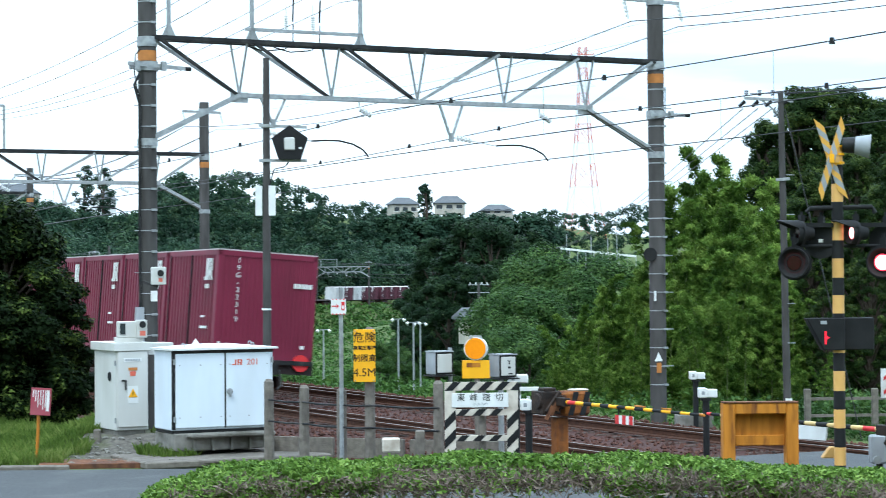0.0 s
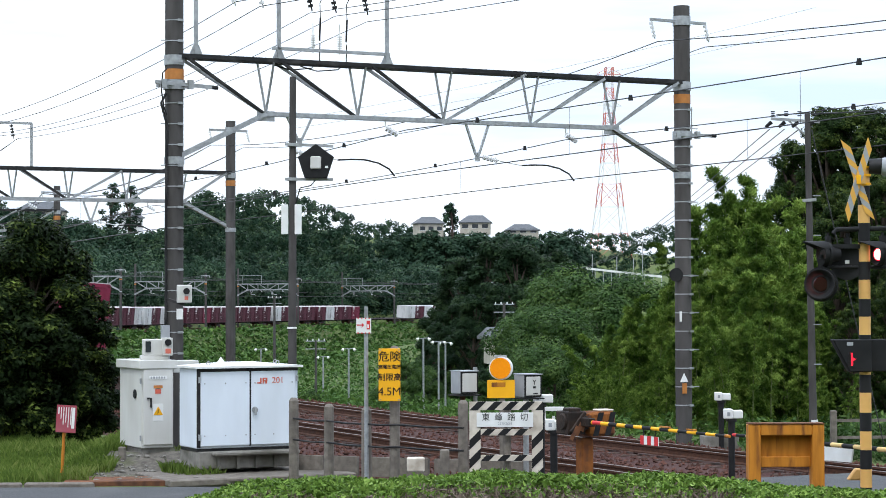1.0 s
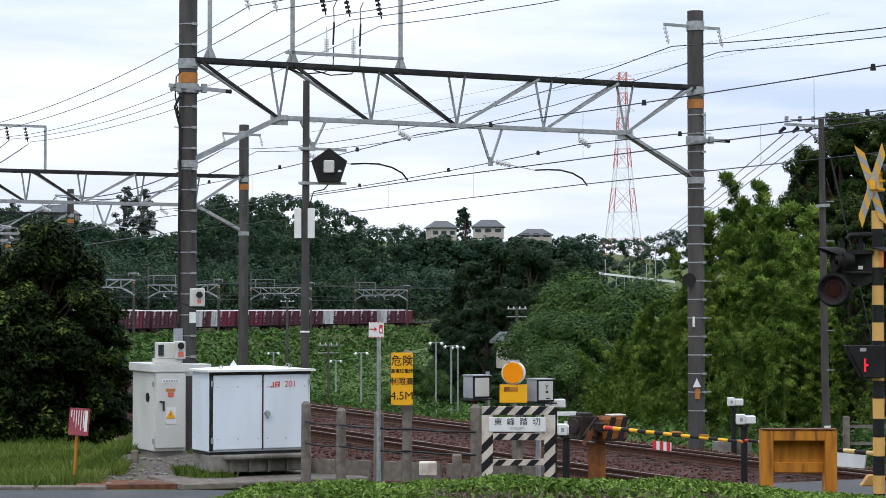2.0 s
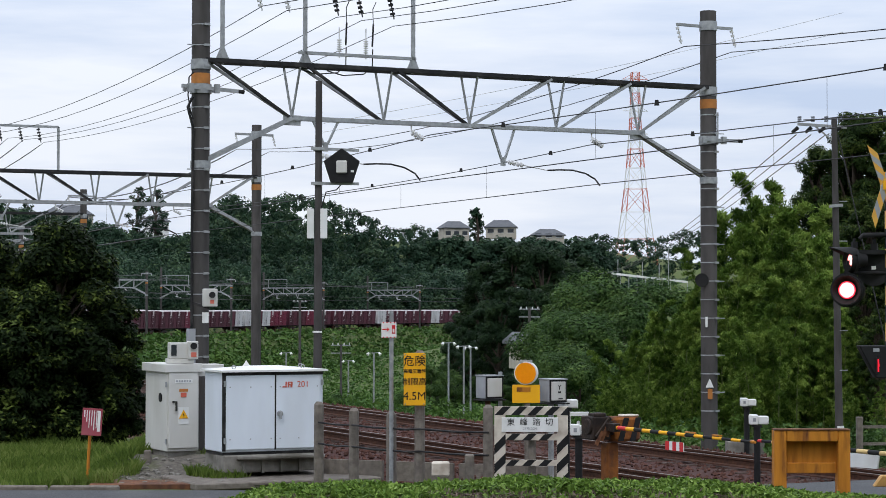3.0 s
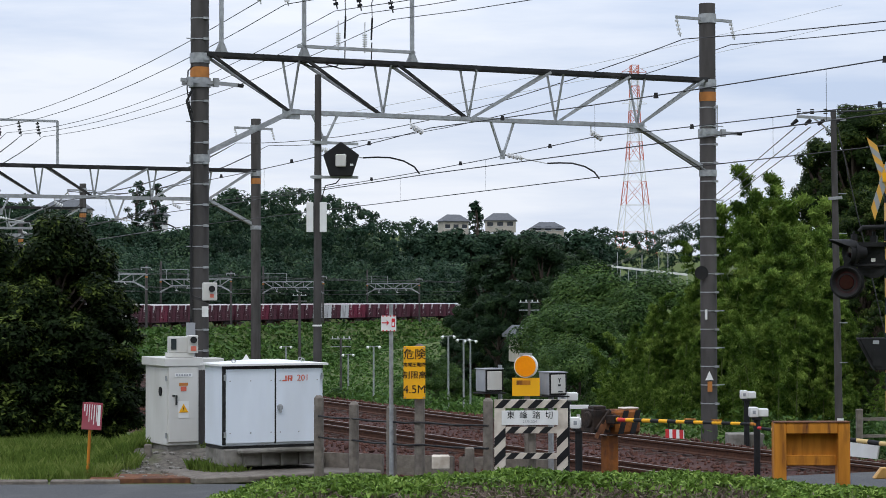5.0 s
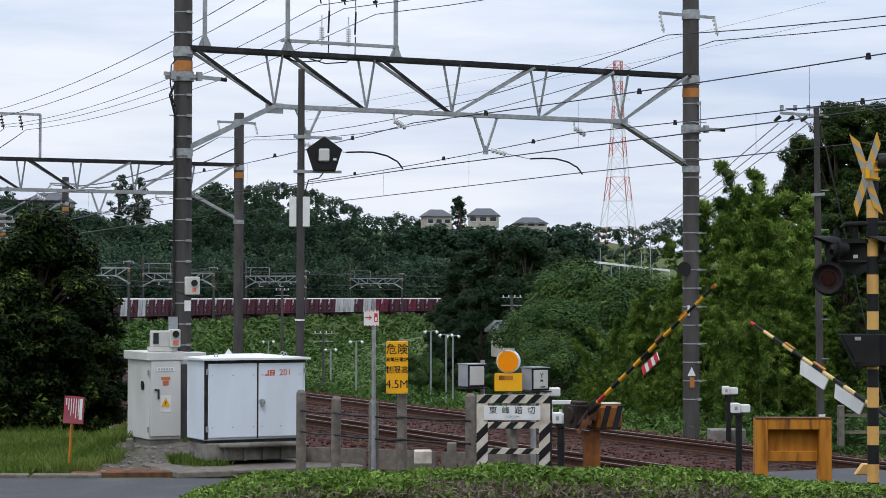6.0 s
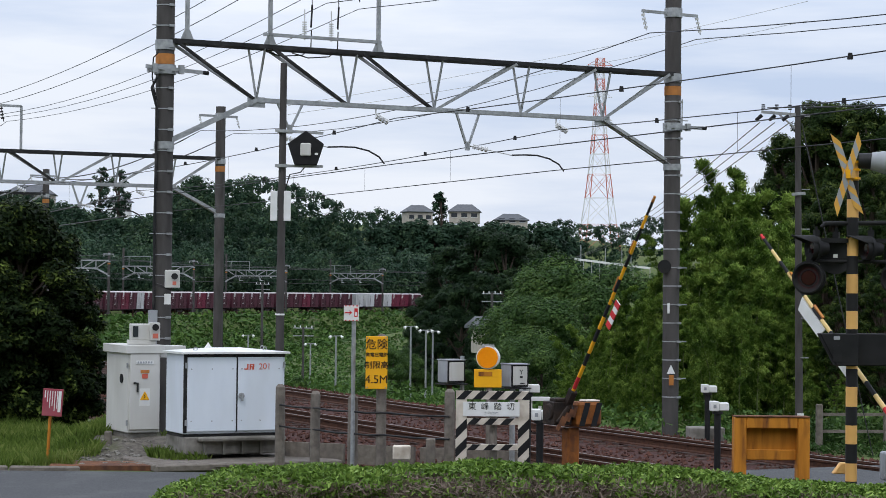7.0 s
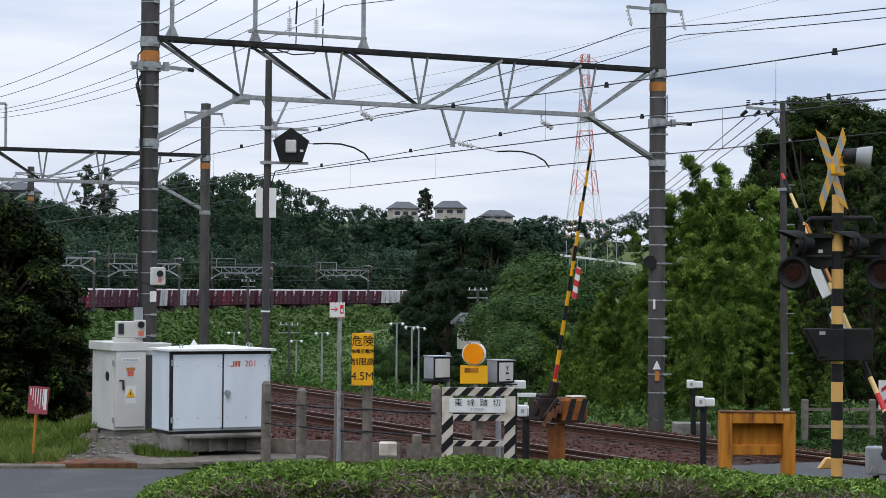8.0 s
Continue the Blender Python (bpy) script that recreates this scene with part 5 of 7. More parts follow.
# ---- equipment cabinets ----
def cabinet_large():
    t = thing("equipment_cabinet", (-3.768, 35.6, -0.138), 25.5, "white two-door railway equipment cabinet on a concrete base", "cabinet")
    w, d, h = 1.90, 0.92, 1.40
    part("concrete_base", Geo().box((w / 2, d / 2, 0.155), (w - 0.05, d + 0.1, 0.31)).box((w / 2 + 0.1, -0.1, 0.27), (w - 0.3, 0.3, 0.07)), SLABM, t, "stained concrete plinth, darkened for the cabinet's shadow", 0.02)
    for i in range(5):
        part("rib", Geo().box((0.38 + i * 0.35, -0.06, 0.12), (0.05, 0.12, 0.24)), SLABM, t)
    z = 0.36
    part("body", Geo().box((w / 2, d / 2, z + h / 2), (w, d, h)), CABWHITE, t, "", 0.015)
    part("plinth_frame", Geo().box((w / 2, d / 2, z - 0.025), (w - 0.04, d - 0.04, 0.05)), DARKSTEEL, t)
    for x0, x1 in ((0.06, 0.97), (1.0, 1.84)):
        dr = part("door", Geo().box(((x0 + x1) / 2, -0.025, z + h / 2 - 0.01), (x1 - x0, 0.04, h - 0.1)), CABWHITE, t, "bluish white steel door", 0.012)
        for a in (0.08, 0.5, 0.92):
            for b in (0.12, 0.88):
                part("rivet", Geo().cyl((x0 + a * (x1 - x0), -0.045, z + 0.08 + b * (h - 0.2)), (x0 + a * (x1 - x0), -0.052, z + 0.08 + b * (h - 0.2)), 0.012, n=8), STEEL, dr)
    part("door_seal", Geo().box((0.985, -0.012, z + h / 2), (0.03, 0.03, h - 0.06)).box((0.03, -0.012, z + h / 2), (0.06, 0.03, h - 0.04)).box((w / 2, -0.008, z + h - 0.03), (w, 0.025, 0.06)), DARKSTEEL, t)
    k = part("door_lock", Geo().cyl((1.06, -0.045, z + 0.66), (1.06, -0.075, z + 0.66), 0.055, n=16).box((1.06, -0.09, z + 0.63), (0.035, 0.04, 0.12)), STEEL, t, "round chrome door lock")
    for zz in (0.2, 1.2):
        part("hinge", Geo().cyl((0.035, -0.05, z + zz - 0.05), (0.035, -0.05, z + zz + 0.05), 0.022, n=8), STEEL, t)
        part("hinge", Geo().cyl((1.87, -0.05, z + zz - 0.05), (1.87, -0.05, z + zz + 0.05), 0.022, n=8), STEEL, t)
    g = Geo()
    a = 0.06
    g.add([(-a, -a - 0.05, z + h), (w + a, -a - 0.05, z + h), (w + a, d + a, z + h), (-a, d + a, z + h),
           (-a, -a - 0.05, z + h + 0.035), (w + a, -a - 0.05, z + h + 0.035), (w + a, d + a, z + h + 0.035), (-a, d + a, z + h + 0.035), (w * 0.36, d / 2, z + h + 0.10), (w * 0.64, d / 2, z + h + 0.10)],
          [(3, 2, 1, 0), (0, 1, 5, 4), (1, 2, 6, 5), (2, 3, 7, 6), (3, 0, 4, 7), (4, 5, 9, 8), (5, 6, 9), (6, 7, 8, 9), (7, 4, 8)])
    part("lid", g, WHITE, t, "white overhanging roof plate")
    for x, y in ((1.55, 0.1), (1.76, 0.75), (0.25, 0.1)):
        g = Geo()
        g.tube([(x + 0.032 * math.cos(q), y, z + h + 0.085 + 0.032 * math.sin(q)) for q in np.linspace(0, 2 * math.pi, 13)], 0.009)
        part("lifting_eye", g, STEEL, t)
    part("roof_peak", Geo().plate([(0.52, d / 2, z + h + 0.05), (0.72, d / 2, z + h + 0.05), (0.62, d / 2, z + h + 0.19)], 0.02, (0, 1, 0)), WHITE, t)
    g = Geo()
    for x0, x1, z0, z1 in ((0.0, 0.07, 0.0, 0.022), (0.055, 0.08, 0.0, 0.1), (0.10, 0.125, 0.0, 0.1), (0.10, 0.19, 0.08, 0.1), (0.165, 0.19, 0.045, 0.1), (0.10, 0.19, 0.04, 0.06), (0.15, 0.185, 0.0, 0.045)):
        g.box((1.11 + (x0 + x1) / 2, -0.048, z + 1.12 + (z0 + z1) / 2), (x1 - x0, 0.006, z1 - z0))
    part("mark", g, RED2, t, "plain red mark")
    words("lettering", "201", 0.155, RED2, t, pose(1.50, -0.049, z + 1.17, 90, 0, 0), 0.002, "red number lettering")


def cabinet_small():
    t = thing("signal_cabinet", (-4.999, 37.6, 0.034), 25.5, "cream steel signal cabinet with warning stickers", "cabinet")
    w, d, h = 0.62, 1.3, 1.48
    part("plinth", Geo().box((w / 2, d / 2, -0.12), (w - 0.08, d - 0.1, 0.36)), SLABM, t, "concrete footing")
    part("body", Geo().box((w / 2, d / 2, 0.06 + h / 2), (w, d, h)), CABGREY, t, "", 0.012)
    part("hood", Geo().box((w / 2, d / 2, h + 0.12), (w + 0.12, d + 0.12, 0.16)), CABGREY, t, "overhanging hood", 0.012)
    door = part("door", Geo().box((w / 2, -0.02, 0.08 + h / 2), (w - 0.05, 0.04, h - 0.08)), CABGREY, t, "", 0.01)
    part("handle", Geo().box((0.17, -0.055, 0.90), (0.03, 0.03, 0.18)).box((0.12, -0.05, 0.98), (0.05, 0.03, 0.03)), DARKSTEEL, door, "dark door handle")
    part("name_plate", Geo().box((0.31, -0.045, 1.36), (0.34, 0.008, 0.065)), WHITE, door)
    g = Geo()
    for i in range(6):
        g.box((0.18 + i * 0.05, -0.05, 1.36), (0.032, 0.004, 0.035))
    part("label_mark", g, GREYBOX, door)
    part("orange_sticker", Geo().box((0.31, -0.045, 1.19), (0.17, 0.006, 0.055)), ORANGE, door)
    part("red_sticker", Geo().box((0.31, -0.045, 1.105), (0.11, 0.006, 0.085)).box((0.31, -0.045, 1.2), (0.02, 0.008, 0.02)), RED2, door)
    part("white_sticker", Geo().box((0.31, -0.044, 0.72), (0.2, 0.004, 0.32)), WHITE, door)
    part("warning_triangle", Geo().plate([(0.22, -0.048, 0.67), (0.40, -0.048, 0.67), (0.31, -0.048, 0.83)], 0.005, (0, -1, 0)), YELLOW, door, "yellow and black warning triangle")
    part("lightning_sign", Geo().plate([(0.285, -0.055, 0.69), (0.325, -0.055, 0.735), (0.305, -0.055, 0.735), (0.325, -0.055, 0.79), (0.29, -0.055, 0.74), (0.31, -0.055, 0.735)], 0.003, (0, -1, 0)), BLACK, door)
    part("vent", Geo().cyl((-0.004, 0.35, 1.05), (-0.02, 0.35, 1.05), 0.085, n=18), BLACK, t, "round black vent")
    for zz in (0.25, 1.3):
        part("hinge", Geo().cyl((-0.02, -0.02, zz - 0.05), (-0.02, -0.02, zz + 0.05), 0.018, n=8), STEEL, t)
    part("side_box", Geo().box((w + 0.28, 0.35, h + 0.07), (0.5, 0.5, 0.22)), CABGREY, t, "", 0.01)
    lam = thing("crossing_indicator", (-4.80, 37.9, 1.781), 12, "cream instrument box with a dark lens on top of a cabinet", "signal box")
    part("case", Geo().box((0, 0.05, 0.17), (0.42, 0.34, 0.30)), CABGREY, lam, "", 0.012)
    part("window", Geo().box((-0.12, -0.13, 0.18), (0.10, 0.02, 0.2)), DARKGLASS, lam)
    part("face", Geo().box((0.23, -0.06, 0.18), (0.19, 0.28, 0.33)), CABGREY, lam, "", 0.01)
    part("lens", Geo().cyl((0.24, -0.20, 0.26), (0.24, -0.235, 0.26), 0.062, n=18), BLACK, lam, "black round lens")
    part("sticker", Geo().box((0.24, -0.203, 0.10), (0.1, 0.006, 0.09)), RED2, lam, "red sticker")
    part("foot", Geo().box((0, 0.05, -0.02), (0.5, 0.4, 0.08)), CABGREY, lam)
    box = thing("pole_lamp_box", (-4.310, 38.5, 2.942), 12, "white signal box with a dark lens on the pole", "signal box")
    part("case", Geo().box((0, 0, 0), (0.27, 0.2, 0.34)), CABGREY, box, "", 0.015)
    part("lens", Geo().cyl((0.03, -0.1, 0.05), (0.03, -0.15, 0.05), 0.06, n=18), BLACK, box)
    part("sticker", Geo().box((0.03, -0.103, -0.08), (0.07, 0.006, 0.07)), RED2, box)
    part("white_plate", Geo().box((-0.09, -0.05, -0.38), (0.12, 0.02, 0.2)), WHITE, box)
    part("bracket", Geo().bar((-0.3, 0.2, -0.1), (0, 0.05, -0.2), 0.05, 0.05), DARKSTEEL, box)


cabinet_large()
cabinet_small()
solo("concrete_pad", Geo().box((0, 0, 0), (3.4, 2.0, 0.12)), POST, "stained concrete pad under a cabinet", "slab", bevel=0.02, at=pose(-2.95, 35.9, -0.27, 0, 0, 25.5))
solo("boundary_stone", Geo().box((0, 0, 0.1), (0.13, 0.13, 0.34)), POST, "short grey-brown boundary post", "post", bevel=0.02, at=pose(-5.262, 37, -0.1))


# ---- fence, posts and signs ----
def fence():
    t = thing("wire_fence", label="low fence of weathered concrete posts and two dark rails", category="fence")
    posts = [(-2.042, 35, 8.000), (-1.406, 34.2, 7.880), (-0.758, 33.3, 7.745), (-0.294, 33.1, 7.715), (0.796, 32.2, 7.580)]
    tops = (1.14, 1.07, 1.06, 2.06, 1.22)
    ends = []
    for (x, y, _), h in zip(posts, tops):
        r = 0.088
        g = Geo().cyl((x, y, -0.5), (x, y, h - 0.05), r, r * 0.93, 10).cyl((x, y, h - 0.05), (x, y, h), r * 0.93, r * 0.5, 10)
        part("post", g, POST, t, "grey weathered concrete post")
    for z in (0.79, 0.43):
        for (a, b, _), (c, d, _) in zip(posts, posts[1:]):
            part("rail", Geo().tube([(a, b - 0.1, z), ((a + c) / 2, (b + d) / 2 - 0.1, z - 0.015), (c, d - 0.1, z)], 0.016, 8), DARKSTEEL, t)
    for i in range(7):
        x, y = -1.840 + i * 0.62, 36.4 - i * 0.28
        part("edge_board", Geo().box((x, y, -0.12), (0.56, 0.08, 0.34), -24), POST, t)


fence()


def sign_pole():
    t = thing("arrow_sign", (-0.756, 33.2, -0.4), 0, "white sign with a red arrow on a thin grey pole", "sign")
    part("pole", Geo().cyl((0, 0, 0), (0, 0, 2.704 + 0.4), 0.036, 0.034, 12), STEEL, t)
    z = 2.390 + 0.4
    part("board", Geo().box((-0.04, -0.05, z), (0.245, 0.015, 0.25)), WHITE, t, "", 0.004)
    g = Geo().box((-0.105, -0.06, z + 0.01), (0.09, 0.004, 0.018)).plate([(-0.08, -0.062, z + 0.055), (-0.03, -0.062, z + 0.01), (-0.08, -0.062, z - 0.035), (-0.06, -0.062, z + 0.01)], 0.004, (0, -1, 0))
    part("arrow", g, RED, t, "red arrow")
    part("figure", Geo().box((0.035, -0.06, z + 0.01), (0.055, 0.004, 0.14)), RED, t)
    part("figure_window", Geo().box((0.035, -0.063, z - 0.01), (0.03, 0.004, 0.06)), WHITE, t)
    for zz in (0.12, -0.12):
        for k in range(4):
            part("edge_mark", Geo().box((-0.13 + k * 0.06, -0.059, z + zz), (0.022, 0.004, 0.02)), RED, t)
    t = thing("height_limit_sign", (-0.375, 32.95, 1.597), 0, "yellow danger sign giving the height limit", "sign")
    part("board", Geo().box((0, -0.02, 0), (0.352, 0.02, 0.85)), YELLOW, t, "", 0.006)
    for txt, z, s in (("危険", 0.285, 0.18), ("高電圧電線", 0.125, 0.072), ("制限高", -0.045, 0.13), ("4.5M", -0.275, 0.185)):
        words("lettering", txt, s, BLACK, t, pose(0, -0.033, z, 90, 0, 0), 0.001, "black lettering", 0.0 if "M" in txt else 0.0012)
    for x in (-0.15, 0.15):
        for z in (-0.4, 0.4):
            part("bolt", Geo().cyl((x, -0.03, z), (x, -0.038, z), 0.012, n=8), STEEL, t)
    t = thing("notice_sign", (-6.062, 35.2, -0.310), 0, "small faded red notice board on a rusty stake", "sign")
    part("stake", Geo().cyl((0, 0, -0.3), (0.06, 0, 0.95), 0.028, 0.026, 10), RUSTYELLOW, t, "rusty yellow stake")
    b = part("board", Geo().box((0, 0, 0), (0.345, 0.015, 0.47)), SIGNRED, t, "", 0.004, at=pose(0.10, -0.035, 1.09, 0, 3.5, 0))
    for i, (h, wd) in enumerate(((0.36, 0.05), (0.3, 0.014), (0.34, 0.014), (0.26, 0.014), (0.3, 0.014), (0.2, 0.014), (0.12, 0.02))):
        part("label_mark", Geo().box((0.12 - i * 0.042, -0.012, 0.2 - h / 2), (wd, 0.003, h)), WHITE, b)


sign_pole()


def name_board():
    t = thing("crossing_name_board", (1.42, 31.0, 0), 0, "black and white striped frame carrying the crossing's name", "sign")
    w, top, lo = 1.12, 1.252, 0.167
    z1, z2, z3 = top, 0.838, 0.442
    f = 0.17
    bars = [("frame_bar", (-w / 2, w / 2, z1 - 0.13, z1)), ("frame_bar", (-w / 2 + f, w / 2 - f, z2 - 0.10, z2)), ("frame_bar", (-w / 2 + f, w / 2 - f, z3 - 0.09, z3))]
    for x0 in (-w / 2, w / 2 - f):
        bars.append(("upright", (x0, x0 + f, -0.35, z1 - 0.13)))
    for nm, (x0, x1, za, zb) in bars:
        bar = part(nm, Geo().box(((x0 + x1) / 2, 0, (za + zb) / 2), (x1 - x0, 0.04, zb - za)), WHITE2, t, "", 0.004)
        p, h = (0.25 if nm == "frame_bar" else 0.29), zb - za
        wide = nm == "frame_bar"
        for k in range(-1, 12):
            if wide:
                a = x0 + k * p
                poly = [(a, za), (a + p * 0.5, za), (a + p * 0.5 + h, zb), (a + h, zb)]
                poly = [(min(max(x, x0), x1), z) for x, z in poly]
                if poly[2][0] - poly[0][0] < 0.05 or poly[1][0] <= poly[0][0]:
                    continue
            else:
                a = za + k * p
                poly = [(x0, a), (x1, a + f), (x1, a + f + p * 0.5), (x0, a + p * 0.5)]
                if a < za or a + f + p * 0.5 > zb:
                    continue
            part("stripe", Geo().plate([(x, -0.021, z) for x, z in poly], 0.004, (0, -1, 0)), BLACK, bar)
    pl = part("name_plate", Geo().box((-0.02, -0.03, 0.976), (0.86, 0.015, 0.22)), WHITE, t, "", 0.004)
    words("lettering", "東  峰  踏  切", 0.125, BLACK, pl, pose(-0.02, -0.040, 1.011, 90, 0, 0), 0.001, "black crossing name")
    words("lettering", "217K20M", 0.055, GREYBOX, pl, pose(-0.02, -0.040, 0.916, 90, 0, 0), 0.001)
    part("rear_post", Geo().cyl((0.02, 0.12, -0.4), (0.02, 0.12, z1 - 0.05), 0.06, n=10), POST, t)


name_board()


def disc_signal():
    t = thing("obstruction_lamp", (1.422, 32.4, -0.4), 0, "round orange warning lamp over a yellow plate on a post", "signal")
    z = 1.715 + 0.4
    part("post", Geo().cyl((0, 0, 0), (0, 0, z - 0.3), 0.045, n=12), POST, t)
    part("hood", Geo().cyl((0, 0.06, z), (-0.03, -0.06, z), 0.185, n=28), WHITE, t, "pale lamp housing")
    part("lens", Geo().cyl((-0.03, -0.062, z), (-0.033, -0.075, z), 0.168, n=32), LAMPORANGE, t, "bright orange lens")
    for i in range(24):
        a = 2 * math.pi * i / 24
        part("lamp_bead", Geo().cyl((-0.03 + 0.152 * math.cos(a), -0.075, z + 0.152 * math.sin(a)), (-0.03 + 0.152 * math.cos(a), -0.08, z + 0.152 * math.sin(a)), 0.009, n=6), YELLOW, t)
    part("top_bracket", Geo().box((-0.02, 0, z + 0.18), (0.2, 0.1, 0.05)), STEEL, t)
    part("plate", Geo().box((-0.02, -0.04, z - 0.33), (0.44, 0.03, 0.29)), YELLOW, t, "yellow plate", 0.006)
    part("label_mark", Geo().box((-0.06, -0.058, z - 0.26), (0.22, 0.004, 0.07)), RUSTYELLOW, t)
    for x, zz, left in ((0.822, 1.483, True), (1.837, 1.427, False)):
        b = thing("relay_box", (x, 32.6, zz), 27, "grey steel relay box with a light door on a post", "box", "relay boxes by the crossing")
        wd = 0.32
        part("case", Geo().box((0, 0, 0), (wd, 0.32, 0.36)), GREYBOX, b, "", 0.012)
        part("hood", Geo().box((0, -0.01, 0.187), (wd + 0.02, 0.36, 0.014)), GREYBOX, b)
        part("door_seal", Geo().box((0.005, -0.164, 0), (wd - 0.01, 0.012, 0.35)), BLACK, b)
        dr = part("door", Geo().box((0.005, -0.176, 0.0), (wd - 0.06, 0.016, 0.30)), CABGREY, b, "pale grey door", 0.006)
        if not left:
            words("lettering", "Y", 0.11, BLACK, dr, pose(0.02, -0.186, 0.055, 90, 0, 0), 0.002, "black letter")
            part("label_mark", Geo().box((0.02, -0.186, -0.02), (0.05, 0.003, 0.03)).box((0.04, -0.186, -0.12), (0.08, 0.003, 0.018)), BLACK, dr)
        for hz in (-0.1, 0.1):
            part("hinge", Geo().cyl((wd / 2 - 0.01, -0.178, hz - 0.03), (wd / 2 - 0.01, -0.178, hz + 0.03), 0.012, n=8), BLACK, b)
        part("shelf", Geo().box((0, -0.02, -0.20), (wd + 0.08, 0.36, 0.02)), DARKSTEEL, b)
        part("post", Geo().cyl((0.0, 0.05, -0.20), (0.0, 0.05, -zz - 0.5), 0.045, n=10), RUST if left else STEEL, b)
        if left:
            part("pipe", Geo().cyl((0.23, 0.05, 0.24), (0.23, 0.05, -zz - 0.5), 0.034, n=10), STEEL, b)


disc_signal()


def sensor(x, y, z, ground, label, twin=True):
    t = thing("obstacle_sensor", (x, y, z), 0, label, "sensor", "crossing sensors")
    part("head", Geo().box((-0.06, 0, 0), (0.14, 0.2, 0.17)), WHITE, t, "white sensor head", 0.012)
    part("eye_box", Geo().box((0.1, 0.02, -0.01), (0.18, 0.16, 0.14)), WHITE, t, "", 0.015)
    part("label_mark", Geo().box((-0.06, -0.102, 0.0), (0.05, 0.004, 0.06)), GREYBOX, t)
    part("neck", Geo().cyl((0, 0, -0.09), (0, 0, -0.13), 0.09, n=12), BLACK, t)
    part("post", Geo().cyl((0, 0, -0.12), (0, 0, ground - z - 0.1), 0.058, 0.055, 12), BLACK, t, "black sensor post")
    return t


sensor(6.370, 42, 0.813, -0.45, "white crossing sensor on a black post by the far track")
sensor(5.421, 34.6, 0.857, -0.3, "white crossing sensor on a black post between the tracks")
sensor(2.144, 31, 0.899, -0.35, "white crossing sensor on a dark post by the barrier")
sensor(2.081, 33, 1.210, -0.35, "small white crossing sensor beside the name board")
solo("footing_block", Geo().box((0, 0, 0), (0.75, 0.5, 0.55)), SLABM, "concrete footing block beside the far track", "block", bevel=0.02, at=pose(6.384, 42.4, -0.28))
solo("white_rail_stand", Geo().box((0, 0, 0.12), (0.34, 0.14, 0.06)).box((0, 0, -0.08), (0.34, 0.05, 0.04)).box((-0.15, 0, 0.02), (0.045, 0.06, 0.2)).box((0.15, 0, 0.02), (0.045, 0.06, 0.2)).box((0.0, 0.02, -0.6), (0.05, 0.05, 1.2)), WHITE, "small white tubular stand by the barrier", "stand", at=pose(2.315, 33.5, 0.889))
solo("yellow_block", Geo().box((0, 0, 0), (0.28, 0.24, 0.22)), WHITE2, "yellowish concrete block on the ground", "block", bevel=0.02, at=pose(0.044, 32, 0.226))
solo("grey_marker_post", Geo().box((0, 0, -0.2), (0.15, 0.15, 0.75)), POST, "short grey concrete marker post", "post", bevel=0.02, at=pose(0.498, 32, 0.279))


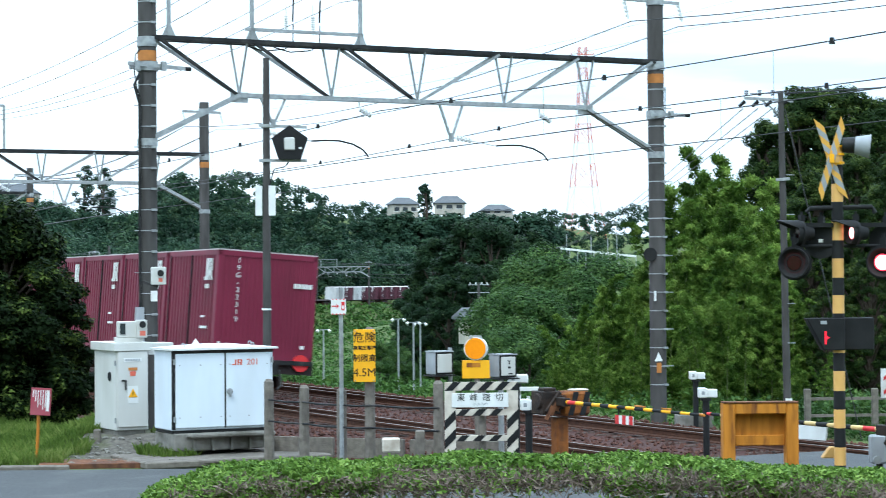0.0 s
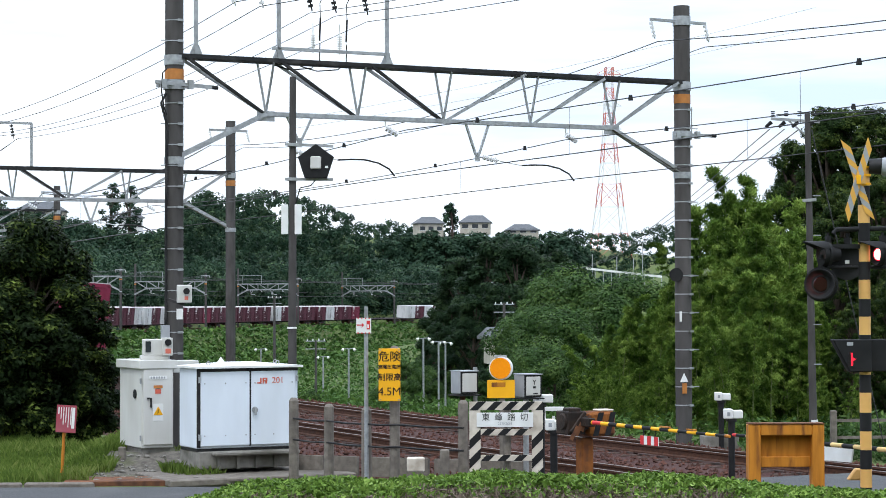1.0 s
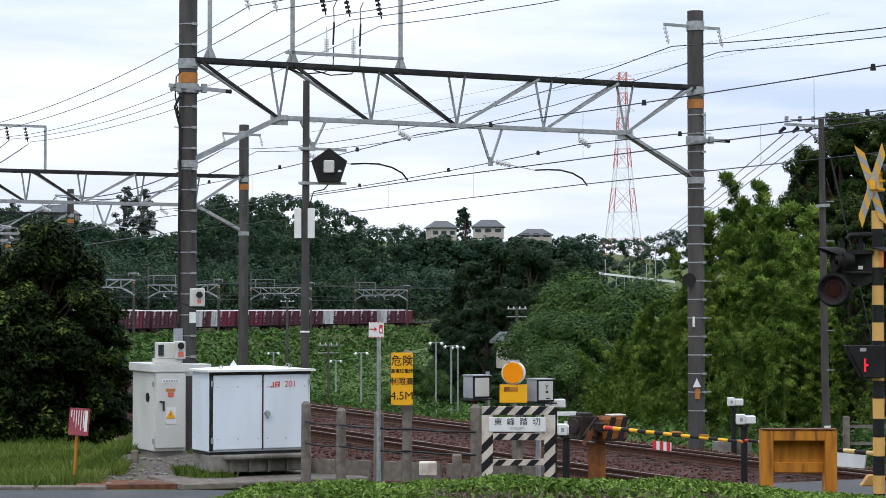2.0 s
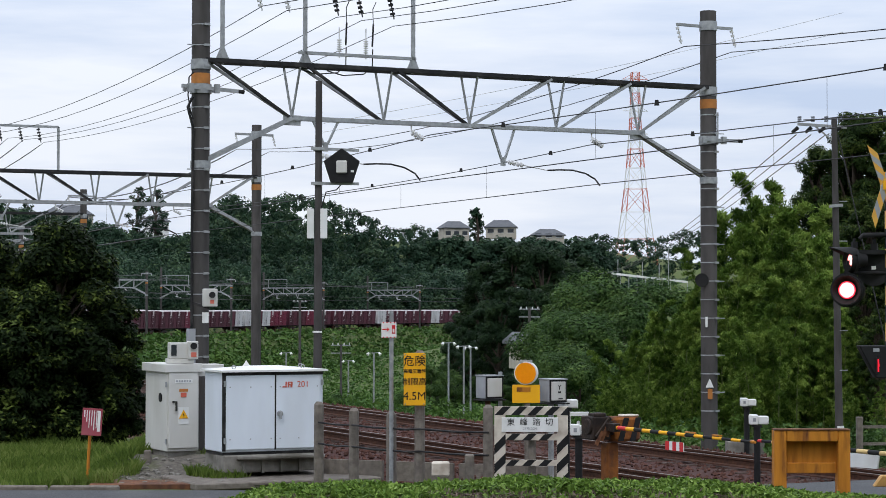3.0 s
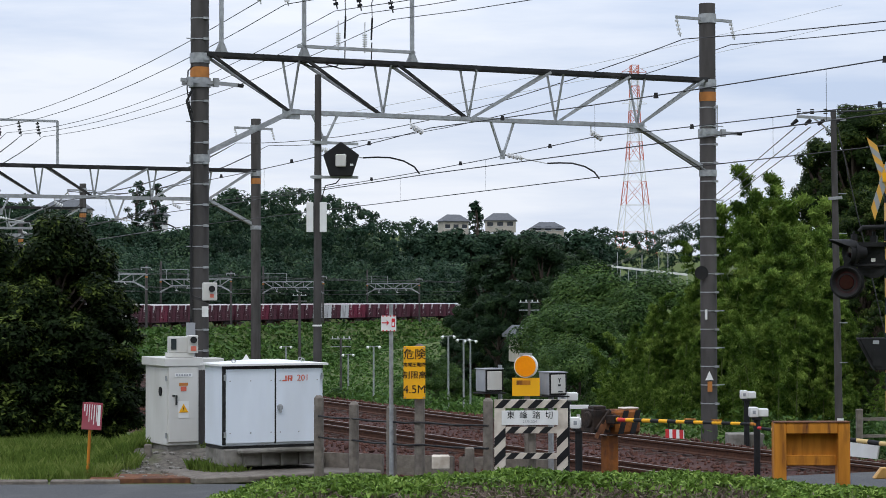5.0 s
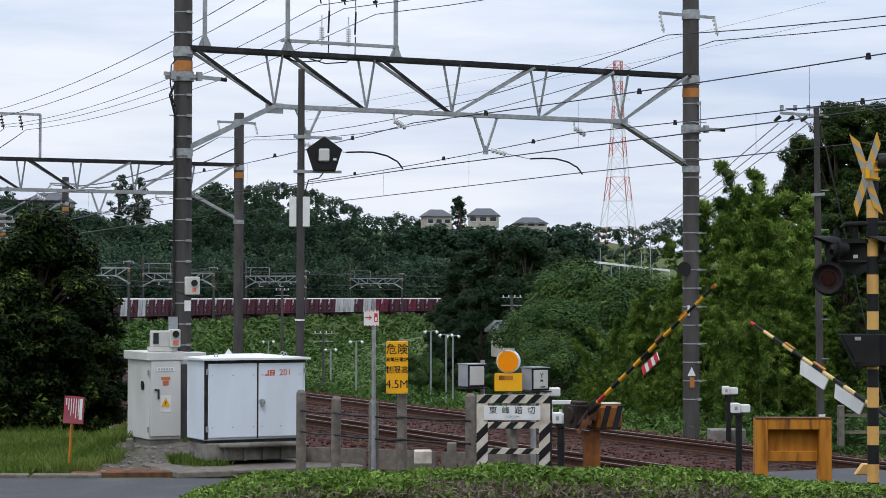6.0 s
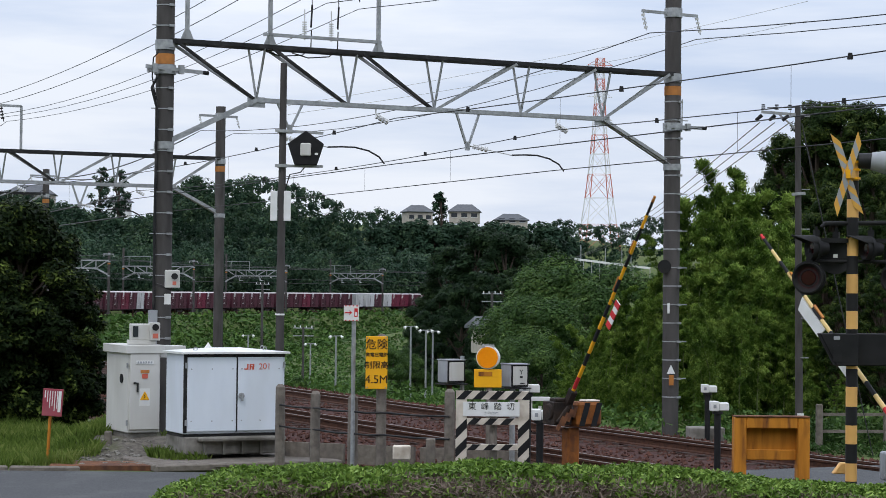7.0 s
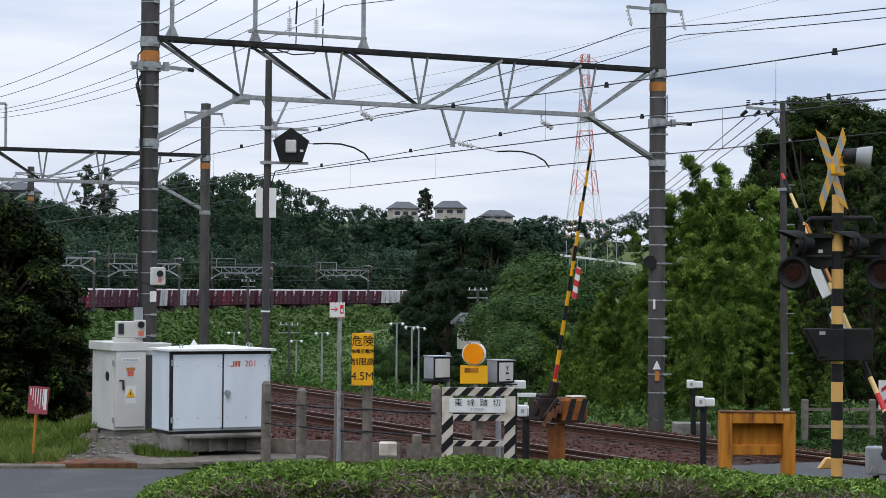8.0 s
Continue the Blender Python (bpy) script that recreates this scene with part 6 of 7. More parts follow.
# ---- crossing barriers ----
def barrier(x, y, turn, label, seed):
    t = thing("crossing_barrier", (x, y, -0.3), turn, label, "barrier", "barriers of the crossing")
    part("pillar", Geo().box((0, -0.06, 0.5), (0.2, 0.2, 1.15)), RUSTCASE, t, "rusty dark orange pillar", 0.02)
    part("machine_case", Geo().box((0.06, 0.13, 1.28), (0.36, 0.42, 0.36)), RUSTCASE, t, "rusty orange and black drive housing", 0.04)
    for k in range(2):
        part("stripe", Geo().plate([(0.241, -0.06 + k * 0.2, 1.11), (0.241, 0.03 + k * 0.2, 1.11), (0.241, 0.13 + k * 0.2, 1.45), (0.241, 0.04 + k * 0.2, 1.45)], 0.006, (1, 0, 0)), BLACK, t)
    for k in range(4):
        part("lever", Geo().bar((0.19, -0.40 + 0.09 * k, 1.06 + 0.06 * k), (0.21, -0.30 + 0.07 * k, 1.26 + 0.05 * k), 0.03, 0.05), RUST, t)
    part("crank", Geo().cyl((0.0, -0.24, 1.32), (0.0, -0.33, 1.32), 0.1, n=14), BLACK, t, "greasy black crank")
    part("base_flange", Geo().box((0, 0, 0.03), (0.42, 0.46, 0.06)), RUST, t)
    side = 1 if seed else -1
    part("gearbox", Geo().box((-0.02, side * 0.28, 1.30), (0.36, 0.30, 0.34)).cyl((0.02, side * 0.46, 1.32), (0.02, side * 0.1, 1.32), 0.12, n=16).box((0.05, side * 0.3, 1.49), (0.2, 0.2, 0.06)).bar((0.19, side * 0.4, 1.16), (0.2, side * 0.16, 1.46), 0.03, 0.07), GREASE, t, "greasy dark rusty gearbox", 0.02)
    part("cap", Geo().box((0.1, 0.2, 1.475), (0.2, 0.26, 0.03)), WHITE2, t, "", 0.015)
    arm = new("arm")
    arm.parent = t
    L, r = 3.8, 0.026
    n = 17
    for i in range(n):
        a, b = L * i / n, L * (i + 1) / n
        m = (YELLOW if i % 2 else BLACK) if seed == 0 else (CREAM if i % 2 else BLACK)
        if i == 2:
            m = RED
        part("arm_section", Geo().cyl((a, 0, 0), (b, 0, 0), r * (1.25 - 0.5 * i / n), r * (1.25 - 0.5 * (i + 1) / n), 12), m, arm)
    part("arm_tip", Geo().cyl((L, 0, 0), (L + 0.09, 0, 0), r * 0.9, r * 0.7, 12), RED if seed else RUSTYELLOW, arm, "painted arm tip")
    part("arm_bracket", Geo().box((0.14, 0, 0), (0.54, 0.10, 0.12)).box((0.02, 0.09, -0.02), (0.16, 0.1, 0.2)).cyl((0, -0.12, 0), (0, 0.14, 0), 0.07, n=12), GREASE, arm, "dark greasy arm bracket", 0.01)
    part("arm_lamp", Geo().box((2.35, 0, 0.04), (0.24, 0.035, 0.018)), ORANGE, arm)
    part("arm_lamp", Geo().box((3.0, 0, 0.038), (0.2, 0.035, 0.018)), RUSTYELLOW, arm)
    if seed == 0:
        f = part("hanging_flag", Geo().box((1.95, 0, -0.17), (0.46, 0.012, 0.12)), WHITE, arm, "red and white hanging flag")
        for k in range(3):
            part("red_bar", Geo().box((1.77 + k * 0.18, -0.002, -0.17), (0.09, 0.018, 0.122)), RED, f)
        for k in (1.8, 2.1):
            part("hook", Geo().box((k, 0, -0.07), (0.012, 0.012, 0.12)), BLACK, arm)
    else:
        for k in (1.35, 2.1):
            part("skirt", Geo().plate([(k, 0, -0.03), (k + 0.6, 0, -0.03), (k + 0.56, 0, -0.20), (k + 0.04, 0, -0.19)], 0.02, (0, 1, 0)), WHITE, arm, "off-white hanging skirt")
    return t, arm


GATE_A, ARM_A = barrier(2.575, 29.93, -64.5, "rusty yellow crossing barrier with a black and yellow arm", 0)
GATE_B, ARM_B = barrier(6.14, 23.23, 115.5, "crossing barrier with a striped arm carrying white skirts", 1)


def barrier_motion():
    rise = ((0, 0), (4.7, 0), (5.0, 2), (5.8, 23), (6.0, 29), (6.5, 41), (7.0, 52), (7.5, 63), (8.0, 73.6))
    walk(ARM_A, [(t, pose(0.054, -0.198, 1.32, 0, -a, 0)) for t, a in rise])
    rise = ((0, 0), (4.7, 0), (5.0, 1), (5.8, 17), (6.0, 21), (6.5, 31), (7.0, 40), (7.5, 48), (8.0, 55))
    walk(ARM_B, [(t, pose(0, 0.31, 1.32, 0, -a, 0)) for t, a in rise])


# ---- guard frame and crossing signal ----
def guard_frame():
    t = thing("crash_guard", (4.283, 23.4, 0), 0, "rusty yellow steel crash guard at the roadside", "guard")
    w, top = 0.87, 1.353
    for x in (-w / 2 + 0.07, w / 2 - 0.07):
        part("leg", Geo().box((x, 0, (top - 0.4) / 2), (0.14, 0.2, top + 0.4)), RUSTYELLOW, t, "", 0.012)
    part("top_bar", Geo().box((0, 0, top - 0.065), (w - 0.28, 0.2, 0.13)), RUSTYELLOW, t, "", 0.01)
    part("rusty_edge", Geo().box((0, -0.01, top + 0.006), (w, 0.2, 0.012)), RUST, t)
    part("panel", Geo().box((0, 0.07, top - 0.25), (w - 0.28, 0.03, 0.26)), RUSTYELLOW, t)
    part("lower_bar", Geo().box((0, 0.05, top - 0.44), (w - 0.28, 0.08, 0.12)), RUSTYELLOW, t, "", 0.008)


guard_frame()


def crossing_signal():
    d = 23.4
    x0 = 5.215
    t = thing("crossing_signal", (x0, d, 0), 0, "striped yellow crossing signal post with crossed boards and lamps", "crossing signal")
    r = 0.067
    bands = (-0.3, 0.40, 0.62, 0.828, 1.049, 1.264, 1.479, 1.708, 1.916, 2.138, 2.373, 2.582, 2.785, 3.007, 3.216, 3.445, 3.661, 3.871, 4.087, 4.309)
    for i, (a, b) in enumerate(zip(bands, bands[1:])):
        part("post_band", Geo().cyl((0, 0, a), (0, 0, b), r, n=20), BLACK if i % 2 else POLEYELLOW, t)
    for z in (4.10, 4.20, 4.29):
        part("post_collar", Geo().cyl((0, 0, z), (0, 0, z + 0.025), r + 0.02, n=20), YELLOW, t)
    zc = 4.158
    for s in (-1, 1):
        c, sn = math.cos(radians(72)), math.sin(radians(72))
        L, w = 0.44, 0.041
        u, v = Vector((s * c, 0, sn)), Vector((-s * sn, 0, c))
        o = Vector((-0.085, -0.10 - 0.02 * s, zc))
        for k in range(9):
            a, b = -L + 2 * L * k / 9, -L + 2 * L * (k + 1) / 9
            pts = [o + u * (a - s * w * 1.5) - v * w, o + u * (b - s * w * 1.5) - v * w, o + u * (b + s * w * 1.5) + v * w, o + u * (a + s * w * 1.5) + v * w]
            part("cross_board", Geo().plate(pts, 0.016, (0, 1, 0)), GREYBOX if k % 2 else POLEYELLOW2, t)
    part("board_clamp", Geo().box((-0.085, -0.13, zc), (0.05, 0.03, 0.10)), YELLOW, t)
    part("bracket", Geo().box((-0.06, -0.05, zc), (0.12, 0.1, 0.09)), POLEYELLOW, t)
    part("loudspeaker", Geo().cyl((0.06, -0.02, zc + 0.16), (0.20, -0.05, zc + 0.155), 0.085, 0.095, 20), DARKSTEEL, t, "dark loudspeaker driver")
    part("horn", Geo().cyl((0.20, -0.05, zc + 0.155), (0.36, -0.085, zc + 0.14), 0.10, 0.135, 24, False).cyl((0.36, -0.085, zc + 0.14), (0.37, -0.087, zc + 0.139), 0.138, 0.138, 24), GREYBOX, t, "grey loudspeaker horn")
    part("crossarm", Geo().tube([(-0.36, 0, 3.530 + 0.01), (-0.32, 0, 3.569 + 0.02), (0.40, 0, 3.582 + 0.02), (0.44, 0, 3.530)], 0.028, 10), BLACK, t)
    part("lower_crossarm", Geo().tube([(-0.45, 0, 3.153), (0.6, 0, 3.153)], 0.02, 10), BLACK, t)
    part("rail_box", Geo().box((-0.27, 0, 3.393), (0.42, 0.1, 0.05)).box((0.35, 0, 3.393), (0.42, 0.1, 0.05)), BLACK, t)
    drums = []
    for x, z, face in ((-0.507, 2.957, "front"), (0.518, 2.957, "front"), (-0.18, 3.205, "back"), (0.58, 3.205, "back"), (-0.44, 3.30, "side"), (0.19, 3.30, "side")):
        turn = pose(x, {"front": -0.05, "back": 0.06, "side": -0.04}[face], z, 0, 0, {"front": -24, "back": -24, "side": -76}[face])
        if face == "side":
            turn = turn @ Matrix.Scale(0.74, 4)
        b = part("lamp_disc", Geo().cyl((0, -0.02, 0), (0, 0.03, 0), 0.20, 0.19, 32), BLACK, t, "black round lamp backplate", at=turn)
        part("lamp_case", Geo().cyl((0, 0.03, 0), (0, 0.2, 0), 0.13, 0.1, 20), BLACK, b)
        if face == "back":
            part("label_plate", Geo().box((0, -0.024, 0.01), (0.05, 0.006, 0.04)), WHITE, b)
        else:
            part("shade_rim", shade_rim(), BLACK, b, "black flared lamp shade")
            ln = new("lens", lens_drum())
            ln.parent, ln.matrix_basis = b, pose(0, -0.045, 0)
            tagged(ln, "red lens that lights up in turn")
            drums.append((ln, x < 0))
        if face == "side":
            part("visor", visor(), BLACK, b, "long black visor")
        part("clamp", Geo().box((0, 0.02, 0.24), (0.07, 0.08, 0.1)).cyl((0, 0.02, 0.2), (0, 0.02, 0.34), 0.02, n=8), BLACK, b)
    # direction indicator below
    z1, z0 = 2.321, 1.950
    for s, y in ((-1, -0.12), (1, 0.12)):
        if s < 0:
            pts = [(-0.395, y, z1), (0.05, y, z1), (0.05, y, z0), (-0.20, y, z0)]
        else:
            pts = [(0.06, y - 0.1, z1), (0.42, y - 0.1, z1), (0.42, y - 0.1, z0), (0.06, y - 0.1, z0)]
        part("indicator_case", Geo().plate(pts, 0.2, (0, 1, 0)), BLACK, t, "black direction indicator case", 0.01)
    part("label_plate", Geo().box((-0.20, -0.124, z1 - 0.05), (0.07, 0.006, 0.04)), GREYBOX, t)
    zz = (z0 + z1) / 2 - 0.04
    g = Geo()
    shaft = [(-0.011, -0.075), (0.011, -0.075), (0.011, -0.02), (0.05, 0.0), (0.011, 0.02), (0.011, 0.075), (-0.011, 0.075)]
    g.plate([(a, 0.0, b) for a, b in shaft], 0.004, (0, -1, 0))
    arrow = part("direction_arrow", g, ARROWRED, t, "red arrow that lights up for a train")
    part("arrow_back", Geo().box((0.012, 0.004, 0), (0.10, 0.004, 0.19)), BLACK, arrow)
    return drums, arrow


def shade_rim():
    """A short flared ring round a lens."""
    vs, fs, n = [], [], 28
    ring = ((0.107, -0.02), (0.165, -0.10), (0.175, -0.10), (0.175, -0.02))
    for i in range(n):
        a = 2 * math.pi * i / n
        vs += [(rr * math.cos(a), y, rr * math.sin(a)) for rr, y in ring]
    for i in range(n):
        for j in range(4):
            fs.append((4 * i + j, 4 * ((i + 1) % n) + j, 4 * ((i + 1) % n) + (j + 1) % 4, 4 * i + (j + 1) % 4))
    return Geo().add(vs, fs)


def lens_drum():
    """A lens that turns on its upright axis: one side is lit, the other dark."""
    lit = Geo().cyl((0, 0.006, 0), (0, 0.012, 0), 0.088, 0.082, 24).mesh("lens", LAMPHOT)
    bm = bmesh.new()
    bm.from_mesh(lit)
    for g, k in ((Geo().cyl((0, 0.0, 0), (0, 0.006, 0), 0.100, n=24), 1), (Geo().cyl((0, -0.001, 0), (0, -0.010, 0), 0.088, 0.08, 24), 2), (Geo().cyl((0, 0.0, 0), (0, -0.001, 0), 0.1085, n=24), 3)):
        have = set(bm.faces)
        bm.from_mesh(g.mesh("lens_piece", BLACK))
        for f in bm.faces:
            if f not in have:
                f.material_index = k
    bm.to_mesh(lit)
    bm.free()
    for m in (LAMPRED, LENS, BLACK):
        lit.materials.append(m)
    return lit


def visor():
    """A long curved hood standing out from the top of a lamp."""
    g = Geo()
    n = 12
    vs, fs = [], []
    for i in range(n + 1):
        a = radians(25 + 130 * i / n)
        out = 0.06 + 0.32 * max(0, math.sin(a) - 0.42) / 0.58
        for rr in (0.19, 0.203):
            vs += [(rr * math.cos(a), -0.02, rr * math.sin(a)), (rr * math.cos(a) * 0.8, -0.02 - out, rr * math.sin(a) - 0.02 + 0.02 * math.sin(a))]
    for i in range(n):
        k = i * 4
        fs += [(k, k + 4, k + 5, k + 1), (k + 2, k + 3, k + 7, k + 6), (k + 1, k + 5, k + 7, k + 3)]
    return g.add(vs, fs)


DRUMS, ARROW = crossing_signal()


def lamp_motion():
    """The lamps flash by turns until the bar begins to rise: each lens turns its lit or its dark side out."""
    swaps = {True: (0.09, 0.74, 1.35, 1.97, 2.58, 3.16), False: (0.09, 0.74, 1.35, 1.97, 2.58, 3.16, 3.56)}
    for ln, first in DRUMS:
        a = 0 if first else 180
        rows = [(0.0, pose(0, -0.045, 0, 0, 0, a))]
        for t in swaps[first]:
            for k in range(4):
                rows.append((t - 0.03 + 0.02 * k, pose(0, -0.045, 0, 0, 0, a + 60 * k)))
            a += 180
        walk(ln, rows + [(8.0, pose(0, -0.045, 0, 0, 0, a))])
    z = 2.095
    walk(ARROW, [(0.0, pose(-0.18, -0.128, z))] + [(3.56 + 0.02 * k, pose(-0.18, -0.128, z, 0, 0, 60 * k)) for k in range(4)] + [(8.0, pose(-0.18, -0.128, z, 0, 0, 180))])


# ---- repeater post with pentagonal lamp ----
def repeater():
    d = 38.2
    t = thing("signal_post", (-2.260, 38.2, -0.3), 0, "tall thin dark post carrying a black five-sided warning lamp", "signal post")
    o = 0.3
    part("post", Geo().cyl((0, 0, 0), (0.02, 0, 7.016 + o), 0.088, 0.062, 14), CONCRETE, t)
    for py in (259, 320):
        part("bracket", Geo().bar((-0.12, -0.09, 5.742 + o if py < 300 else 5.084 + o), (0.78, -0.09, 5.700 + o if py < 300 else 5.074 + o), 0.05, 0.05), STEEL, t)
        part("clamp", Geo().cyl((0.01, 0, (5.700 if py < 300 else 5.053) + o), (0.01, 0, (5.764 if py < 300 else 5.116) + o), 0.095, n=14), STEEL, t)
    cx, cz, rr = 0.46, 5.382 + o, 0.355
    pts = [(cx + rr * math.sin(2 * math.pi * i / 5), -0.13, cz + rr * math.cos(2 * math.pi * i / 5)) for i in range(5)]
    lp = part("lamp_panel", Geo().plate(pts, 0.1, (0, -1, 0)), BLACK, t, "black pentagonal panel", 0.01)
    part("service_box", Geo().box((cx + 0.0, -0.25, cz - 0.0), (0.2, 0.05, 0.24)), CABGREY, lp, "pale box in its middle", 0.02)
    part("number_tag", Geo().box((cx + 0.2, -0.235, cz - 0.08), (0.06, 0.008, 0.04)), WHITE, lp)
    part("cable", Geo().tube([(cx, -0.1, cz - 0.3), (cx - 0.1, -0.1, cz - 0.42), (cx - 0.3, -0.05, cz - 0.46), (0.06, -0.05, cz - 0.8)], 0.012), BLACK, t)
    for x in (-0.13, 0.12):
        part("white_board", Geo().box((x, -0.07, 4.331 + o), (0.13, 0.03, 0.56)), WHITE, t, "blank white board", 0.005)
    part("white_band", Geo().cyl((0, 0, 2.283 + o), (0, 0, 2.315 + o), 0.092, n=14), WHITE, t)


repeater()


# ---- utility pole beyond the line ----
def utility_pole():
    d = 41.0
    t = thing("utility_pole", (8.086, 41, ground_z(8.086, 41) - 0.2), 0, "dark concrete utility pole with a crossarm of insulators", "utility pole")
    o = -(ground_z(8.086, 41) - 0.2)
    top = 6.588 + o
    part("post", Geo().cyl((0, 0, 0), (-0.08, 0, top), 0.082, 0.058, 14), CONCRETE, t)
    part("crossarm", Geo().bar((-0.82, 0, top - 0.12), (0.17, 0, top - 0.19), 0.055, 0.055), STEEL, t)
    part("brace", Geo().bar((-0.48, 0, top - 0.15), (-0.05, 0, top - 0.51), 0.03, 0.03), STEEL, t)
    for x in (-0.78, -0.51, -0.24, 0.07):
        g = Geo()
        for j in range(3):
            g.cyl((x, 0, top - 0.07 + j * 0.04), (x, 0, top - 0.05 + j * 0.04), 0.042, n=10)
        part("insulator", g, BLACK, t)
        part("insulator", Geo().cyl((x - 0.03, 0, top - 0.19), (x - 0.15, 0, top - 0.29), 0.042, 0.03, 10), BLACK, t)
    for z in (2.2, 3.0, 3.9, 4.8, 5.6):
        part("step_bolt", Geo().bar((0.0, -0.07, z), (0.16, -0.07, z), 0.018, 0.018), STEEL, t)
    part("bracket", Geo().bar((-0.2, -0.07, 4.800 + o), (0.07, -0.07, 4.823 + o), 0.06, 0.06), STEEL, t)
    part("white_band", Geo().cyl((0, 0, 0.279 + o), (0, 0, 0.381 + o), 0.085, n=14), WHITE, t)
    xa = 8.086
    za = 6.451
    for dx in (-0.85, -0.55, -0.25):
        solo("service_wire", Geo().tube(span((xa + dx, 41, za - 0.2), (16.356, 230, 7.222), 1.5), 0.011, 5), WIRE, "thin dark overhead service wire", "wire", "service wires")
    solo("service_wire", Geo().tube(span((xa, 41, za + 0.1), (16, 18, 6.5), 0.4), 0.011, 5), WIRE, "thin dark overhead service wire", "wire", "service wires")
    solo("service_wire", Geo().tube(span((xa - 0.7, 41, za + 0.1), (15, 18, 6.2), 0.4), 0.011, 5), WIRE, "thin dark overhead service wire", "wire", "service wires")
    solo("stay_wire", Geo().tube([(xa, 41, za - 0.2), (xa + 1.5, 41, -0.5)], 0.012, 5), WIRE, "steel stay wire of the utility pole", "wire")


utility_pole()


# ---- valley: lamp posts, hut, houses, pylon ----
def lamp_post(x, y, top, label="slim white lamp post in the valley"):
    g0 = ground_z(x, y)
    t = thing("lamp_post", (x, y, g0 - 0.2), 0, label, "lamp post", "lamp posts in the valley")
    h = top - g0 + 0.2
    part("post", Geo().cyl((0, 0, 0), (0, 0, h), 0.07, 0.055, 8), STEEL, t)
    part("arm", Geo().bar((-0.3, 0, h), (0.3, 0, h + 0.03), 0.05, 0.05), STEEL, t)
    for s in (-1, 1):
        part("lamp_head", Geo().cyl((s * 0.32, 0, h + 0.02), (s * 0.42, -0.08, h - 0.10), 0.06, 0.11, 10), WHITE, t, "white lamp head")


for x, y, z in ((-11.167, 150, -0.583), (-6.583, 150, -1.167), (-4.081, 130, -0.139), (0.686, 130, 0.511), (1.597, 125, 0.389), (2.175, 135, 0.125), (36.267, 320, 12.172)):
    lamp_post(x, y, z)


def pole_with_arms(x, y, top, dia, label):
    g0 = ground_z(x, y)
    t = thing("timber_pole", (x, y, g0 - 0.2), 0, label, "utility pole", "poles in the valley")
    h = top - g0 + 0.2
    part("post", Geo().cyl((0, 0, 0), (0, 0, h), dia, dia * 0.75, 8), CONCRETE, t)
    for k in (0.1, 0.75):
        part("crossarm", Geo().bar((-0.85, 0, h - k), (0.85, 0, h - k), 0.08, 0.08), STEEL, t)
    for s in (-0.7, -0.25, 0.25, 0.7):
        part("insulator", Geo().cyl((s, 0, h - 0.1), (s, 0, h + 0.1), 0.05, n=6), PORCELAIN, t)


pole_with_arms(7.605, 169, 2.750, 0.15, "grey utility pole beside the hut")
pole_with_arms(-16.267, 240, 3.550, 0.18, "grey utility pole below the embankment")
pole_with_arms(-8.075, 170, -0.272, 0.12, "slim grey pole in the valley")


def house(x, y, g0, w, dp, h, turn, label, tone=None, hipped=True):
    t = thing("house", (x, y, g0), turn, label, "house", "houses on the ridge")
    part("wall", Geo().box((0, 0, h / 2 - 0.4), (w, dp, h + 0.8)), tone or PLASTER, t)
    e = 0.5
    g = Geo()
    k = w * (0.25 if hipped else 0.5)
    rise = dp * 0.30
    vs = [(-w / 2 - e, -dp / 2 - e, h), (w / 2 + e, -dp / 2 - e, h), (w / 2 + e, dp / 2 + e, h), (-w / 2 - e, dp / 2 + e, h), (-k, 0, h + rise), (k, 0, h + rise)]
    g.add(vs + [(a, b, c - 0.22) for a, b, c in vs[:4]], [(0, 1, 5, 4), (1, 2, 5), (2, 3, 4, 5), (3, 0, 4), (0, 6, 7, 1), (1, 7, 8, 2), (2, 8, 9, 3), (3, 9, 6, 0), (6, 9, 8, 7)])
    part("roof", g, ROOFT, t, "grey tiled roof")
    for i in range(3):
        for lv in range(1 if h < 4 else 2):
            wn_ = part("window", Geo().box((-w / 2 + w * (i + 0.5) / 3, -dp / 2 - 0.03, 1.4 + lv * 2.7), (w * 0.2, 0.08, 1.15)), DARKGLASS, t)
            part("window_frame", Geo().box((-w / 2 + w * (i + 0.5) / 3, -dp / 2 - 0.06, 0.8 + lv * 2.7), (w * 0.22, 0.1, 0.1)), WHITE, wn_)


house(4.550, 585, 22.738, 7.4, 6.5, 3.0, 14, "two-storey house with a grey tiled roof on the ridge")
house(18.356, 590, 23.564, 8.6, 7, 2.6, -4, "house with a grey hipped roof on the ridge")
house(31.794, 590, 22.253, 9.0, 6, 1.6, 4, "low house with a grey roof on the ridge")
house(-74.700, 540, 22.250, 5.2, 5, 3.4, 25, "small white house on the wooded hill", tone=WHITE)
house(-94.467, 520, 24.128, 12, 8, 2.4, 6, "long house with a dark roof on the wooded hill")
house(7.453, 172, -1.550, 2.4, 2.6, 1.5, 10, "small hut with a grey roof among the trees", hipped=False)


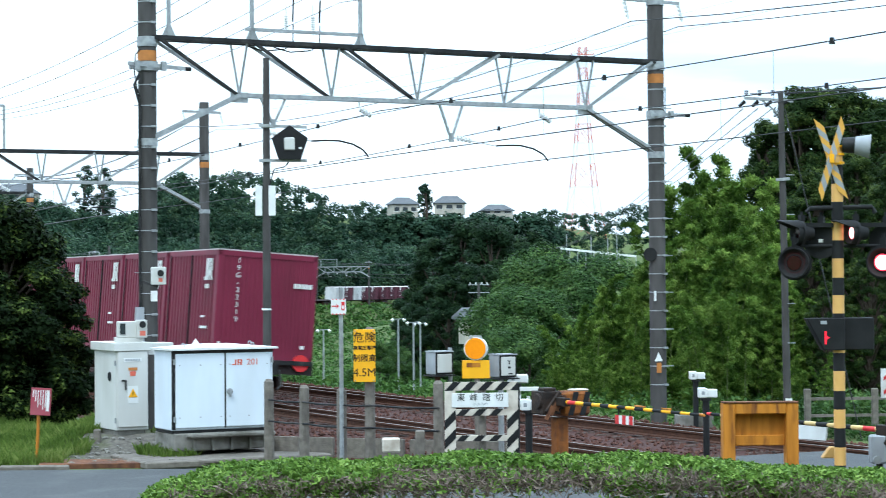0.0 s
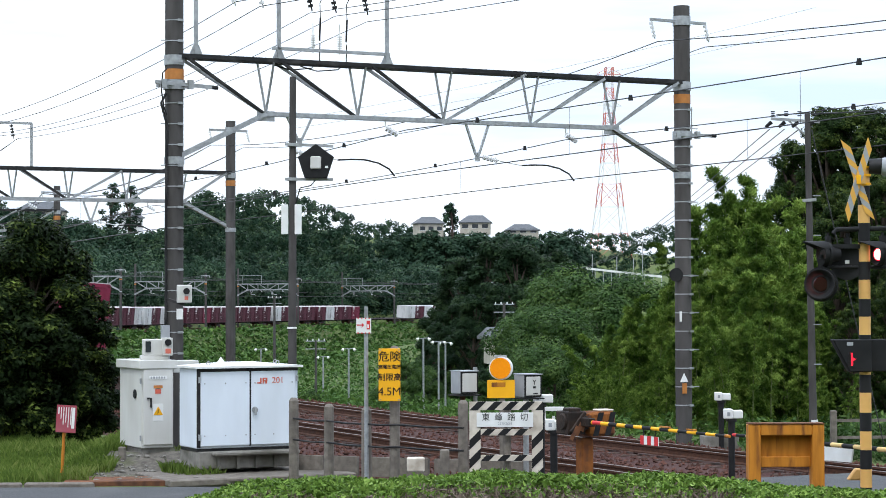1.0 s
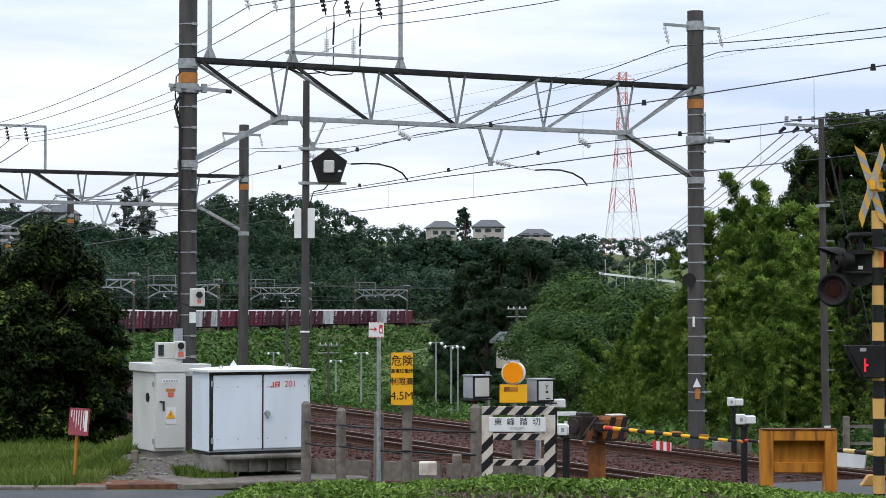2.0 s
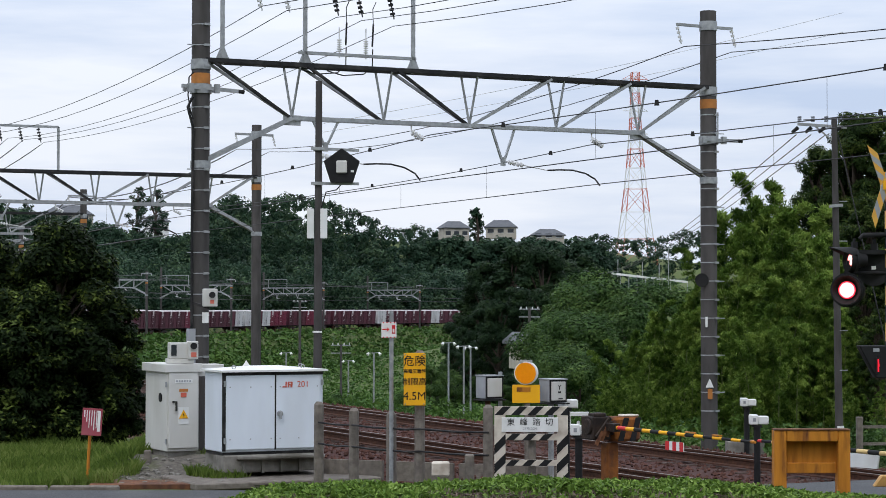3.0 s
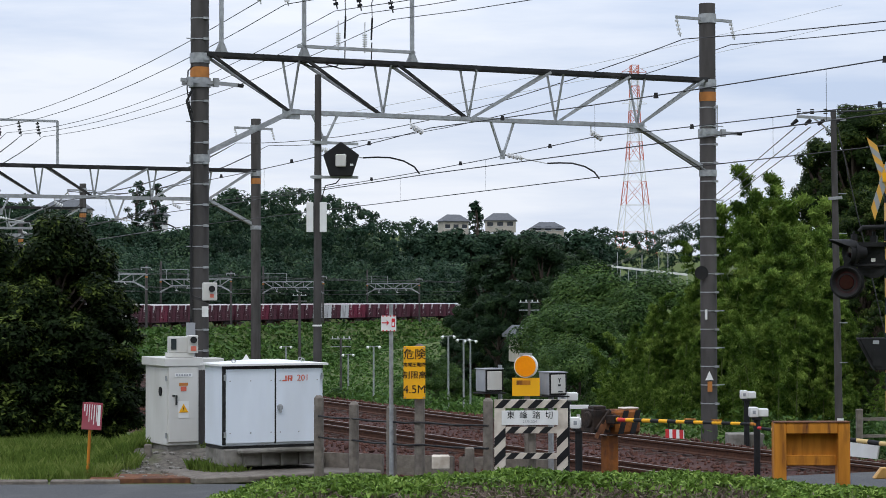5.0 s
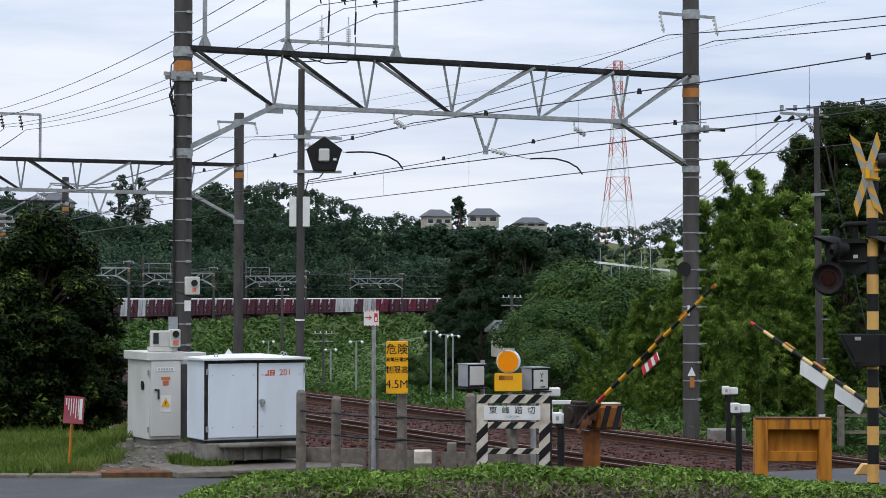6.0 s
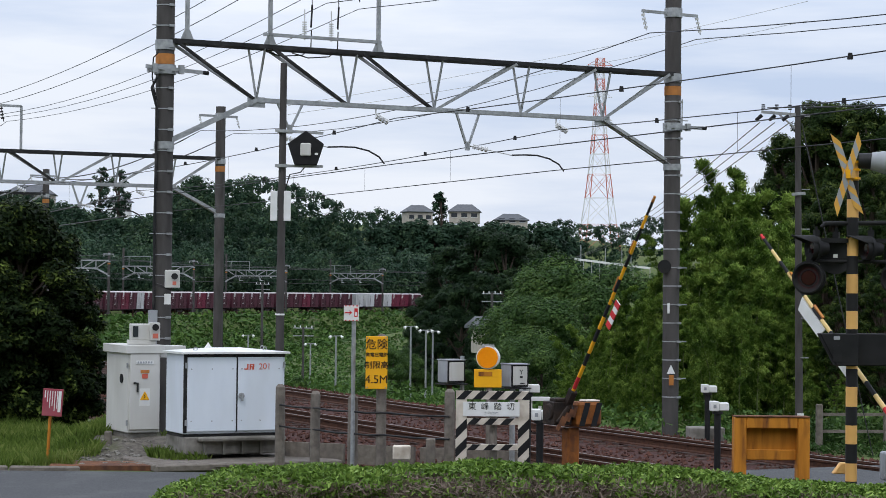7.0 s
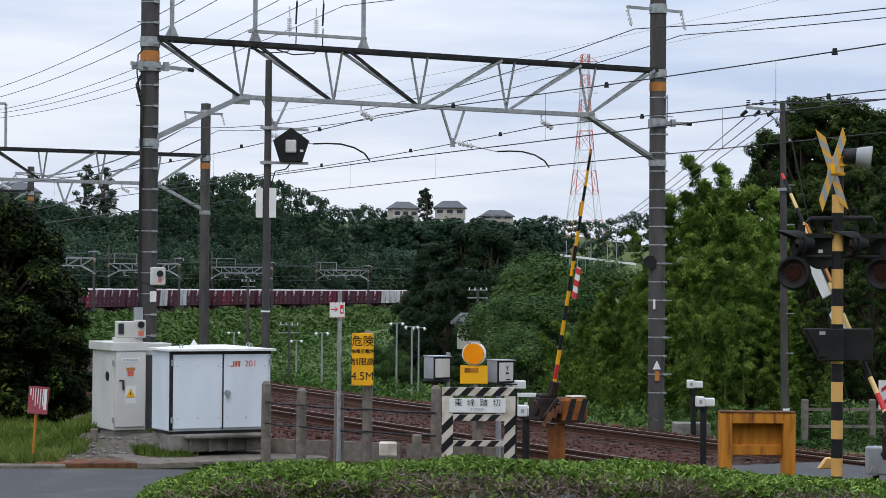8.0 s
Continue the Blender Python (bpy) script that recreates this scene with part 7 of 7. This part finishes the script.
def pylon():
    b = Vector((68.05, 700, 25.111))
    g0 = ground_z(b.x, b.y)
    t = thing("transmission_tower", (b.x, b.y, g0 - 0.5), 8, "tall red and white lattice transmission tower", "pylon")
    top = 84.0 - g0 + 0.5

    def half(z):
        k = z / top
        return 5.1 * (1 - k) ** 1.9 + 1.25
    levels = [0, 9, 18, 26, 33, 39.5, 45, 50, 54.5, 58.5, 62, 65.5]
    levels = [z * top / 65.5 for z in levels]
    for i, (a, c) in enumerate(zip(levels, levels[1:])):
        m = PYRED if i % 2 == 0 else PYWHITE
        g = Geo()
        for sx, sy in ((-1, -1), (1, -1), (1, 1), (-1, 1)):
            g.bar((sx * half(a), sy * half(a), a), (sx * half(c), sy * half(c), c), 0.25, 0.25)
        ring = ((-1, -1), (1, -1), (1, 1), (-1, 1), (-1, -1))
        for (p, q), (r, s) in zip(ring, ring[1:]):
            g.bar((p * half(a), q * half(a), a), (r * half(c), s * half(c), c), 0.12, 0.12)
            g.bar((r * half(a), s * half(a), a), (p * half(c), q * half(c), c), 0.12, 0.12)
            g.bar((p * half(c), q * half(c), c), (r * half(c), s * half(c), c), 0.11, 0.11)
        part("lattice_stage", g, m, t, "red painted stage" if i % 2 == 0 else "white painted stage")
    for k in (0.965, 0.80, 0.68):
        z = top * k
        g = Geo()
        for s in (-1, 1):
            g.bar((0, s, z), (s * 4.4, 0, z), 0.2, 0.2).bar((s * 0.8, 0, z + 2), (s * 4.4, 0, z), 0.14, 0.14)
        part("crossarm", g, PYRED if k > 0.9 else PYWHITE, t)


pylon()


def guard_rail():
    """White road rail over the tea slope."""
    a, b = Vector((25.758, 330, 8.617)), Vector((39.043, 318, 6.813))
    t = thing("guard_rail", (0, 0, 0), 0, "white guard rail along the hillside road", "guard rail")
    part("rail", Geo().bar(a, b, 0.15, 0.32), WHITE, t)
    for i in range(12):
        p = a.lerp(b, i / 11)
        part("rail_post", Geo().box((p.x, p.y + 0.1, p.z - 1.3), (0.10, 0.10, 2.6)), STEEL, t)
    for px in (1, 4, 6):
        p = a.lerp(b, px / 11 + 0.15)
        part("marker_pole", Geo().cyl((p.x, p.y, p.z - 1), (p.x, p.y, p.z + 2.4), 0.07, n=6), STEEL, t)


guard_rail()

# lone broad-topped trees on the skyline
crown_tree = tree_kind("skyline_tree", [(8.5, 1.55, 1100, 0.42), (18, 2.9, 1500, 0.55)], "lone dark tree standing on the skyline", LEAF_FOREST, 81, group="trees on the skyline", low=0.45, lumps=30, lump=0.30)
for k, (x, y, z) in enumerate(((12.167, 600, 32.750), (-65.408, 470, 30.689), (-69.978, 470, 31.211), (-96.267, 480, 28.750), (-103.467, 480, 30.083), (-99.744, 470, 27.556))):
    g0 = ground_z(x, y)
    crown_tree(x, y, 0 if k == 0 else 1, x * 7, g0, max(0.4, (z - g0) / (8.5 if k == 0 else 18)))

# rails and boxes at the far end of the crossing
def far_fence():
    t = thing("far_side_fence", label="low concrete post fence beyond the crossing", category="fence")
    pts = [(8.70 + i * 1.43, 42.04 + i * 0.10) for i in range(5)]
    for x, y in pts:
        part("post", Geo().box((x, y, -0.04), (0.13, 0.13, 1.10)), POST, t, "", 0.015)
    for z in (0.30, -0.05):
        for (a, b), (c, d) in zip(pts, pts[1:]):
            part("rail", Geo().bar((a, b, z), (c, d, z), 0.05, 0.06), POST, t)


far_fence()
jb = thing("junction_box", (5.872, 24.2, 0.735), 0, "light grey junction box on a short post by the crossing", "box")
part("case", Geo().box((0, 0, 0), (0.24, 0.18, 0.34)), GREYBOX, jb, "", 0.02)
part("meter", Geo().cyl((-0.06, -0.1, -0.12), (-0.06, -0.14, -0.12), 0.05, n=14), STEEL, jb)
part("post", Geo().cyl((0, 0.02, -0.15), (0, 0.02, -1.3), 0.04, n=10), BLACK, jb)
ns = thing("chevron_board", (6.22, 25.0, 1.48), 0, "white board with red chevrons by the crossing", "sign")
part("board", Geo().box((0, 0, 0), (0.26, 0.02, 0.36)), WHITE, ns)
for k in (-0.09, 0.08):
    part("chevron", Geo().plate([(-0.1, -0.012, k), (0.0, -0.012, k + 0.07), (0.1, -0.012, k), (0.1, -0.012, k - 0.05), (0.0, -0.012, k + 0.02), (-0.1, -0.012, k - 0.05)], 0.004, (0, -1, 0)), RED, ns)
part("post", Geo().cyl((0, 0.03, 0.1), (0, 0.03, -1.8), 0.03, n=10), BLACK, ns)
cone = solo("wheel_stop", Geo().add([(-0.18, -0.1, 0), (0.12, -0.1, 0), (0.12, -0.1, 0.22), (-0.02, -0.1, 0.22), (-0.18, 0.1, 0), (0.12, 0.1, 0), (0.12, 0.1, 0.22), (-0.02, 0.1, 0.22)],
            [(0, 1, 2, 3), (7, 6, 5, 4), (0, 4, 5, 1), (1, 5, 6, 2), (2, 6, 7, 3), (3, 7, 4, 0)]), POLEYELLOW, "faded orange wedge block beside the crossing", "block", bevel=0.02, at=pose(5.36, 24.6, 0.60) @ Matrix.Scale(0.62, 4))


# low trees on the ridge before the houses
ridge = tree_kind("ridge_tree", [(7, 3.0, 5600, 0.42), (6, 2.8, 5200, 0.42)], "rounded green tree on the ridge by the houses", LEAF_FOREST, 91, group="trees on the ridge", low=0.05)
rr = np.random.default_rng(92)
for i in range(22):
    x, y = -8 + i * 2.5, 574 + rr.normal() * 3
    g0 = ground_z(x, y)
    top = 21.3 + rr.normal() * 0.9 - 0.02 * i
    ridge(x, y, i, i * 41, g0, max(0.3, (top - g0) / (7, 6)[i % 2]))


def motions():
    train_motion()
    barrier_motion()
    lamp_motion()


motions()
